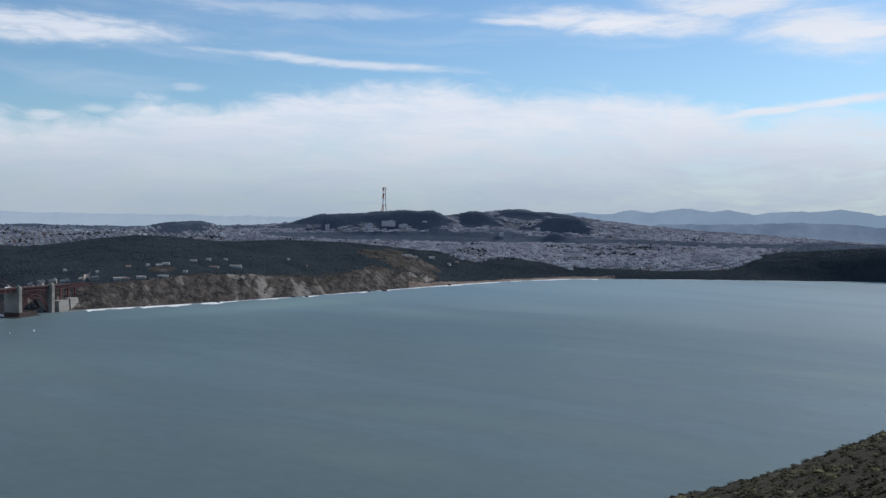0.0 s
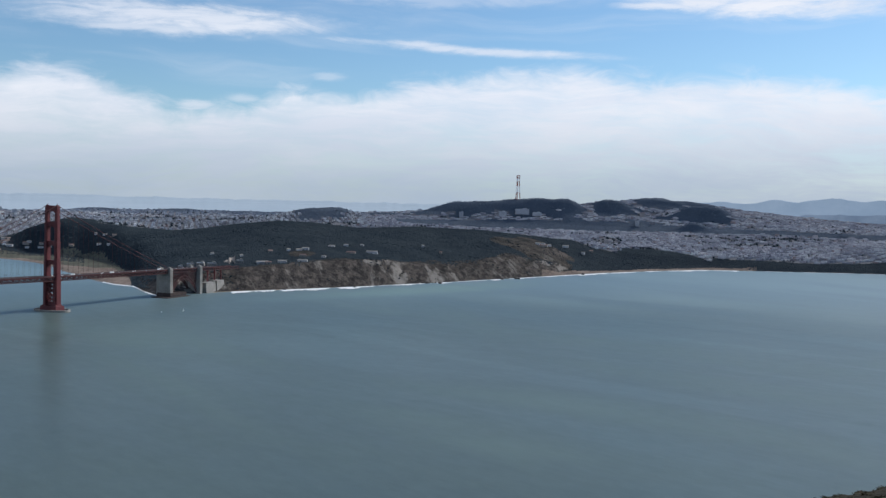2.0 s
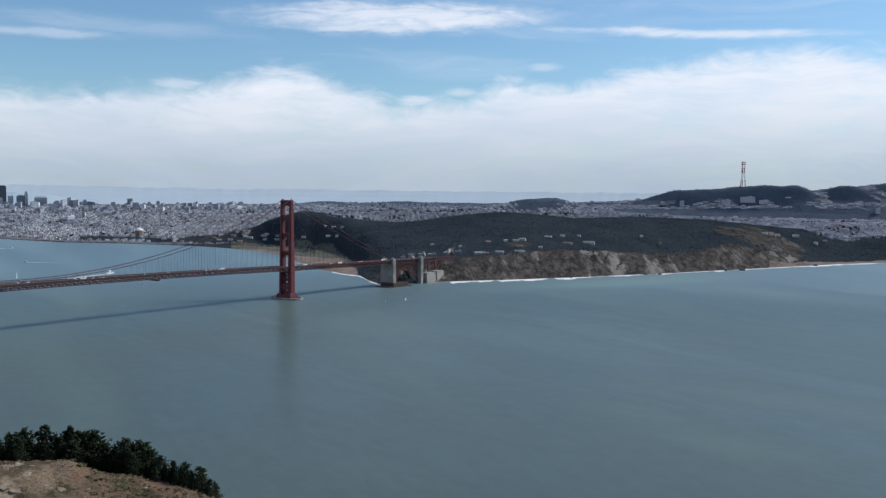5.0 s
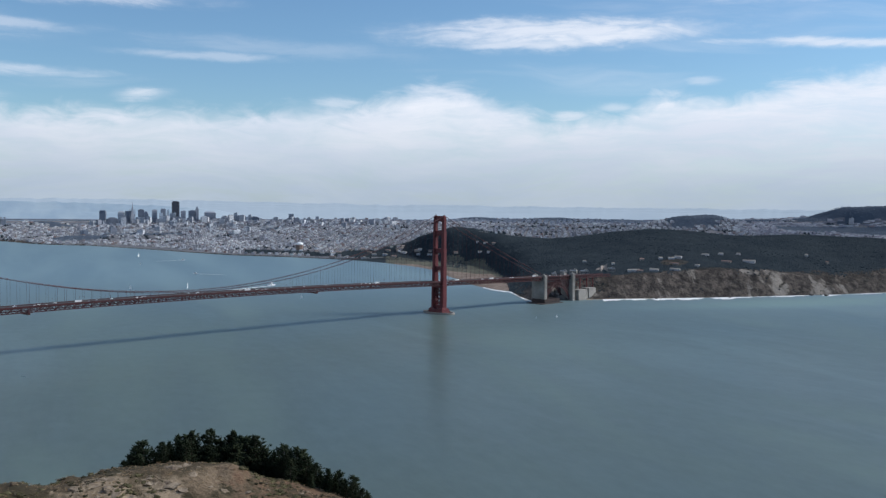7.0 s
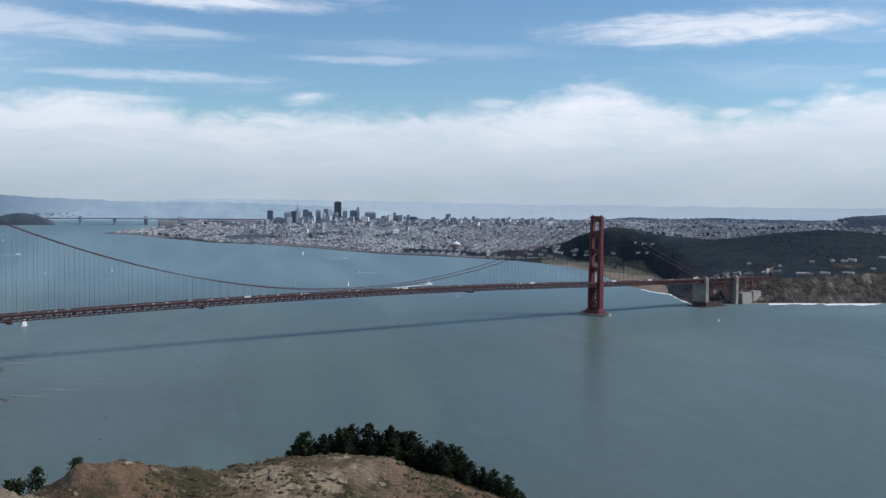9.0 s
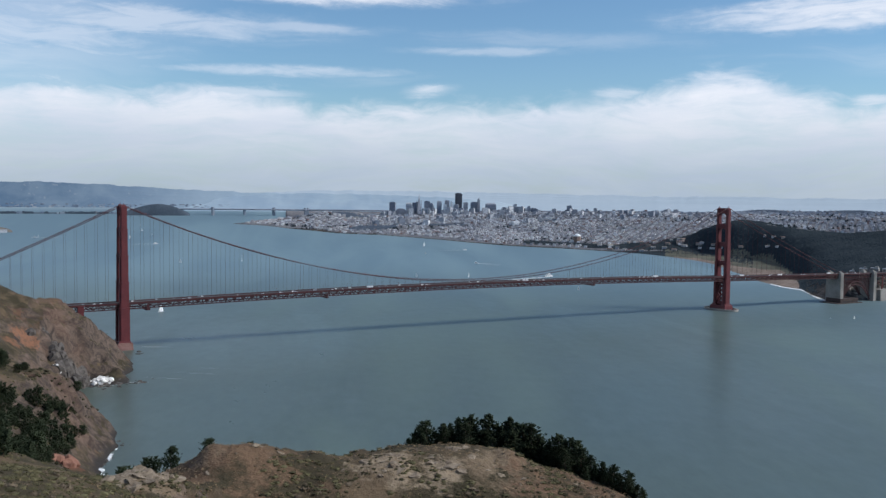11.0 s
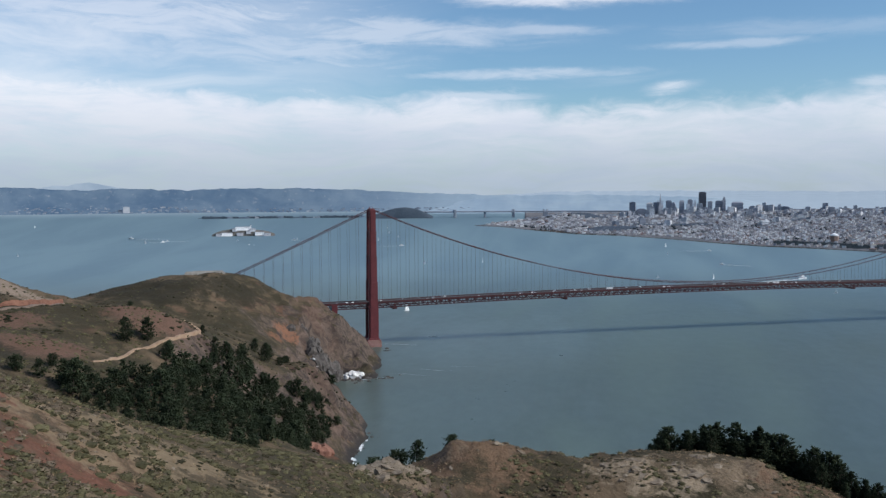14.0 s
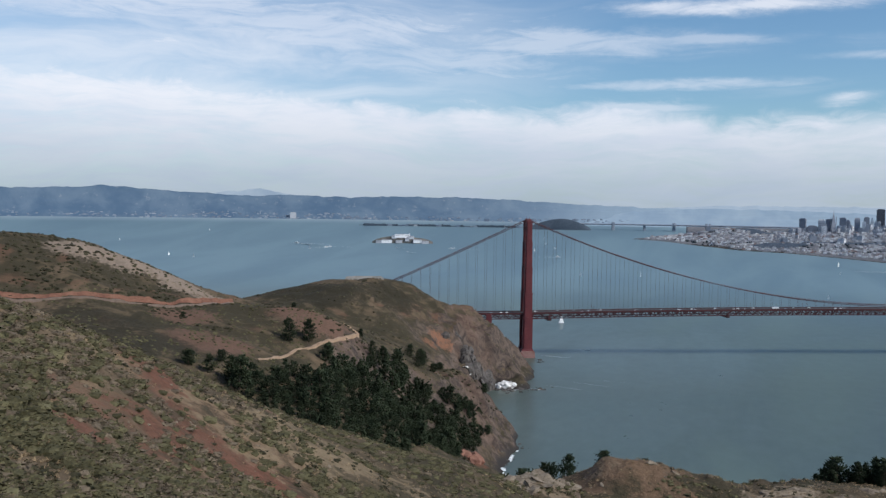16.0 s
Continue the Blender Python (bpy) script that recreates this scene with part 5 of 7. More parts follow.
for m, mat, say in ((ga_ < 13, AVENUES, "grey-mauve row houses along the far avenues"), ((ga_ >= 13) & (gd < 8000), HOUSES, "pale row houses crowded over the far city's hills"), ((ga_ >= 13) & (gd >= 8000), HOUSES_FAR, "haze-tinted blue-grey houses over the city's furthest hills")):
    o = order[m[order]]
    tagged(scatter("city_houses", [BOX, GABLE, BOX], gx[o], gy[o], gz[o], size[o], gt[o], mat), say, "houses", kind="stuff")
x, y = cast(26000, -30, 60, 4300, 9500)
z = coast_height(x, y)
keep = (z > 5) & ~wooded(x, y) & (rugged(x, y, 190, 3, 62) + 0.5 * rugged(x, y, 60, 2, 63) > rng.normal(0.42, 0.15, len(x)))
x, y, z = x[keep], y[keep], z[keep]
r = rng.uniform(4, 7.5, len(x)) * np.clip(np.hypot(x, y) / 5000, 0.8, 1.5)
tagged(scatter("street_trees", CROWNS, x, y, z + r * 0.4, np.stack([r * 1.2, r * 1.2, r], 1), rng.uniform(0, 6.3, len(x)), WOODS),
       "dark street trees between the houses", "trees", kind="stuff")


def coast_at(az, dist):
    v = heading(az, dist)
    return float(coast_height(np.array([v.x]), np.array([v.y]))[0])


# ---- downtown ----
# bearing, height of the top in degrees, width in degrees, shade
SKYLINE = [(50.44, -0.48, 0.37, "d"), (49.93, -0.88, 0.62, "d"), (49.44, -0.52, 0.37, "p"), (49.04, -0.49, 0.37, "d"), (48.34, -0.40, 0.37, "d"), (48.07, -0.52, 0.25, "m"), (47.60, -0.40, 0.30, "m"),
           (47.24, -0.59, 0.22, "w"), (47.12, -0.35, 0.27, "d"), (46.85, -0.39, 0.17, "w"), (46.55, -0.56, 0.35, "p"), (45.99, -0.45, 0.27, "m"), (45.46, -0.42, 0.47, "m")]
SKYLINE_SOUTH = [(45.20, -0.21, 0.17, "m"), (44.46, -0.49, 0.69, "m"), (42.97, -0.53, 0.22, "p"), (42.27, -0.77, 0.48, "d"), (41.80, -0.77, 0.45, "d"), (40.20, -0.94, 0.34, "d"), (39.71, -0.57, 0.31, "m"), (39.55, -0.91, 0.56, "m"),
                 (36.67, -0.81, 0.45, "m"), (35.20, -1.13, 0.28, "w"), (34.52, -0.86, 0.23, "m"), (33.93, -0.73, 0.42, "m"), (31.90, -0.85, 0.54, "m"), (37.70, -1.26, 0.34, "p"), (41.19, -1.39, 0.37, "p")]
SHADES = {"d": TOWERS_DARK, "m": TOWERS_MID, "p": TOWERS_PALE, "w": WHITE}
SAYS = {"d": "dark glass and steel office tower in the far city", "m": "grey office tower in the far city", "p": "pale stone office tower in the far city", "w": "white high-rise in the far city"}


def office_tower(az, top, wide, shade, dist, index):
    z0 = coast_at(az, dist) - 12
    h = EYE + math.tan(radians(top)) * dist - z0
    w = radians(wide) * dist * 0.94
    ob = thing("office_tower", far_pose(az, dist, z0, (index * 37) % 23 - 11), SAYS[shade], "skyscraper", "towers of the far city")
    dep, mat = w * (0.75 + 0.25 * (index % 3) / 2), SHADES[shade]
    kind = index % 4
    if kind == 0:
        f, top_ = Form().box(pose(0, 0, 0), w, dep, h * 0.96), Form().box(pose(0, 0, h * 0.96), w * 0.7, dep * 0.7, h * 0.04)
    elif kind == 1:
        f, top_ = Form().box(pose(0, 0, 0), w, dep, h * 0.84), Form().box(pose(0, 0, h * 0.84), w * 0.82, dep * 0.8, h * 0.1)
        part("penthouse", Form().box(pose(0, 0, h * 0.94), w * 0.5, dep * 0.5, h * 0.06), mat, ob)
    elif kind == 2:
        f, top_ = Form().box(pose(0, 0, 0), w, dep, h * 0.9), Form().box(pose(0, 0, h * 0.9), w, dep, h * 0.1, (0.7, 0.75))
    else:
        f, top_ = Form().box(pose(0, 0, 0), w, dep, h * 0.98), Form().box(pose(w * 0.2, 0, h * 0.98), w * 0.3, dep * 0.4, h * 0.025)
    part("shaft", f, mat, ob)
    part("crown", top_, mat, ob)
    n_ = max(4, int(h * 0.8 / 16))
    for i in range(n_):
        part("window_band", Form().box(pose(0, 0, h * 0.14 + i * h * 0.68 / n_), w + 0.7, dep + 0.7, 3.6), {"d": TOWERS_DARK, "m": TOWERS_DARK, "p": TOWERS_MID, "w": TOWERS_PALE}[shade], ob)
    return ob


for i, (az, top, wide, shade) in enumerate(SKYLINE + SKYLINE_SOUTH):
    office_tower(az, top, wide, shade, 8500 + (i * 53) % 320 if az > 43 else 7700 + (i * 71) % 400, i)
z0 = coast_at(46.42, 8750) - 10
h = EYE + math.tan(radians(0.06)) * 8750 - z0
block = thing("office_tower", far_pose(46.42, 8750, z0, 8), "tall dark brown tower above the rest of the city", "skyscraper", "towers of the far city")
for k in range(5):
    part("shaft", Form().box(pose(0, (k - 2) * 9, 0), 66 - 4 * abs(k - 2), 8.6, h * (1 - 0.02 * abs(k - 2))), TOWERS_BROWN, block)
for k in range(7):
    part("bay", Form().box(pose((k - 3) * 9.4, -20, 0), 4.5, 8, h * (1 - 0.018 * abs(k - 3))), TOWERS_BROWN, block)
part("penthouse", Form().box(pose(0, 0, h), 44, 26, 6), TOWERS_BROWN, block)
z0 = coast_at(48.83, 8500) - 6
h = EYE + math.tan(radians(0.02)) * 8500 - z0
spire = thing("pyramid_tower", far_pose(48.83, 8500, z0, 12), "slender pale pyramid skyscraper with a spire", "skyscraper", "towers of the far city")
part("shaft", Form().box(pose(0, 0, 0), 50, 50, h * 0.8, (0.16, 0.16)), TOWERS_MID, spire)
part("spire", Form().box(pose(0, 0, h * 0.8), 7.6, 7.6, h * 0.2, (0.1, 0.1)), TOWERS_PALE, spire)
part("wing", Form().box(pose(21, 0, h * 0.35), 6, 8, h * 0.36, (0.5, 0.5)), TOWERS_MID, spire)
part("wing", Form().box(pose(-21, 0, h * 0.35), 6, 8, h * 0.36, (0.5, 0.5)), TOWERS_MID, spire)

# apartment blocks that stand out from the rows
rb = random.Random(19)
for i in range(120):
    az, dist = (rb.uniform(32.5, 52), rb.uniform(6300, 8000)) if i % 2 else (rb.uniform(42, 51.5), rb.uniform(7500, 8450))
    z0 = coast_at(az, dist) - 3
    w, dp, h = rb.uniform(20, 42), rb.uniform(18, 30), rb.uniform(18, 42) + (rb.uniform(0, 34) if i % 2 == 0 else 0)
    ob = thing("apartment_block", far_pose(az, dist, z0, rb.uniform(-40, 40)), rb.choice(["pale apartment block among the city rows", "grey apartment block on the city hillside"]), "apartment block", "apartment blocks of the city")
    part("wall", Form().box(pose(0, 0, 0), w, dp, h), rb.choice([TOWERS_PALE, TOWERS_MID, WHITE, TOWERS_PALE]), ob)
    part("roof", Form().box(pose(0, 0, h), w * 0.94, dp * 0.92, 1.4).box(pose(w * 0.1, 0, h), w * 0.25, dp * 0.4, 4), TOWERS_MID, ob)
    for k in range(int(h / 7)):
        part("window_band", Form().box(pose(0, 0, 3 + k * 7), w + 0.5, dp + 0.5, 2.6), TOWERS_MID, ob)

# hospital blocks under the mast, and the large white hall
for az, dist, w, h, t_ in ((3.3, 7800, 110, 46, 8), (2.4, 7750, 70, 30, -5), (4.5, 7700, 60, 40, 10), (-3.6, 7300, 30, 40, 0), (7.0, 7600, 34, 45, 0), (42.93, 6200, 44, 26, 20)):
    z0 = coast_at(az, dist) - 4
    ob = thing("large_block", far_pose(az, dist, z0, t_), "broad pale institutional block above the houses", "building")
    part("wall", Form().box(pose(0, 0, 0), w, 40, h).box(pose(w * 0.2, 0, h), w * 0.3, 24, 6), TOWERS_PALE if az < 10 else WHITE, ob)
    for k in range(int(h / 9)):
        part("window_band", Form().box(pose(0, 0, 4 + k * 9), w + 0.8, 40.8, 3), TOWERS_MID, ob)

# domed rotunda near the shore
rot = thing("rotunda", far_pose(39.2, 4850, coast_at(39.2, 4850) - 2), "tan domed rotunda among trees by the shore", "rotunda")
part("drum", Form().tube([(0, 0, 0), (0, 0, 27)], 20, 8), grained("tan_stone", (0.20, 0.14, 0.11), (0.28, 0.20, 0.16), 0.05), rot)
part("dome", Form().tube([(0, 0, 27), (0, 0, 33), (0, 0, 38), (0, 0, 41)], [20, 17, 11, 2], 16), WHITE, rot, smooth=True)

# ---- the television mast on the hill ----
zb = EYE + math.tan(radians(0.42)) * 8700
mast = thing("television_mast", far_pose(3.6, 8700, zb, 20), "tall red and white three-legged television mast", "mast")
MAST_RED = grained("mast_red", (0.30, 0.10, 0.08), (0.36, 0.13, 0.10), 0.05, 0.6)
height_ = math.tan(radians(2.25)) * 8700 - math.tan(radians(0.42)) * 8700
prof_ = [(0, 24), (0.25, 17.5), (0.45, 14), (0.6, 13), (0.72, 14.5), (0.8, 16)]
for leg in range(3):
    a0_ = radians(120 * leg)
    for i in range(len(prof_) - 1):
        (q0, r0), (q1, r1) = prof_[i], prof_[i + 1]
        part("leg", Form().beam((math.cos(a0_) * r0, math.sin(a0_) * r0, q0 * height_), (math.cos(a0_) * r1, math.sin(a0_) * r1, q1 * height_), 5.5, 5.5), WHITE if i % 2 else MAST_RED, mast)
    part("antenna", Form().beam((math.cos(a0_) * 15, math.sin(a0_) * 15, 0.8 * height_), (math.cos(a0_) * 15, math.sin(a0_) * 15, (1.0 - 0.03 * leg) * height_), 3.2, 3.2), MAST_RED if leg else WHITE, mast)
for q, r in prof_[1:]:
    ring = Form()
    for k in range(3):
        b0, b1 = radians(120 * k), radians(120 * k + 120)
        ring.beam((math.cos(b0) * r, math.sin(b0) * r, q * height_), (math.cos(b1) * r, math.sin(b1) * r, q * height_), 4.5, 6)
    part("cross_frame", ring, MAST_RED if q > 0.5 else WHITE, mast)


# ---- islands ----
def island(name, az0, az1, dist, depth, top, label, mat, seed, power=1.0, lean=0.5):
    """A small hill that rises out of the water between two bearings."""
    na, nd = 70, 22
    A = np.linspace(az0, az1, na)[None].repeat(nd, 0)
    Q = np.linspace(0, 1, nd)[:, None].repeat(na, 1)
    q = (A - az0) / (az1 - az0)
    x_, y_ = -np.sin(np.radians(A)) * (dist + depth * Q), np.cos(np.radians(A)) * (dist + depth * Q)
    n_ = rugged(x_, y_, depth * 0.45, 4, seed)
    body = np.clip(np.sin(np.pi * np.clip(q, 0, 1) ** (math.log(0.5) / math.log(lean))), 0, 1) ** power * np.sin(np.pi * Q) ** 0.7
    zz = top * body * (1 + 0.22 * n_) - 2.5
    xyz = far_xyz(x_, y_, zz).reshape(-1, 3)
    faces_ = [(i * na + j, (i + 1) * na + j, (i + 1) * na + j + 1, i * na + j + 1) for i in range(nd - 1) for j in range(na - 1)]
    me = bpy.data.meshes.new(name)
    me.from_pydata(xyz.tolist(), [], [f_[::-1] if az1 < az0 else f_ for f_ in faces_])
    me.polygons.foreach_set("use_smooth", [True] * len(faces_))
    me.materials.append(mat)
    return tagged(new(name, me), label, "island", kind="structure")


# island woods carry painted haze in their blue-grey
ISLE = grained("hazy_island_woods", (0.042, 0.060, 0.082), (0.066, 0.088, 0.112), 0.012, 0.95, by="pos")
ROCKISLE = grained("island_rock", (0.060, 0.058, 0.055), (0.19, 0.175, 0.155), 0.03, 0.95, by="pos")
island("ground_island_prison", 72.0, 75.75, 5960, 190, 46, "rocky island with pale old buildings", ROCKISLE, 3, 0.5)
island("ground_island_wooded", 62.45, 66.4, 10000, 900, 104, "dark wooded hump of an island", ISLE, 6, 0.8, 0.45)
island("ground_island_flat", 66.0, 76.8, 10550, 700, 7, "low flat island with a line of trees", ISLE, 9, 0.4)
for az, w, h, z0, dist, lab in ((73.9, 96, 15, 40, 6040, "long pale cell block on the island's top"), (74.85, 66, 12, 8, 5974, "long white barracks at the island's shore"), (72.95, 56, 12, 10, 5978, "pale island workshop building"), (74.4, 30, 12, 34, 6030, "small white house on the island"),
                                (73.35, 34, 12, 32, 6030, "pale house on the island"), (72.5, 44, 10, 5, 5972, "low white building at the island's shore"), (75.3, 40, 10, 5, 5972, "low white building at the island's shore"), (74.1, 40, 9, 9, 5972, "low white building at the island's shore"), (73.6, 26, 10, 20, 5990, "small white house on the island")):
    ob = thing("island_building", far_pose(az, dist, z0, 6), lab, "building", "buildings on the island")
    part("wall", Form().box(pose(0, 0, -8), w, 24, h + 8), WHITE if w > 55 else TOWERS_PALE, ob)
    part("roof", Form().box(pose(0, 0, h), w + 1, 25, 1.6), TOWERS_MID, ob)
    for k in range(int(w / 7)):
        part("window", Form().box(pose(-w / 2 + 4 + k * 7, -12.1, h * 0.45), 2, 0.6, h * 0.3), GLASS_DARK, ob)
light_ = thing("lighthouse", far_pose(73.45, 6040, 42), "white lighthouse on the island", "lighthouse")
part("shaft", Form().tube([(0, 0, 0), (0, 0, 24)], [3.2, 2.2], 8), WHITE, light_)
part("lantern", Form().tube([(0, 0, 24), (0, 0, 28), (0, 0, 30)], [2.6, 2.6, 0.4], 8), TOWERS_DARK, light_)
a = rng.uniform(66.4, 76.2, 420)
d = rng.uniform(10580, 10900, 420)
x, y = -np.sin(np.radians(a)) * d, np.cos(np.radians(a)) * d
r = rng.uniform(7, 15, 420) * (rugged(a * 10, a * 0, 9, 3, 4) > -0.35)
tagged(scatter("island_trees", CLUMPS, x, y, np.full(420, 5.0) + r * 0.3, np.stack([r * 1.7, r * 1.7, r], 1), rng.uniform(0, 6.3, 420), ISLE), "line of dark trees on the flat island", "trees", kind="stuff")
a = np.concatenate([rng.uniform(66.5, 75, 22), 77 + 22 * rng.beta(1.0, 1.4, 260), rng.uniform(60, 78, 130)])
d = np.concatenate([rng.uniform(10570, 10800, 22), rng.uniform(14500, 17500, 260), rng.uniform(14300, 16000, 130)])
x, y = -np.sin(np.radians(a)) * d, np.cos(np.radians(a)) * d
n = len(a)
# haze is mixed into the town's pale colours
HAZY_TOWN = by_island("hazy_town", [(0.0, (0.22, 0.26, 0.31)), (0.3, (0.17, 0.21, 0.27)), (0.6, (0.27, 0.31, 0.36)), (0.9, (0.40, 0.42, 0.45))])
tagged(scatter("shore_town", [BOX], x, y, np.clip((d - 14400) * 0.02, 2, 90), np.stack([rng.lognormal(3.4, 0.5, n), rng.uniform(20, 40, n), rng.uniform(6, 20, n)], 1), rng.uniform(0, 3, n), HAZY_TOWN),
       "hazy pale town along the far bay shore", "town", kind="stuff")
tower_ = thing("shore_high_rise", far_pose(80.5, 14800, 2, 0), "lone pale high-rise on the far shore", "building")
part("wall", Form().box(pose(0, 0, 0), 95, 50, 90), TOWERS_PALE, tower_)
part("roof", Form().box(pose(0, 0, 90), 60, 30, 8), TOWERS_MID, tower_)

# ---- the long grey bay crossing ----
# steel lightened and blued to hold the haze before it
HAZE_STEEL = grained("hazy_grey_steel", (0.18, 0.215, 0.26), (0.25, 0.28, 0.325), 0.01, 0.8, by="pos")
crossing = thing("bay_crossing", label="long grey suspension bridge beyond the city", category="bridge")
pts_ = [spot(63.2 - i * 0.25, 10400 - i * 12, EYE + math.tan(radians(-1.03)) * (10400 - i * 12)) for i in range(54)]
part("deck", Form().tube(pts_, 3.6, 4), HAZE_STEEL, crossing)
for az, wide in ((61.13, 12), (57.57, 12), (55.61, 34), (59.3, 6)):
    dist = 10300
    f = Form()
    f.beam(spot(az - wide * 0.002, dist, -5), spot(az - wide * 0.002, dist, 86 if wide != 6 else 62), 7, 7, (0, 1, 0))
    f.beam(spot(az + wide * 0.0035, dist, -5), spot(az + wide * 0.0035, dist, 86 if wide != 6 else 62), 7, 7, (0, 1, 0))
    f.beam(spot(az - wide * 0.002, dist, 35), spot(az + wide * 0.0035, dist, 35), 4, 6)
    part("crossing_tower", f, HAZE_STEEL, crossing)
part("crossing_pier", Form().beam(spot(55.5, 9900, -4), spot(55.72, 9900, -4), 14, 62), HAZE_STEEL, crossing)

# ---- surf along the far bluffs ----
def surf_line(a0, a1, d0, d1, wide, seed):
    """A broken white ribbon where the land meets the water."""
    az = np.arange(a0, a1, 0.05)
    dd = np.linspace(d0, d1, 420)
    A, Dm = np.meshgrid(np.radians(az), dd)
    zz = coast_height(-np.sin(A) * Dm, np.cos(A) * Dm)
    first = (zz > 0.3).argmax(0)
    line = dd[first]
    line = np.convolve(np.pad(line, 4, mode="edge"), np.ones(9) / 9, mode="valid")
    gap = np.clip(0.55 + 0.9 * rugged(az * 90, az * 0, 60, 4, seed), 0.06, 1.6)
    f = Form()
    rings_ = []
    for b, l, g in zip(az, line, gap):
        rings_.append([spot(b, l + 9, 0.5), spot(b, l - wide * g, 0.35)])
    k = len(rings_)
    f.add([p for r_ in rings_ for p in r_], [(2 * i, 2 * i + 1, 2 * i + 3, 2 * i + 2) for i in range(k - 1)])
    return f


whole("surf", surf_line(-9.5, 20.8, 2350, 4600, 58, 3), FOAM, "white surf breaking along the far beach", "surf", kind="stuff")
whole("surf", surf_line(-24, -9.5, 3900, 5000, 16, 8), FOAM, "thin white surf under the wooded cape", "surf", kind="stuff")
whole("surf", surf_line(24.2, 28.0, 2350, 3800, 26, 5), FOAM, "white surf on the sea wall by the fort", "surf", kind="stuff")

# ---- houses in the far woods ----
PALE_CUT = grained("pale_bare_earth", (0.22, 0.18, 0.15), (0.40, 0.35, 0.30), 0.05, 0.95, by="pos", relief=0.5)
ROOF = grained("faded_roof", (0.17, 0.115, 0.10), (0.27, 0.19, 0.165), 0.1, 0.9, vary=0.3)


def coast_house(az, dist, w, dp, h, turn, pale):
    z0 = coast_at(az, dist)
    ob = thing("house", far_pose(az, dist, z0, turn), "pale house with a faded roof among the far woods", "house", "houses in the woods")
    part("wall", Form().box(pose(0, 0, -3), w, dp, h + 3), TOWERS_PALE if pale else CONCRETE, ob)
    q = Form()
    q.loft([[Vector((s * (w / 2 + 0.5), -dp / 2 - 0.5, h)), Vector((s * (w / 2 + 0.5), dp / 2 + 0.5, h)), Vector((s * (w / 2 + 0.5), 0, h + dp * 0.32))] for s in (-1, 1)])
    part("roof", q, ROOF if not pale else CONCRETE, ob)
    for k in range(max(2, int(w / 7))):
        part("window", Form().box(pose(-w / 2 + 3.5 + k * 7, -dp / 2 - 0.05, h * 0.35), 1.5, 0.4, h * 0.3), TOWERS_DARK, ob)
    return ob


def coast_hit(az, el):
    """The distance at which a line of sight first meets the far coast."""
    a = radians(az)
    dd = np.arange(float(shore_at(az)) + 20, 7000, 6.0)
    over_ = coast_height(-np.sin(a) * dd, np.cos(a) * dd) - (EYE + math.tan(radians(el)) * dd)
    return float(dd[(over_ > 0).argmax()]) if (over_ > 0).any() else 4300.0


WOOD_HOUSES = [(18.5, -3.11, 16), (17.42, -3.01, 12), (16.8, -2.98, 22), (16.4, -2.92, 26), (16.57, -3.3, 24), (14.85, -2.72, 26), (13.98, -2.67, 18), (13.0, -2.65, 12), (13.66, -3.1, 36), (16.57, -3.66, 34), (17.78, -3.72, 30), (18.97, -3.78, 40), (18.6, -3.8, 20),
               (12.4, -3.06, 44), (15.3, -3.35, 14), (27.9, -2.25, 30), (27.4, -2.28, 24), (28.4, -2.2, 18), (28.2, -2.8, 34), (27.7, -2.82, 20), (29.7, -2.9, 30), (31.3, -3.0, 36), (30.8, -2.95, 22), (9.3, -2.6, 10), (8.2, -3.0, 8), (21.9, -3.3, 12), (20.2, -3.4, 10)]
rb = random.Random(5)
for i, (az, el, w) in enumerate(WOOD_HOUSES):
    coast_house(az, coast_hit(az, el), w * (0.85 if az < 26 else 0.6), rb.uniform(8, 11), rb.uniform(3.0, 5.0), rb.uniform(-25, 25), i % 4 > 0)
for i in range(9):
    az = rb.uniform(-1.1, 2.6)
    coast_house(az, coast_hit(az, -2.75 + (az + 1) * 0.16 + rb.uniform(-0.12, 0.12)), rb.uniform(12, 20), rb.uniform(9, 12), rb.uniform(4, 6.5), rb.uniform(-40, 40), i % 3 > 0)
for i in range(34):
    az = rb.uniform(31.0, 38.5)
    coast_house(az, coast_hit(az, rb.uniform(-3.25, -2.5)), rb.uniform(14, 30), rb.uniform(9, 12), rb.uniform(4, 6), rb.uniform(-35, 35), i % 2 == 0)
for az, dist, w, t_ in ((20.3, 2790, 22, 6), (21.9, 2745, 26, 10), (22.55, 2760, 22, -12), (23.15, 2755, 20, 0), (23.7, 2740, 12, 8), (24.5, 2690, 14, 5)):
    z0 = coast_at(az, dist)
    ob = thing("toll_building", far_pose(az, dist, z0, t_), "weathered pale building at the bridge's south end", "building", "buildings at the south end")
    part("wall", Form().box(pose(0, 0, -6), w, 14, 15, (0.96, 0.94)).box(pose(w * 0.22, 0, 9), w * 0.35, 10, 5, (0.8, 0.85)), CONCRETE, ob)
    part("roof", Form().box(pose(0, 0, 9), w * 0.9, 12, 1.0), TOWERS_PALE, ob)
    for k in range(int(w / 5)):
        part("window", Form().box(pose(-w / 2 + 3 + k * 5, -7.0, 3.0), 2.6, 0.5, 2.4), GLASS_DARK, ob)
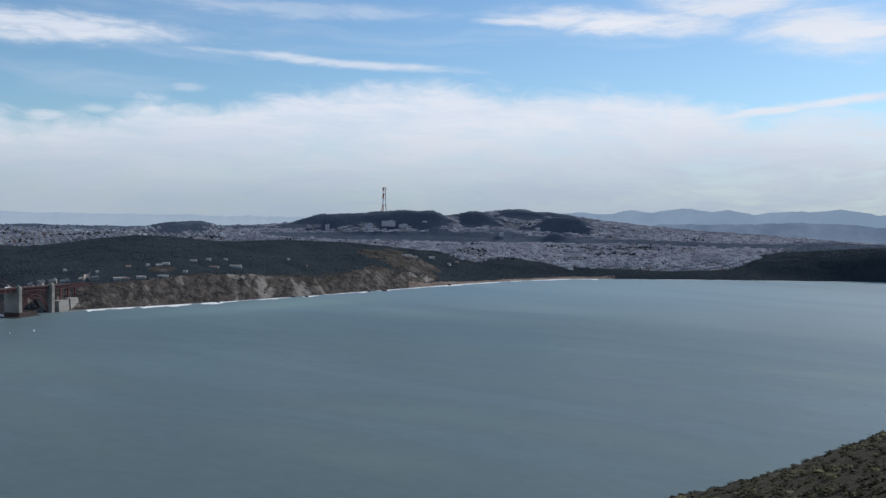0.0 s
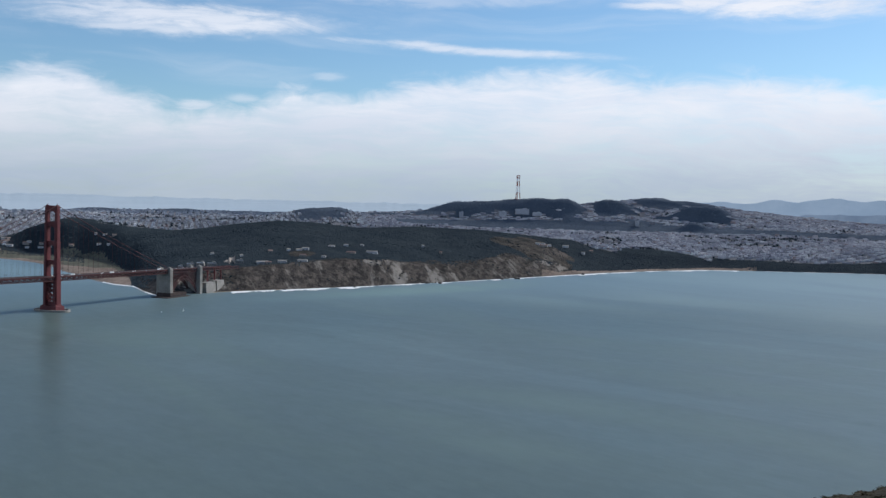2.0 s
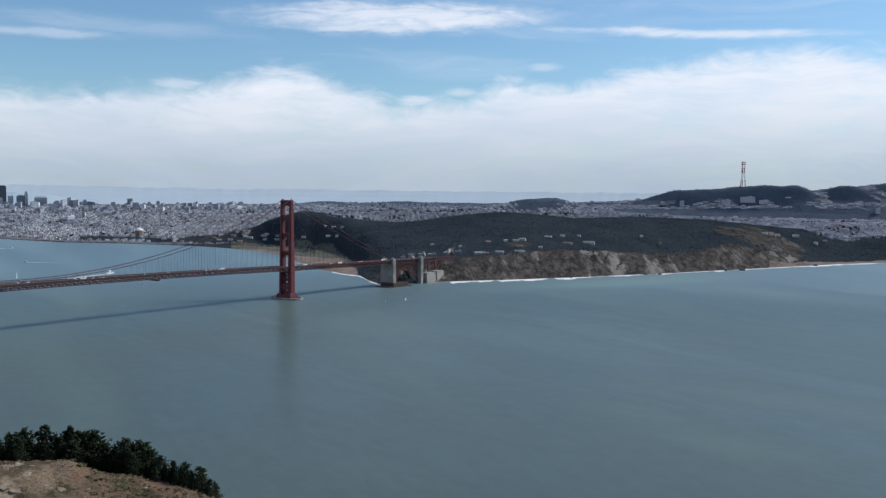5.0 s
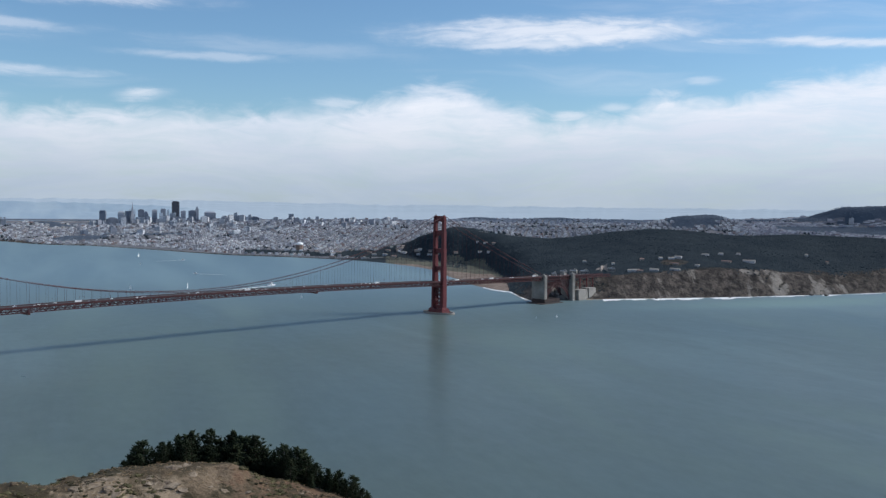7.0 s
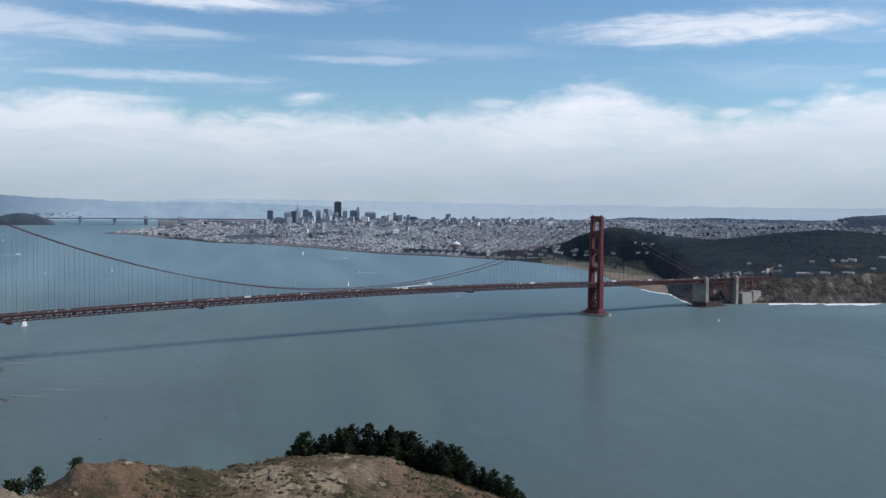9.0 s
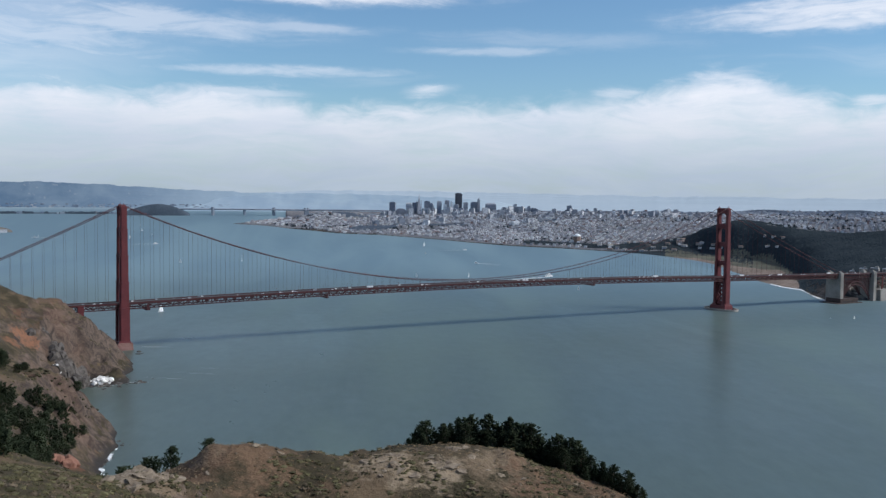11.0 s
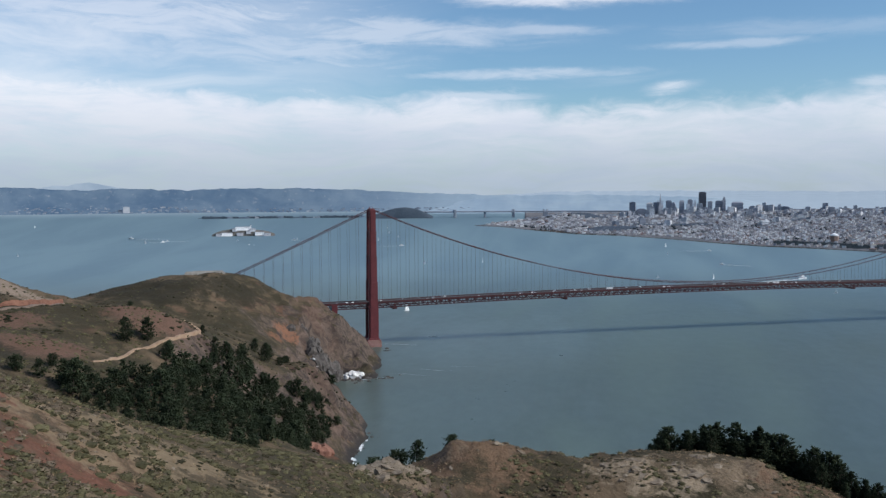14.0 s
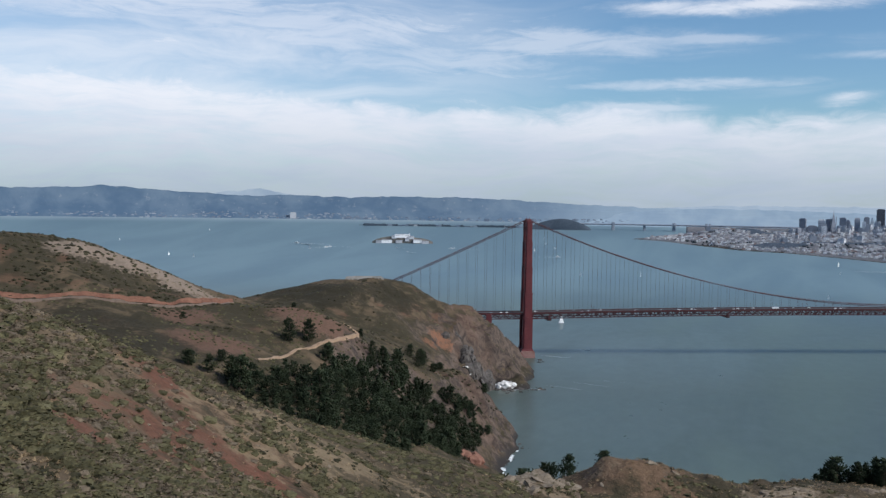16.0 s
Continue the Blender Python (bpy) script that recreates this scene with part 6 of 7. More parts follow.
# the bare cut where the approach road climbs away from the bridge
ramp = thing("road_cut", label="bare pale earth cut beside the bridge's approach road", category="embankment")
low_, high_ = [], []
for k in range(15):
    q = k / 14
    az = 21.75 - 1.15 * q
    low_.append(spot(az, 2735 + 20 * math.sin(k * 1.7), 46 + 4 * math.sin(k * 2.3)))
    high_.append(spot(az - 0.05 * math.sin(k), 2800 + 55 * q, 54 + 27 * q + 2.2 * math.sin(k * 1.9)))
rear_ = [spot(20.9 - 0.1 * k / 14, 2900 + 50 * k / 14, 40) for k in range(15)]
part("slope", Form().add(low_ + high_ + rear_, [(r * 15 + i, r * 15 + i + 1, (r + 1) * 15 + i + 1, (r + 1) * 15 + i) for r in (0, 1) for i in range(14)]), PALE_CUT, ramp)

# the old brick fort and its sea wall under the arch
fort = thing("brick_fort", frame_at(S_END + 12, 6, 0), "low old brick fort under the bridge's arch", "fort")
part("wall", Form().box(pose(0, 8, -4), 42, 62, 14).box(pose(0, 26, 10), 30, 8, 2), BRICK, fort)
part("parapet", Form().box(pose(0, -22, 10), 42, 2, 1.4).box(pose(20, 8, 10), 2, 62, 1.4), BRICK, fort)
part("sea_wall", Form().box(pose(2, 2, -5), 54, 92, 6.6, (0.95, 0.97)), BRICK, fort, "low dark sea wall")
for k in range(9):
    part("casemate", Form().box(pose(21.1, -18 + k * 6.4, 2.0), 0.5, 2.6, 3.0), GLASS_DARK, fort)

# ---- cars on the deck ----
car_body = Form()
car_body.box(pose(0, 0, 0.35), 1.8, 4.5, 0.65, (0.96, 0.97)).box(pose(0, -0.2, 1.0), 1.6, 2.5, 0.55, (0.82, 0.7))
wheel_mesh = Form().tube([(-0.1, 0, 0), (0.1, 0, 0)], 0.34, 8).mesh("wheel", TYRE)
PAINTS = [WHITE, TOWERS_PALE, STEEL, TOWERS_DARK, WHITE, TOWERS_MID]
car_meshes = [car_body.mesh("body", p) for p in PAINTS]
bus_mesh = Form().box(pose(0, 0, 0.5), 2.5, 11.5, 2.7, (0.97, 0.98)).mesh("body", WHITE)
rb = random.Random(11)
for i in range(92):
    s = rb.uniform(-60, S_END + 90)
    lane = rb.choice((-7.5, -4.2, -1.2, 1.9, 5.0, 8.0))
    bus = i % 17 == 0
    ob = thing("bus" if bus else "car", frame_at(s, lane, deck_z(s) + 0.03), "white coach on the bridge deck" if bus else "car in traffic on the bridge deck", "bus" if bus else "car", "traffic on the bridge")
    part("body", bus_mesh if bus else car_meshes[i % 6], None, ob)
    for a_, b_ in ((-0.85, -1.4), (0.85, -1.4), (-0.85, 1.4), (0.85, 1.4)):
        w_ = part("wheel", wheel_mesh, None, ob)
        w_.matrix_basis = pose(a_ * (1.3 if bus else 1), b_ * (2.6 if bus else 1), 0.34)

# ---- boats ----
HULL = grained("white_hull", (0.7, 0.71, 0.72), (0.82, 0.82, 0.82), 0.4, 0.4)


def hull_form(l, w, h):
    f = Form()
    rings_ = []
    for q, k, lift in ((0, 0.7, 0), (0.25, 1, 0), (0.6, 0.95, 0), (0.85, 0.55, 0.1), (1, 0.04, 0.25)):
        y_ = (q - 0.5) * l
        rings_.append([Vector((-w / 2 * k * 0.6, y_, -0.4)), Vector((w / 2 * k * 0.6, y_, -0.4)), Vector((w / 2 * k, y_, h + lift * h)), Vector((-w / 2 * k, y_, h + lift * h))])
    return f.loft(rings_)


def sail_form(base, tip, foot, belly):
    """A curved triangle of cloth with some thickness."""
    f = Form()
    rows_ = []
    for i in range(7):
        q = i / 6
        e = [base.lerp(tip, q) + (foot - base) * (1 - q) * s + Vector((belly * math.sin(math.pi * s) * (1 - q), 0, 0)) for s in (0, 0.33, 0.66, 1)]
        rows_.append(e)
    back = [[p + Vector((0.08, 0, 0)) for p in r_] for r_ in rows_]
    return f.loft([r_ + b_[::-1] for r_, b_ in zip(rows_, back)])


def sailboat(az, dist, size, turn, z=0.0):
    ob = thing("sailboat", far_pose(az, dist, z, turn) @ Matrix.Scale(size, 4), "white sailboat heeling under sail on the bay", "sailboat", "sailboats on the bay")
    part("hull", hull_form(12, 3.4, 1.4), HULL, ob)
    part("cabin", Form().box(pose(0, -0.4, 1.4), 2.0, 4.2, 0.7, (0.8, 0.8)), HULL, ob)
    part("mast", Form().tube([(0, 0.8, 1), (0, 0.8, 17)], [0.14, 0.08], 6), STEEL, ob)
    part("mainsail", sail_form(Vector((0, 0.6, 2.6)), Vector((0, 0.7, 16.6)), Vector((0.9, -5.0, 2.8)), 0.7), SAIL, ob)
    part("jib", sail_form(Vector((0, 5.7, 1.9)), Vector((0, 1.0, 15.0)), Vector((0.8, 0.6, 2.2)), 0.6), SAIL, ob)
    return ob


SAILS = [(64.12, 2009, 1.0), (59.46, 3452, 1.25), (63.0, 3388, 0.9), (61.3, 2154, 0.5), (48.94, 2829, 0.7), (45.75, 2836, 1.0), (39.06, 2510, 0.6), (65.25, 7169, 1.0), (65.15, 6121, 1.0), (65.82, 5167, 1.1), (48.39, 3935, 0.6), (48.5, 4510, 1.2),
         (64.59, 5535, 0.8), (87.71, 4459, 1.2), (86.3, 4322, 0.9), (85.39, 8285, 1.0), (79.5, 5158, 1.4), (90.44, 6180, 0.9), (70.71, 5352, 1.0), (23.51, 2133, 0.42)]
for i, (az, dist, size) in enumerate(SAILS):
    sailboat(az, dist, size, (i * 67) % 140 - 70)
MOTORS = [(40.85, 2890, 2.2, -40), (45.3, 3410, 1.1, 60), (46.0, 4216, 1.2, -70), (70.9, 5297, 1.6, 75), (64.4, 4615, 1.5, -80), (78.5, 5296, 1.4, -75), (80.3, 5790, 2.2, 60), (74.24, 5320, 0.9, 50), (73.57, 4875, 0.9, 30), (24.74, 2112, 0.5, 0), (78.28, 5378, 1.2, 80)]
for az, dist, size, turn in MOTORS:
    ob = thing("motor_boat", far_pose(az, dist, 0, turn) @ Matrix.Scale(size, 4), "white motor boat trailing a foaming wake", "boat", "motor boats on the bay")
    part("hull", hull_form(16, 4.6, 1.9), HULL, ob)
    part("cabin", Form().box(pose(0, -1, 1.9), 3.4, 7, 2.2, (0.85, 0.85)).box(pose(0, -0.5, 4.1), 2.6, 3.6, 1.6, (0.8, 0.8)), WHITE, ob)
    part("window_band", Form().box(pose(0, -1, 2.6), 3.5, 6.6, 0.8), GLASS_DARK, ob)
    if size > 0.8:
        wk = Form()
        rr = [(0, 1.6), (-12, 2.4), (-30, 2.8), (-55, 2.4), (-80, 1.5), (-105, 0.3)]
        wk.add([Vector((s * w_ * (1 + 0.15 * math.sin(y_)), y_ - 6, 0.18)) for y_, w_ in rr for s in (-1, 1)], [(2 * i, 2 * i + 1, 2 * i + 3, 2 * i + 2) for i in range(len(rr) - 1)])
        part("wake", wk, FOAM, ob, "white foaming wake")
# drifting lines of foam on the tide
rb = random.Random(23)
for az, dist, l, w_, t_ in ((64.4, 1556, 60, 1.4, 72), (62.2, 1320, 60, 0.8, 64), (60.9, 1350, 50, 0.7, 78), (63.9, 1290, 60, 0.8, 66), (65.4, 1270, 26, 1.4, 80)):
    f = Form()
    m = far_pose(az, dist, 0, t_)
    pts_ = [m @ Vector(((rb.random() - 0.5) * l * 0.06, (i / 14 - 0.5) * l, 0.2)) for i in range(15)]
    wd = [w_ * rb.uniform(0.1, 1.0) * math.sin(math.pi * (i + 0.5) / 15) for i in range(15)]
    side_ = m.to_3x3() @ Vector((1, 0, 0))
    f.add([p + s * side_ * k for p, k in zip(pts_, wd) for s in (-1, 1)], [(2 * i, 2 * i + 1, 2 * i + 3, 2 * i + 2) for i in range(14)])
    whole("foam_streak", f, FOAM, "pale streak of foam drifting on the tide", "foam", kind="stuff")

# ---- trees of the headland ----
def foliage_tuft(r, p, size, out):
    """A small spiky sprig: a stretched, uneven octahedron that points outwards."""
    d = (out + Vector((r.uniform(-.5, .5), r.uniform(-.5, .5), r.uniform(-.1, .7)))).normalized()
    s = d.cross(Vector((0.2, 0.1, 1))).normalized()
    u = s.cross(d)
    k = size * r.uniform(0.6, 1.3)
    v = [p + d * k * 1.2] + [p - d * k * 0.3 + (s * math.cos(a_) + u * math.sin(a_)) * k * r.uniform(0.4, 0.75) for a_ in (0, 2.09, 4.19)]
    return v, [(0, 1, 2), (0, 2, 3), (0, 3, 1), (3, 2, 1)]


def evergreen(seed, h, wide, shape, tufts, label, size=0.42):
    """Trunk and limbs, and a crown of several hundred sprigs with gaps between them."""
    r = random.Random(seed)
    ob = thing("tree", label=label, category="tree")
    wood, leaf = Form(), Form()
    bend = Vector((r.uniform(-.06, .06), r.uniform(-.06, .06), 0)) * h
    wood.tube([(0, 0, -1.0), (bend.x * 0.3, bend.y * 0.3, h * 0.45), (bend.x, bend.y, h * 0.96)], [h * 0.028, h * 0.018, h * 0.004], 7)
    limbs = int(tufts / 9)
    for i in range(limbs):
        q = 0.06 + 0.92 * (i + r.random()) / limbs
        reach = wide * shape(q) * r.uniform(0.55, 1.15)
        a_ = r.uniform(0, 6.28)
        root = Vector((bend.x * q, bend.y * q, h * q))
        out = Vector((math.cos(a_), math.sin(a_), r.uniform(0.0, 0.5)))
        tip = root + out * reach
        if i % 3 == 0:
            wood.tube([root, tip], [h * 0.007, h * 0.002], 4)
        for k in range(9):
            t_ = 0.3 + 0.75 * (k + r.random()) / 9
            p = root.lerp(tip, t_) + Vector((r.gauss(0, 1), r.gauss(0, 1), r.gauss(0, 0.8))) * reach * 0.16
            leaf.add(*foliage_tuft(r, p, size * h / 10 * r.uniform(0.7, 1.3), out))
    for k in range(10):
        leaf.add(*foliage_tuft(r, Vector((bend.x, bend.y, h * (0.9 + 0.012 * k))) + Vector((r.gauss(0, .1), r.gauss(0, .1), 0)) * h * 0.03, size * h / 14, Vector((0, 0, 1))))
    part("trunk", wood, BARK, ob)
    part("crown", leaf, NEEDLES, ob, smooth=True)
    return ob


def cone(q):
    return (1.05 - q) ** 0.75 * min(1.0, 0.35 + q * 4)


def dome(q):
    return math.sqrt(max(0.02, 1 - (2 * q - 0.95) ** 2)) * (0.55 + 0.6 * (1 - q))


def flame(q):
    return math.sin(math.pi * min(1, 0.18 + q * 0.8)) ** 0.8


def shrub_tree(q):
    return math.sqrt(max(0.02, 1 - (1.7 * q - 0.75) ** 2))


TREES = [evergreen(1, 10, 2.9, cone, 900, "dark pointed pine on the headland"), evergreen(2, 10, 3.2, cone, 900, "dark ragged pine on the headland"), evergreen(3, 10, 3.6, dome, 900, "dark broad cypress in the ravine"),
         evergreen(4, 10, 4.2, dome, 940, "spreading dark cypress in the ravine"), evergreen(5, 10, 2.9, flame, 1150, "slim dark evergreen on the headland", 0.33), evergreen(6, 10, 4.8, shrub_tree, 760, "round dark bush on the hillside", 0.62)]
TREES += [evergreen(11, 10, 4.0, dome, 470, "dark broad cypress in the ravine", 0.62), evergreen(12, 10, 5.0, dome, 500, "spreading dark cypress in the ravine", 0.62),
          evergreen(13, 10, 3.7, cone, 460, "dark ragged pine in the ravine", 0.58), evergreen(14, 10, 4.2, shrub_tree, 440, "round dark bush in the ravine", 0.62)]
for i, proto in enumerate(TREES):
    proto["group"] = "evergreens of the headland"


def ground_at(x, y):
    return float(headland_height(np.array([float(x)]), np.array([float(y)]))[0])


planted = {}


def plant(kind, x, y, h, sink=0.3):
    """Sets a tree of a kind there; the first of each kind is the pattern itself."""
    k = h / 10
    m = Matrix.Translation((x, y, ground_at(x, y) - sink)) @ Euler((0, 0, (x * 7.3 + y * 3.1) % 6.28)).to_matrix().to_4x4()
    if kind not in planted:
        planted[kind] = True
        TREES[kind].matrix_basis = m @ Matrix.Scale(k, 4)
        return
    c = copy_thing(TREES[kind], m)
    c.matrix_basis = m @ Matrix.Scale(k, 4)


def by_bearing(az, dist):
    v = heading(az, dist)
    return v.x, v.y


# the group on the rocky knoll: bearing and height of each leading top, in degrees
KNOLL_TOPS = [(50.24, -15.22), (49.89, -15.04), (49.13, -14.86), (48.84, -14.3), (48.19, -13.69), (47.71, -14.27), (47.24, -13.83), (46.65, -13.89), (46.17, -13.5), (45.46, -13.34), (44.5, -13.23), (43.89, -13.81), (43.36, -13.41), (42.81, -13.69), (42.21, -13.75), (41.73, -13.69), (41.24, -14.38), (40.75, -14.66), (40.03, -14.25), (39.31, -14.47), (38.7, -14.92), (38.09, -15.37), (37.36, -15.69), (36.75, -15.85), (35.9, -16.16), (35.29, -16.87)]
rb = random.Random(3)
for i, (az, el) in enumerate(KNOLL_TOPS):
    dist = float(np.interp(az, [34, 36, 40, 45, 51], [206, 211, 223, 230, 224]))
    x, y = by_bearing(az, dist)
    h = max(2.5, EYE + math.tan(radians(el)) * math.hypot(x, y) - ground_at(x, y) + 0.3)
    plant((4, 4, 1, 4, 2)[i % 5], x, y, h)
    for k in range(3):
        x, y = by_bearing(az + rb.uniform(-0.55, 0.55), dist + rb.uniform(-5, 9))
        top = EYE + math.tan(radians(float(np.interp(az, [t_[0] for t_ in KNOLL_TOPS[::-1]], [t_[1] for t_ in KNOLL_TOPS[::-1]])))) * math.hypot(x, y)
        h = (top - ground_at(x, y)) * rb.uniform(0.6, 0.93)
        if h > 2:
            plant(rb.choice((4, 4, 2, 1)), x, y, h)
for az, dist, h, kind in ((65.4, 230, 5.2, 5), (64.7, 228, 6.0, 5), (63.6, 222, 6.4, 3), (66.2, 232, 5.0, 5), (61.4, 214, 3.6, 5), (58.9, 214, 2.6, 5), (58.2, 216, 2.4, 5), (59.9, 214, 1.8, 4), (67.4, 236, 4.6, 5)):
    plant(kind, *by_bearing(az, dist), h, 0.6)
# single trees by the dirt road and on the slope above the cove: place, height, kind
for x, y, h, kind in ((-740, 122, 19, 3), (-748, 139, 19, 2), (-720, 147, 15, 3), (-733, 152, 14, 2), (-591, 66, 22, 3), (-603, 62, 17, 2), (-612, 50, 12, 3), (-618, 37, 10, 5), (-705, 150, 13, 2), (-641, 60, 8, 5),
                      (-955, 285, 15, 3), (-903, 280, 19, 3), (-925, 292, 14, 3), (-985, 330, 9, 5), (-1000, 345, 8, 5), (-1040, 372, 9, 5), (-907, 297, 9, 5), (-965, 322, 8, 5), (-854, 337, 9, 5), (-900, 345, 11, 3), (-930, 362, 10, 5),
                      (-870, 318, 13, 3), (-884, 330, 12, 2), (-771, 42, 4, 5), (-830, 140, 5, 5), (-800, 205, 11, 3), (-815, 198, 9, 2)):
    plant(kind, x, y, h)
# the wood in the ravine
GROVE = [(-607, 62), (-641, 92), (-667, 130), (-713, 157), (-778, 195), (-870, 246), (-845, 262), (-869, 296), (-873, 328), (-845, 326), (-800, 300), (-740, 268), (-640, 214), (-560, 160), (-540, 110), (-560, 78)]


def inside(px, py, poly):
    hit = False
    for (x0, y0), (x1, y1) in zip(poly, poly[1:] + poly[:1]):
        if (y0 > py) != (y1 > py) and px < (x1 - x0) * (py - y0) / (y1 - y0) + x0:
            hit = not hit
    return hit


rb = random.Random(31)
stand, back = [], []
for _ in range(14000):
    x, y = rb.uniform(-880, -535), rb.uniform(55, 335)
    if len(stand) < 330 and inside(x, y, GROVE) and all((x - a_) ** 2 + (y - b_) ** 2 > 46 for a_, b_ in stand):
        stand.append((x, y))
        kind, h = rb.choice((6, 7, 9, 6, 9, 8, 7)), rb.choice((8, 9, 10, 12, 14, 17)) * rb.uniform(0.85, 1.15)
        if len(stand) <= 150:
            plant(kind, x, y, h)
        else:
            back.append((kind, x, y, h * 0.85))
crowns = []
for k in (6, 7, 8, 9):
    me = next(c for c in TREES[k].children if c.name.startswith("crown")).data
    crowns.append((np.array([v.co[:] for v in me.vertices]), [tuple(f.vertices) for f in me.polygons]))
bx, by_, bh = (np.array([t_[k] for t_ in back]) for k in (1, 2, 3))
tagged(scatter("wood_undergrowth", crowns, bx, by_, headland_height(bx, by_) - 0.4, np.stack([bh, bh, bh], 1) / 10, (bx * 3.7) % 6.28, NEEDLES, far=False), "dark evergreen undergrowth filling the ravine's wood", "woods", kind="stuff")

# ---- scrub and grass ----
def sprig_shape(seed, n, flat, blade):
    """A low bush: loose leaves round a small core, all triangles."""
    r = random.Random(seed)
    v, f = [], []
    for _ in range(n):
        a_, e = r.uniform(0, 6.28), math.asin(r.uniform(0.0, 1.0))
        d = Vector((math.cos(a_) * math.cos(e), math.sin(a_) * math.cos(e), math.sin(e)))
        p = d * r.uniform(0.55, 1.0)
        s, u = Vector((r.gauss(0, 1), r.gauss(0, 1), r.gauss(0, 1))).normalized() * blade, Vector((r.gauss(0, 1), r.gauss(0, 1), r.gauss(0, 1))).normalized() * blade
        k = len(v)
        v += [p - s, p + s, p + u + d * blade]
        f.append((k, k + 1, k + 2))
    core, cf = clump_small(seed)
    k = len(v)
    v += [Vector(q) * 0.78 for q in core]
    f += [tuple(i + k for i in t_) for t_ in cf]
    return np.array([(p[0], p[1], p[2] * flat) for p in v]), f


def clump_small(seed):
    bm = bmesh.new()
    bmesh.ops.create_icosphere(bm, subdivisions=1, radius=1.0)
    r = random.Random(seed + 100)
    for q in bm.verts:
        q.co *= 1 + r.uniform(-.25, .25)
    bm.verts.index_update()
    out = [q.co[:] for q in bm.verts], [[q.index for q in t_.verts] for t_ in bm.faces]
    bm.free()
    return out


def grass_shape(seed, n=16):
    r = random.Random(seed)
    v, f = [], []
    for _ in range(n):
        a_, l = r.uniform(0, 6.28), r.uniform(0.5, 1.0)
        b = Vector((r.uniform(-.4, .4), r.uniform(-.4, .4), -0.05))
        s = Vector((-math.sin(a_), math.cos(a_), 0)) * 0.09
        k = len(v)
        v += [b - s, b + s, b + Vector((math.cos(a_) * l * 0.9, math.sin(a_) * l * 0.9, l * 0.8))]
        f.append((k, k + 1, k + 2))
    return np.array([tuple(p) for p in v]), f


BUSHES = [sprig_shape(i, 16, 0.62, 0.26) for i in range(6)]
GRASS = [grass_shape(i) for i in range(4)]
SMALL = [(np.array(c[0]), c[1]) for c in (clump_small(i) for i in range(5))]


def foliage(name, a, b, scale=0.5):
    return grained(name, a, b, scale, 0.9, by="pos", vary=-0.35, spec=0.1)


SAGE = foliage("grey_sagebrush", (0.080, 0.062, 0.043), (0.155, 0.122, 0.084))
OLIVE = foliage("olive_brush", (0.055, 0.051, 0.026), (0.112, 0.101, 0.054))
DARKB = foliage("dark_brush", (0.024, 0.024, 0.014), (0.058, 0.052, 0.030))
STRAW = foliage("straw_grass", (0.180, 0.126, 0.073), (0.315, 0.236, 0.140))


def cover(name, shapes, places, size, squat, mat, label, category, seed):
    x, y = places
    z = headland_height(x, y)
    g = np.random.default_rng(seed)
    r = g.uniform(*size, len(x))
    ob = scatter(name, shapes, x, y, z - 0.05, np.stack([r, r, r * squat], 1), g.uniform(0, 6.3, len(x)), mat, far=False)
    return tagged(ob, label, category, kind="stuff")


def soil_bare(x, y):
    """Patches of bare red soil and worn ground."""
    q = np.zeros(len(x), bool)
    for cx, cy, rx in BARE:
        q |= np.hypot(x - cx, y - cy) < rx * (0.85 + 0.4 * rugged(x, y, 6, 3, 7))
    return q


def pick(n, az0, az1, d0, d1, wave, seed, low, high):
    """Places on the near slopes where a slow noise lies between low and high."""
    x, y = cast(n, az0, az1, d0, d1)
    v = rugged(x, y, wave, 4, seed)
    m = (v > low) & (v < high) & (~soil_bare(x, y) | (rng.random(len(x)) < 0.12))
    return x[m], y[m]


def both(*sets):
    return tuple(np.concatenate(q) for q in zip(*sets))


cover("sagebrush", BUSHES, both(pick(9500, 66, 112, 36, 175, 22, 70, -0.2, 2), pick(500, -42, -10, 30, 150, 22, 70, 0.1, 2), pick(900, 33, 66, 150, 225, 22, 70, 0.15, 2)), (0.35, 1.0), 0.75, SAGE, "grey-brown sagebrush over the near slope", "scrub", 1)
cover("olive_brush", BUSHES, both(pick(13000, 66, 112, 36, 175, 16, 81, -0.35, 2), pick(2000, -42, -10, 30, 150, 16, 81, -0.3, 2), pick(3200, 33, 68, 150, 225, 16, 81, 0.0, 2)), (0.35, 1.1), 0.7, OLIVE, "low olive-green brush over the near slope", "scrub", 2)
cover("dark_brush", BUSHES, both(pick(6500, 66, 112, 36, 175, 12, 92, -0.2, 2), pick(8000, -42, -10, 30, 150, 12, 92, -0.8, 2), pick(3000, 33, 68, 150, 225, 12, 92, 0.05, 2)), (0.25, 0.75), 0.75, DARKB, "dark dry brush between the bushes", "scrub", 3)
cover("dry_grass", GRASS, both(pick(20000, 66, 112, 36, 170, 14, 103, -0.5, 2), pick(500, -42, -10, 22, 150, 14, 103, 0.3, 2), pick(11000, 33, 68, 150, 225, 14, 103, -0.6, 2)), (0.22, 0.55), 0.6, STRAW, "bleached dry grass on the near slopes", "grass", 4)
MOUNDS = [sprig_shape(40 + i, 100, 0.6, 0.095) for i in range(5)]
cover("cushion_bushes", MOUNDS, both(pick(1500, 82, 112, 36, 120, 16, 81, -0.3, 2), pick(1300, 66, 82, 60, 170, 16, 81, -0.3, 2), pick(260, -42, -10, 40, 140, 16, 81, -0.3, 2)), (0.6, 1.5), 0.7, OLIVE, "rounded olive-green bushes in patches on the near slope", "bushes", 8)
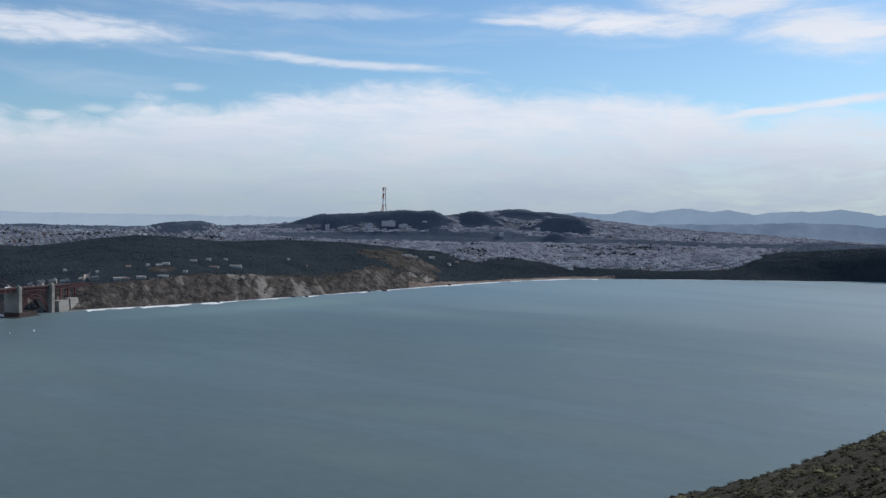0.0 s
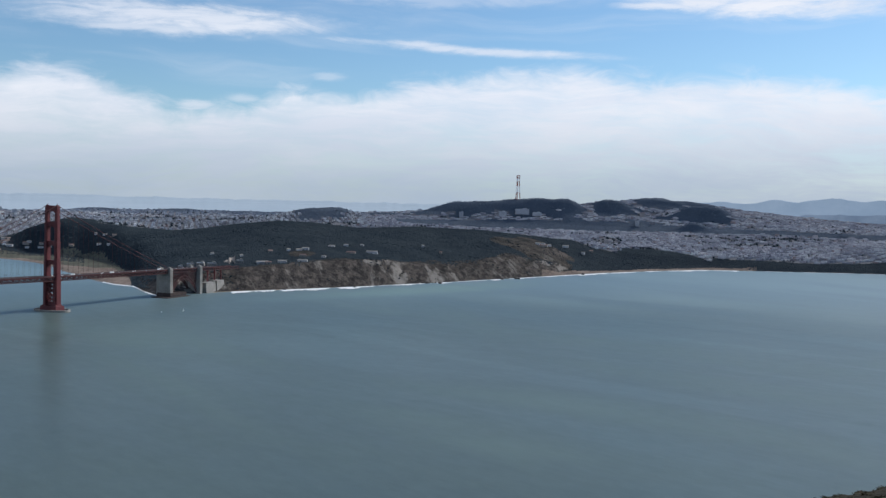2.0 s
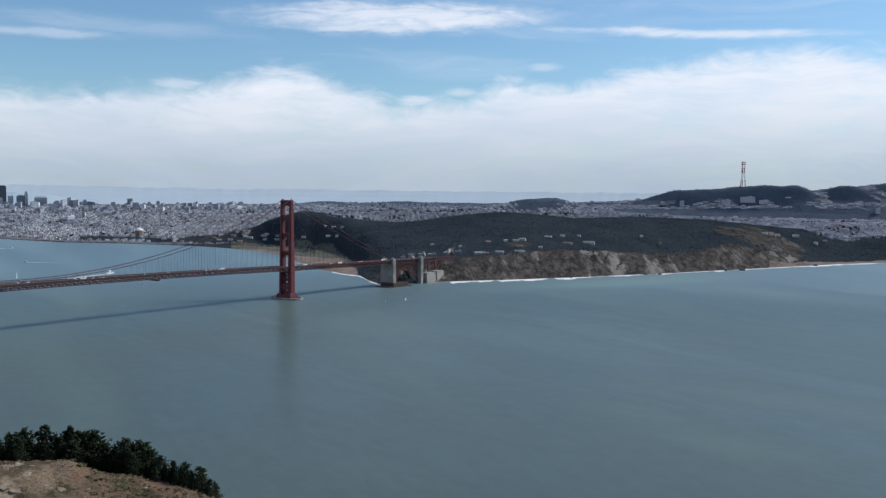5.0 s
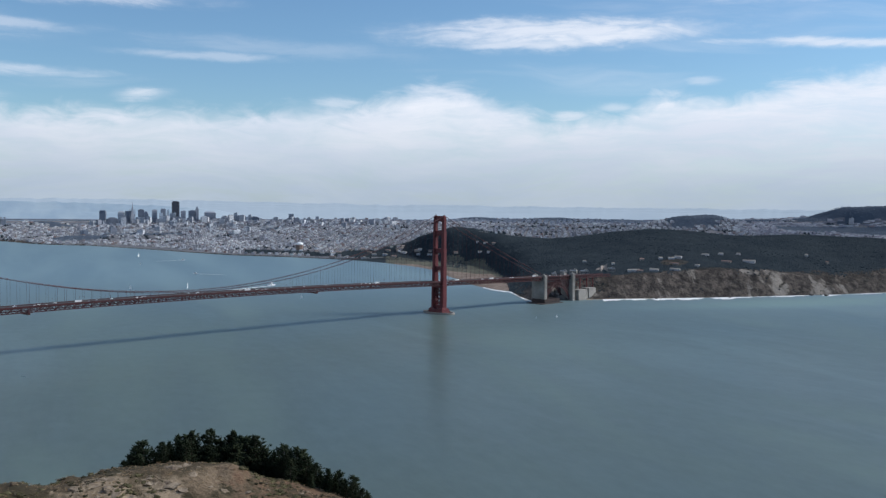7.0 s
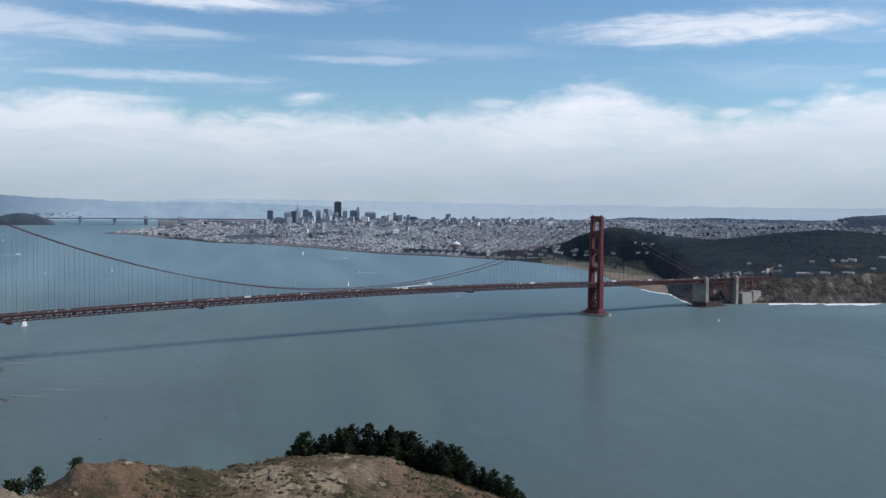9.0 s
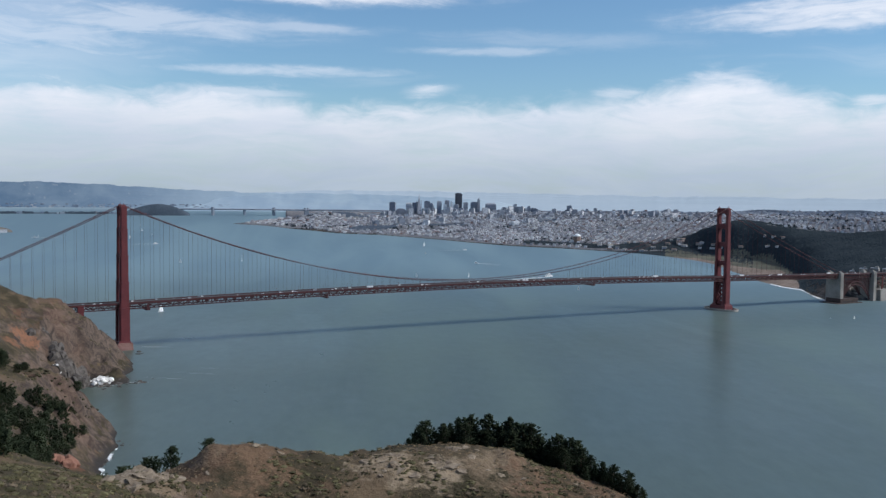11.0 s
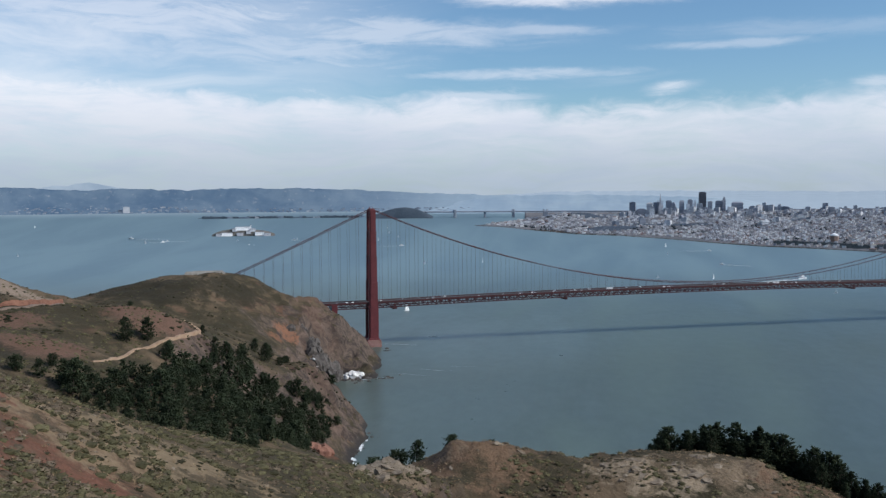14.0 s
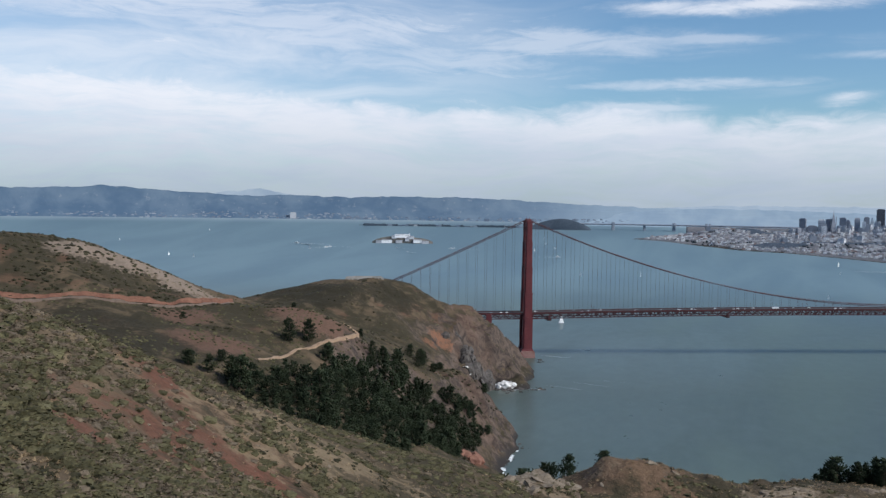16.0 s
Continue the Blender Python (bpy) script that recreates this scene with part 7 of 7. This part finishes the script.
cover("cushion_bushes", MOUNDS, both(pick(1500, 84, 112, 36, 130, 20, 70, -0.3, 2), pick(300, 33, 68, 160, 222, 12, 92, 0.1, 2)), (0.5, 1.2), 0.7, SAGE, "rounded grey-brown bushes in patches on the near slope", "bushes", 9)
x, y = cast(24000, 66, 112, 430, 1480)
z = headland_height(x, y)
v = rugged(x, y, 120, 4, 33) + 0.5 * rugged(x, y, 30, 3, 34)
m = (v > 0.05) & (z > 22)
cover("hill_scrub", SMALL, (x[m], y[m]), (0.9, 2.6), 0.55, DARKB, "dark low scrub dotted over the hills", "scrub", 5)
m = (v < 0.05) & (v > -0.35) & (z > 22)
cover("hill_scrub", SMALL, (x[m], y[m]), (0.6, 1.6), 0.5, OLIVE, "dull olive scrub dotted over the hills", "scrub", 6)

# a leafy bush close by at the slope's edge
near_bush = thing("leafy_bush", Matrix.Translation((*by_bearing(-21.5, 9.0), ground_at(*by_bearing(-21.5, 9.0)))), "low leafy bush with thin dry stems close by", "bush")
rb = random.Random(77)
gap_ = max(0.3, EYE - math.tan(radians(15.6)) * 9.0 - ground_at(*by_bearing(-21.5, 9.0)))
for i in range(16):
    a_, l = rb.uniform(0, 6.28), gap_ * rb.uniform(0.65, 1.06)
    lean = Vector((math.cos(a_), math.sin(a_), 0)) * rb.uniform(0.1, 0.75)
    tip = lean + Vector((0, 0, l))
    part("stem", Form().tube([(0, 0, -0.1), lean * 0.45 + Vector((0, 0, l * 0.6)), tip], [0.012, 0.009, 0.004], 5), BARK, near_bush)
    sprigs = Form()
    for k in range(9):
        p = (lean * 0.45 + Vector((0, 0, l * 0.6))).lerp(tip, (k + 1) / 9)
        d_ = Vector((rb.gauss(0, 1), rb.gauss(0, 1), rb.uniform(0.1, 0.8))).normalized()
        s_ = d_.cross(Vector((0, 0, 1))).normalized() * 0.022
        sprigs.add([p, p + d_ * 0.045 + s_, p + d_ * 0.11, p + d_ * 0.045 - s_, p + d_ * 0.05 + Vector((0, 0, -0.008))], [(0, 1, 2, 3), (0, 4, 1), (1, 4, 2), (2, 4, 3), (3, 4, 0)])
    part("leaves", sprigs, OLIVE, near_bush)

# ---- rocks ----
PALE_ROCK = grained("pale_chert", (0.115, 0.086, 0.060), (0.27, 0.220, 0.160), 0.5, 0.95, by="pos", relief=0.2)
DARK_ROCK = grained("wet_dark_rock", (0.038, 0.034, 0.031), (0.12, 0.105, 0.092), 0.2, 0.7, by="pos")
RED_ROCK = grained("red_rock", (0.16, 0.075, 0.05), (0.27, 0.14, 0.10), 0.15, 0.95, by="pos")


ROCK_SHAPES = {}


def rock_mesh(k, mat):
    """One of a few angular rocks, in one stone."""
    if (k, mat.name) not in ROCK_SHAPES:
        bv, bf = clump_form(300 + k, 0.3)
        ROCK_SHAPES[k, mat.name] = Form().add([Vector((round(p[0] * 2.2) / 2.2 * 0.5 + p[0] * 0.5, p[1], p[2])) for p in bv], bf).mesh("rock", mat)
    return ROCK_SHAPES[k, mat.name]


def outcrop(x, y, spread, count, size, mat, label, seed, name="rock_outcrop", squat=0.5):
    r = random.Random(seed)
    ob = thing(name, Matrix.Translation((x, y, max(ground_at(x, y), 0))), label, "rock", "outcrops of the headland")
    for i in range(count):
        px_, py_ = x + r.gauss(0, spread), y + r.gauss(0, spread)
        k = size * r.uniform(0.3, 1.0)
        pz_ = max(ground_at(px_, py_), -0.6) - k * 0.22
        q = part("rock", rock_mesh(r.randrange(6), mat), None, ob)
        m = Matrix.Translation((px_, py_, pz_)) @ Euler((r.uniform(-.4, .4), r.uniform(-.4, .4), r.uniform(0, 6))).to_matrix().to_4x4() @ Matrix.Diagonal((k, k * r.uniform(0.5, 0.9), k * squat, 1))
        q.matrix_basis = ob.matrix_basis.inverted() @ m
    return ob


for i, (az, dist, spread, count, size) in enumerate(((65.6, 183, 2.6, 30, 2.2), (66.8, 181, 2.6, 18, 1.9), (64.6, 184, 1.8, 10, 1.8), (49.7, 200, 3.4, 9, 1.5), (47.7, 200, 3.6, 10, 1.6), (51.6, 201, 2.8, 6, 1.2), (43.6, 203, 3.2, 5, 1.2), (45.7, 210, 1.6, 5, 1.2), (62.6, 196, 2.6, 6, 1.3), (39.5, 207, 2.0, 4, 1.0), (58.0, 203, 2.6, 4, 1.0))):
    outcrop(*by_bearing(az, dist), spread, count, size * 1.35, PALE_ROCK, "pale weathered rock outcrop in dry grass", 40 + i, squat=0.3)
for i, (cx, cy, spread, count, size) in enumerate(((-108, 10, 8, 26, 0.35), (-92, 6, 7, 22, 0.3), (-118, 22, 8, 22, 0.35))):
    outcrop(cx, cy, spread, count, size, PALE_ROCK, "scattered pale stones on the near slope", 60 + i, "stones")
outcrop(-756, 285, 5, 8, 9, RED_ROCK, "tall red rock stack above the cove", 71, "rock_stack", 0.8)
for i, (az, dist, n_, s_) in enumerate(((65.75, 1272, 7, 6), (66.3, 965, 6, 4), (65.6, 1500, 5, 6), (67.2, 900, 5, 4), (68.9, 1238, 6, 5))):
    outcrop(*by_bearing(az, dist), 9, n_, s_, DARK_ROCK, "dark wet rocks at the waterline", 80 + i, "sea_rocks", 0.6)
WHITED = grained("bird_whitened_rock", (0.42, 0.40, 0.37), (0.82, 0.81, 0.77), 0.12, 0.95, by="pos")
for i, (az, dist, n_, s_, sp) in enumerate(((68.2, 1280, 10, 8, 6), (67.8, 1278, 14, 10, 7), (67.4, 1274, 9, 8, 6))):
    outcrop(*by_bearing(az, dist), sp, n_, s_, WHITED, "bird-whitened rock ledge at the cove's mouth", 95 + i, "white_rock", 0.6)
outcrop(*by_bearing(69.75, 1246), 4, 5, 4, WHITED, "small bird-whitened rock by the cliff", 99, "white_rock", 0.5)
for i, (az, dist, n_, s_, sp, q_) in enumerate(((68.9, 1262, 12, 13, 8, 1.5), (69.5, 1268, 9, 11, 8, 1.3), (68.4, 1270, 8, 10, 6, 1.0), (67.5, 1258, 9, 6, 9, 0.5), (66.8, 1262, 9, 6, 9, 0.5), (66.2, 1266, 6, 5, 8, 0.45), (70.2, 1300, 7, 9, 10, 1.0))):
    outcrop(*by_bearing(az, dist), sp, n_, s_, DARK_ROCK, "dark sheer rock of the sea cliff", 101 + i, "cliff_rocks", q_)
for az, dist, s_ in ((3.5, 3235, 9), (4.4, 3190, 6), (8.2, 2960, 6), (9.0, 2950, 5), (17.6, 2650, 4), (13.4, 2760, 4), (-0.5, 3560, 7)):
    bv, bf = clump_form(int(dist), 0.3)
    f = Form().add([far_pose(az, dist, 0) @ (Vector(p) * s_) for p in bv], bf)
    whole("sea_rock", f, DARK_ROCK, "dark rock standing in the surf", "rock", "rocks off the far bluffs")

# surf round the foot of the near cliffs
x, y = cast(26000, 64, 70.5, 840, 1560)
z = headland_height(x, y)
m = (z > -1.6) & (z < 0.6) & (rugged(x, y, 22, 3, 55) > 0.42)
r = rng.uniform(0.6, 1.9, m.sum())
tagged(scatter("surf", SMALL, x[m], y[m], np.full(m.sum(), 0.15), np.stack([r, r, r * 0.12], 1), rng.uniform(0, 6, m.sum()), FOAM, far=False), "white surf round the foot of the near cliffs", "surf", kind="stuff")


# ---- roads on the hills ----
def ribbon(name, points, width, mat, label, lift=0.5, side=0.0):
    """A road laid on the ground through (bearing, distance) points."""
    pts_ = [Vector((*by_bearing(*p), 0)) for p in points]
    fine_ = []
    for i in range(len(pts_) - 1):
        p0, p1, p2, p3 = pts_[max(i - 1, 0)], pts_[i], pts_[i + 1], pts_[min(i + 2, len(pts_) - 1)]
        for k in range(12):
            t_ = k / 12
            fine_.append(0.5 * ((2 * p1) + (p2 - p0) * t_ + (2 * p0 - 5 * p1 + 4 * p2 - p3) * t_ ** 2 + (3 * p1 - p0 - 3 * p2 + p3) * t_ ** 3))
    fine_.append(pts_[-1])
    rings_ = []
    for i, p in enumerate(fine_):
        d_ = (fine_[min(i + 1, len(fine_) - 1)] - fine_[max(i - 1, 0)]).normalized()
        s_ = Vector((-d_.y, d_.x, 0))
        a_, b_ = p + s_ * (width / 2 + side), p - s_ * (width / 2 - side)
        z_ = max(ground_at(a_.x, a_.y), ground_at(b_.x, b_.y), ground_at(p.x, p.y)) + lift
        rings_.append([Vector((a_.x, a_.y, z_)), Vector((b_.x, b_.y, z_)), Vector((b_.x, b_.y, z_ - 5)), Vector((a_.x, a_.y, z_ - 5))])
    return whole(name, Form().loft(rings_), mat, label, "road", kind="structure")


ROAD_PTS = [(104, 790), (100, 778), (96.8, 772), (93.9, 777), (90.9, 784), (87.7, 800), (85.6, 822), (83.9, 870), (82.8, 905)]
ribbon("road", ROAD_PTS, 4.6, grained("dusty_asphalt", (0.15, 0.110, 0.085), (0.22, 0.165, 0.13), 0.2, 0.95, by="pos"), "dusty grey road along the ridge's flank")
ribbon("road_dirt", [(82.6, 668), (81.8, 685), (80.4, 728), (79.1, 758), (77.7, 786), (76.75, 812), (76.6, 826), (77.4, 832)], 2.8, DIRT_ROAD, "sandy dirt road winding over the spur", 0.25)
CUT = grained("red_road_cut", (0.125, 0.055, 0.036), (0.215, 0.108, 0.070), 0.08, 0.95, by="pos", relief=0.3)


def bank(name, points, wide, rise, mat, label):
    """The bare bank cut into the slope above a road."""
    f = Form()
    lo_, up_ = [], []
    for i in range(len(points) - 1):
        for k in range(14):
            t_ = k / 14
            az, dist = points[i][0] + (points[i + 1][0] - points[i][0]) * t_, points[i][1] + (points[i + 1][1] - points[i][1]) * t_
            n_ = float(rugged(np.array(az * 14), np.array(1.0), 16, 3, 5))
            x0, y0 = by_bearing(az, dist + 3.2)
            x1, y1 = by_bearing(az, dist + 3.2 + wide * (1 + 0.5 * n_))
            z0_ = max(ground_at(*by_bearing(az, dist)), ground_at(x0, y0)) + 0.4
            lo_.append(Vector((x0, y0, z0_)))
            up_.append(Vector((x1, y1, max(ground_at(x1, y1) + 0.4, z0_ + rise * (1 + 0.7 * n_)))))
    k = len(lo_)
    back = [p + Vector(by_bearing(90, 0) + (0,)) + heading(90, 6) - Vector((0, 0, 8)) for p in up_]
    f.add(lo_ + up_ + back, [(i, i + 1, k + i + 1, k + i) for i in range(k - 1)] + [(k + i, k + i + 1, 2 * k + i + 1, 2 * k + i) for i in range(k - 1)])
    return whole(name, f, mat, label, "road bank", kind="structure")


bank("road_bank", ROAD_PTS[:-1], 4.5, 3.6, CUT, "bare red earth bank above the road")

# the white signal house on the rocks by the north tower
sig = thing("signal_house", Matrix.Translation((*by_bearing(67.05, 1480), max(2.0, ground_at(*by_bearing(67.05, 1480))))) @ Euler((0, 0, radians(60))).to_matrix().to_4x4(), "small white signal house on the rocks by the bridge tower", "house")
part("wall", Form().box(pose(0, 0, -4), 11, 8, 12), WHITE, sig)
part("roof", Form().loft([[Vector((k * 6, -4.6, 8)), Vector((k * 6, 4.6, 8)), Vector((k * 6, 0, 11))] for k in (-1, 1)]), TOWERS_PALE, sig)
for k in (-3, 0, 3):
    part("window", Form().box(pose(k, -4.05, 3), 1.4, 0.3, 2.4), GLASS_DARK, sig)

# gun battery on the far hilltop
batt = thing("gun_battery", Matrix.Translation((*by_bearing(76.0, 1392), ground_at(*by_bearing(76.0, 1392)))) @ Euler((0, 0, radians(76))).to_matrix().to_4x4(), "low pale concrete gun battery on the hilltop", "battery")
part("wall", Form().box(pose(0, 0, -2), 46, 9, 4.6, (0.92, 0.8)), CONCRETE, batt)
part("platform", Form().box(pose(-4, -5, -2.5), 58, 10, 3.6, (0.95, 0.8)), CONCRETE, batt)
part("bunker", Form().box(pose(-26, 0, -2), 10, 7, 4.0, (0.85, 0.85)), CONCRETE, batt)
